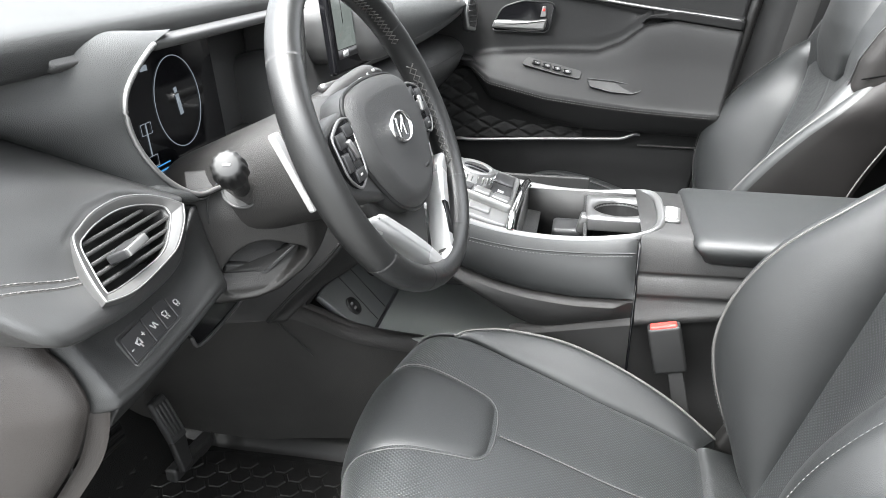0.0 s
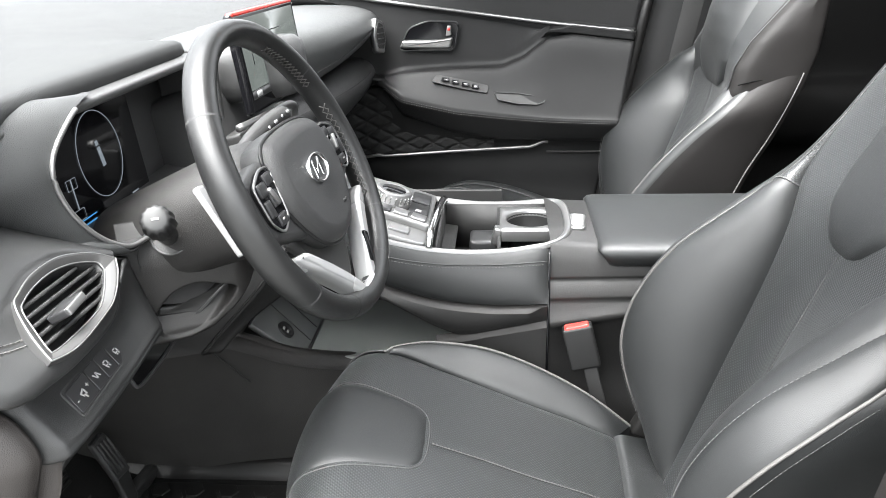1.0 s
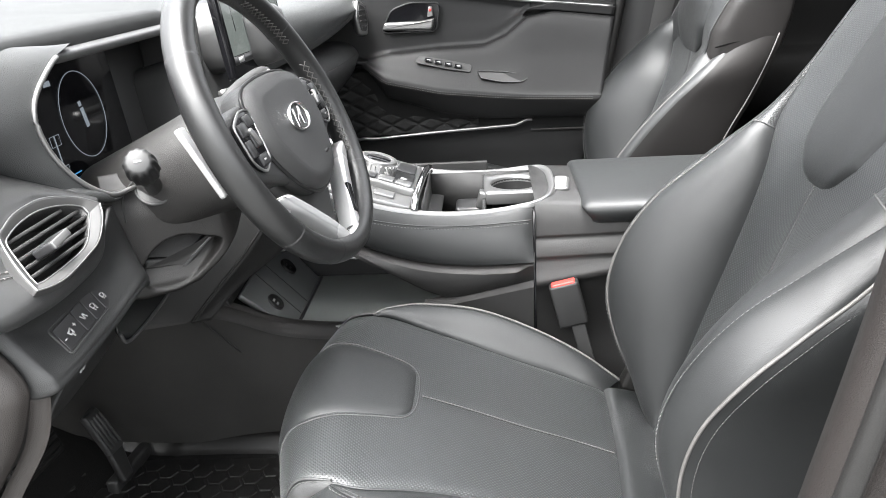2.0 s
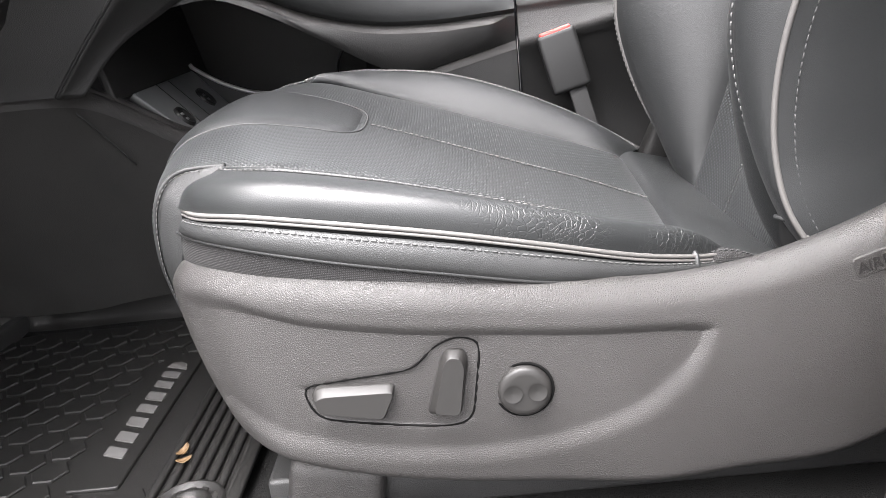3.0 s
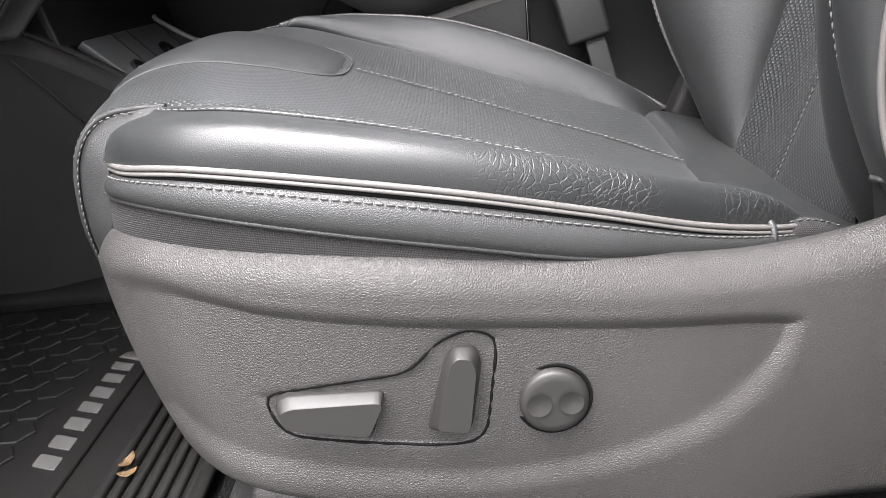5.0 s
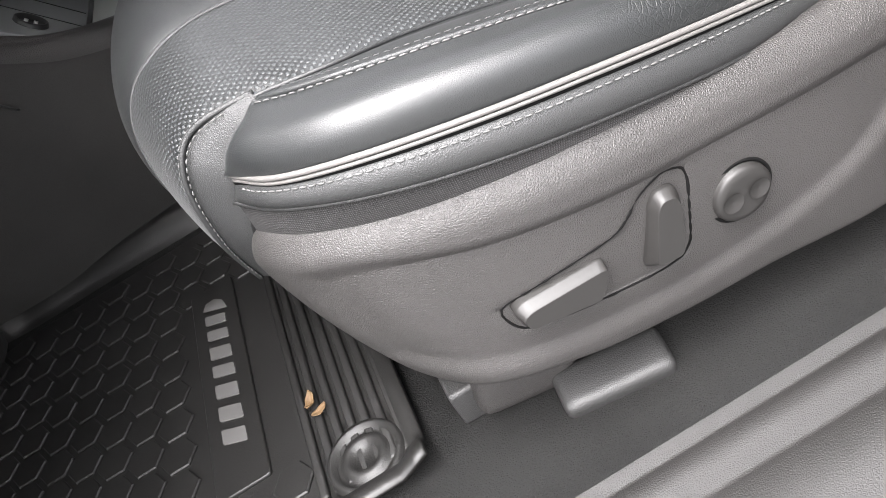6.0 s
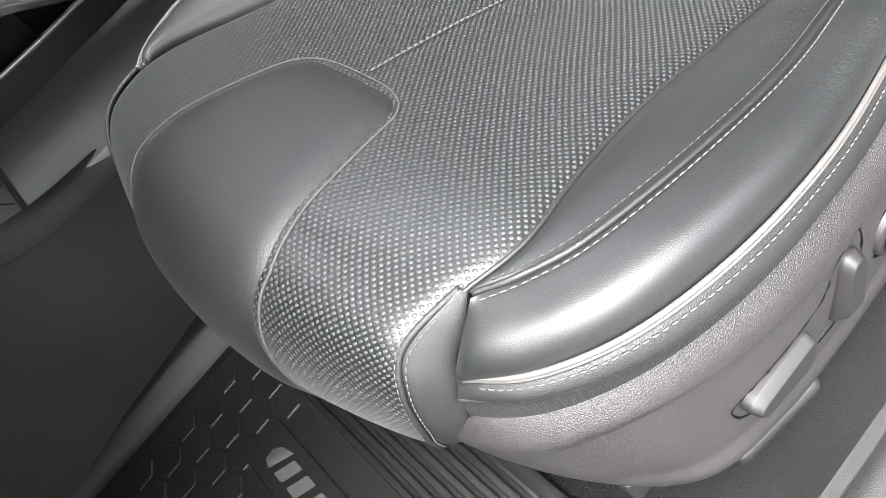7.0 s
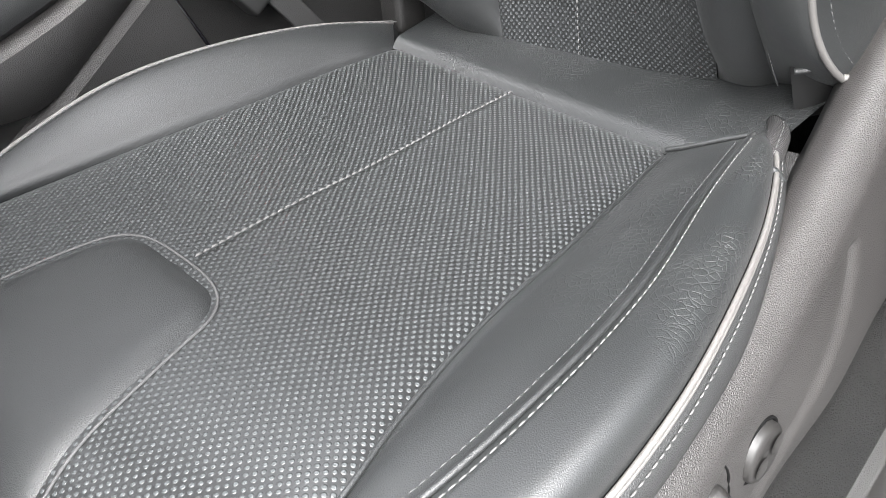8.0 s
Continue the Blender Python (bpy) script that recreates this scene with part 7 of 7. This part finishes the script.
for nm, pts, r in (("upper_trim", [(-0.46, 1.836, 1.312), (-0.263, 1.836, 1.276), (-0.066, 1.835, 1.247), (0.145, 1.835, 1.216), (0.345, 1.834, 1.192)], 0.004),
                   ("lower_trim", [(-0.42, 1.828, 0.896), (-0.305, 1.826, 0.900), (-0.27, 1.824, 0.904), (-0.233, 1.824, 0.903), (-0.075, 1.824, 0.913), (0.085, 1.824, 0.921), (0.114, 1.824, 0.924), (0.138, 1.824, 0.934), (0.152, 1.826, 0.934)], 0.0042)):
    part(nm, tube(cat(pts, 60), r, 8), SATIN, door, "satin silver trim line")
part("pocket_line", tube(cat([(0.15, 1.84, 0.905), (0.24, 1.838, 0.905), (0.30, 1.838, 0.905)], 10), 0.003, 6), TRIM, door)
hb = rounded([(-0.070, -0.032), (0.062, -0.032), (0.074, 0.034), (0.0, 0.036), (-0.045, 0.020)], 0.014, 5)
HM = axes((-0.135, 1.834, 1.190), (1, 0, -0.02), (0, 0, 1))
bez = part("handle_recess", plate(hb, 0.005, HM, 0.002, 2), GLOSS, door, "dark door handle recess")
part("handle_bezel", tube([tuple(HM @ Vector((x, y, 0.005))) for x, y in hb + hb[:1]], 0.002, 6), SMOOTH, bez)
part("inner_handle", plate(rounded([(-0.064, -0.026), (0.054, -0.026), (0.060, 0.000), (0.030, -0.006), (-0.062, -0.008)], 0.006, 4), 0.016, HM @ pose(0, 0, 0.003), 0.005, 3), SATIN, bez, "satin silver door handle")
part("lock_tab", plate(rounded([(0.042, 0.002), (0.056, 0.004), (0.055, 0.026), (0.046, 0.026)], 0.003), 0.008, HM @ pose(0, 0, 0.004), 0.002, 2), SATIN, bez, "silver lock tab")
part("lock_mark", box((0.006, 0.006, 0.001), HM @ pose(0.050, 0.018, 0.0122), 0), RED, bez)
AP = axes((0.0, 1.790, 1.075), (1, 0, -0.15), (0.05, 0.55, 0.85))
arm = part("switch_strip", plate(rounded([(-0.128, -0.002), (-0.118, 0.018), (-0.05, 0.014), (0.008, 0.008), (0.008, -0.012), (-0.05, -0.010)], 0.006, 4), 0.004, AP @ pose(0, 0, -0.0065), 0.001, 2), TRIM, door, "smooth armrest panel")
for k in range(4):
    part("window_switch", box((0.018, 0.009, 0.004), AP @ pose(-0.096 + 0.024 * k, 0.006 - 0.0025 * k, 0.002), 0.0015, 2), GLOSS, arm)
    part("switch_mark", box((0.007, 0.0015, 0.0005), AP @ pose(-0.096 + 0.024 * k, 0.006 - 0.0025 * k, 0.0042), 0), ICON, arm)
part("pull_cup", plate(rounded([(0.023, -0.009), (0.081, -0.004), (0.138, -0.005), (0.144, -0.016), (0.126, -0.026), (0.079, -0.03), (0.033, -0.026)], 0.004, 4), 0.003, AP @ pose(0, 0, -0.003), 0.001, 2), DARK, arm, "dark pull cup")
part("pull_cup_edge", tube([tuple(AP @ Vector((x, y, 0.0026))) for x, y in rounded([(0.023, -0.009), (0.081, -0.004), (0.138, -0.005), (0.144, -0.016), (0.126, -0.026), (0.079, -0.03), (0.033, -0.026)], 0.004, 4)], 0.0012, 6), SMOOTH, arm)

# far pillar and rear door
fp = np.array([[(x + 0.18 * (z - 0.8), 1.862 - 0.02 * math.sin(k * math.pi / 3), z) for k, x in enumerate((0.300, 0.36, 0.44, 0.52))] for z in (0.52, 0.7, 0.9, 1.1, 1.25, 1.40, 1.60)])
fpo = part("pillar_passenger", grid(fp), DOORSKIN)
tagged(fpo, "dark pillar trim behind the passenger door", "pillar", "", "structure")
solid(fpo, 0.01)
part_gap = part("door_gap", tube([(rear_x(z) + 0.012, 1.846, z) for z in (0.55, 0.8, 1.0, 1.2, 1.34)], 0.012, 8), RUBBER)
tagged(part_gap, "black rubber seal at the passenger door edge", "seal", "", "structure")
anchor = thing("belt_anchor", "pale seat belt guide on the far pillar", "belt guide", (0.47, 1.84, 1.26))
part("guide", box((0.05, 0.012, 0.03), pose(0.475, 1.838, 1.285, 0, 0, 0), 0.005), ICON, anchor)
part("belt", box((0.045, 0.003, 0.50), pose(0.44, 1.835, 1.05, 0, 10, 0), 0.001), DARK, anchor)
rdoor = thing("door_rear_passenger", "closed rear passenger door with silver handle, shade put into its colour", "car door", (0.9, 1.85, 0.6))
rp = np.array([[(x, 1.862 + dy, z) for z, dy in ((0.52, 0), (0.75, 0), (0.90, -0.004), (0.96, -0.05), (1.04, -0.06), (1.08, -0.01), (1.20, 0), (1.30, 0.01))] for x in np.linspace(0.54, 1.6, 12)])
rp = np.stack([cat(r, 40) for r in rp], 0)
# rear door panel darkened in colour for the shade it sits in
solid(part("panel", grid(rp), REARSHADE, rdoor), 0.02, 1)
part("inner_handle", box((0.07, 0.014, 0.018), pose(0.815, 1.850, 1.158, 0, -10, 0), 0.006), SATIN, rdoor)
part("lock_tab", box((0.014, 0.010, 0.022), pose(0.835, 1.850, 1.178, 0, -10, 0), 0.003), RED, rdoor)
part("trim_line", tube([(0.62, 1.855, 0.93), (0.9, 1.852, 0.945), (1.2, 1.852, 0.96)], 0.003, 6), SATIN, rdoor)
bench = thing("rear_bench", "rear bench seat behind the front seats, near-black in place of shade", "car seat", (1.3, 1.15, 0.52))
# bench in the same near-black, shade painted rather than cast
part("bench_cushion", box((0.52, 1.25, 0.24), pose(1.30, 1.16, 0.68, 0, 6, 0), 0.06), REARSHADE, bench)
part("bench_back", box((0.16, 1.25, 0.62), pose(1.60, 1.16, 1.02, 0, 18, 0), 0.06), REARSHADE, bench)
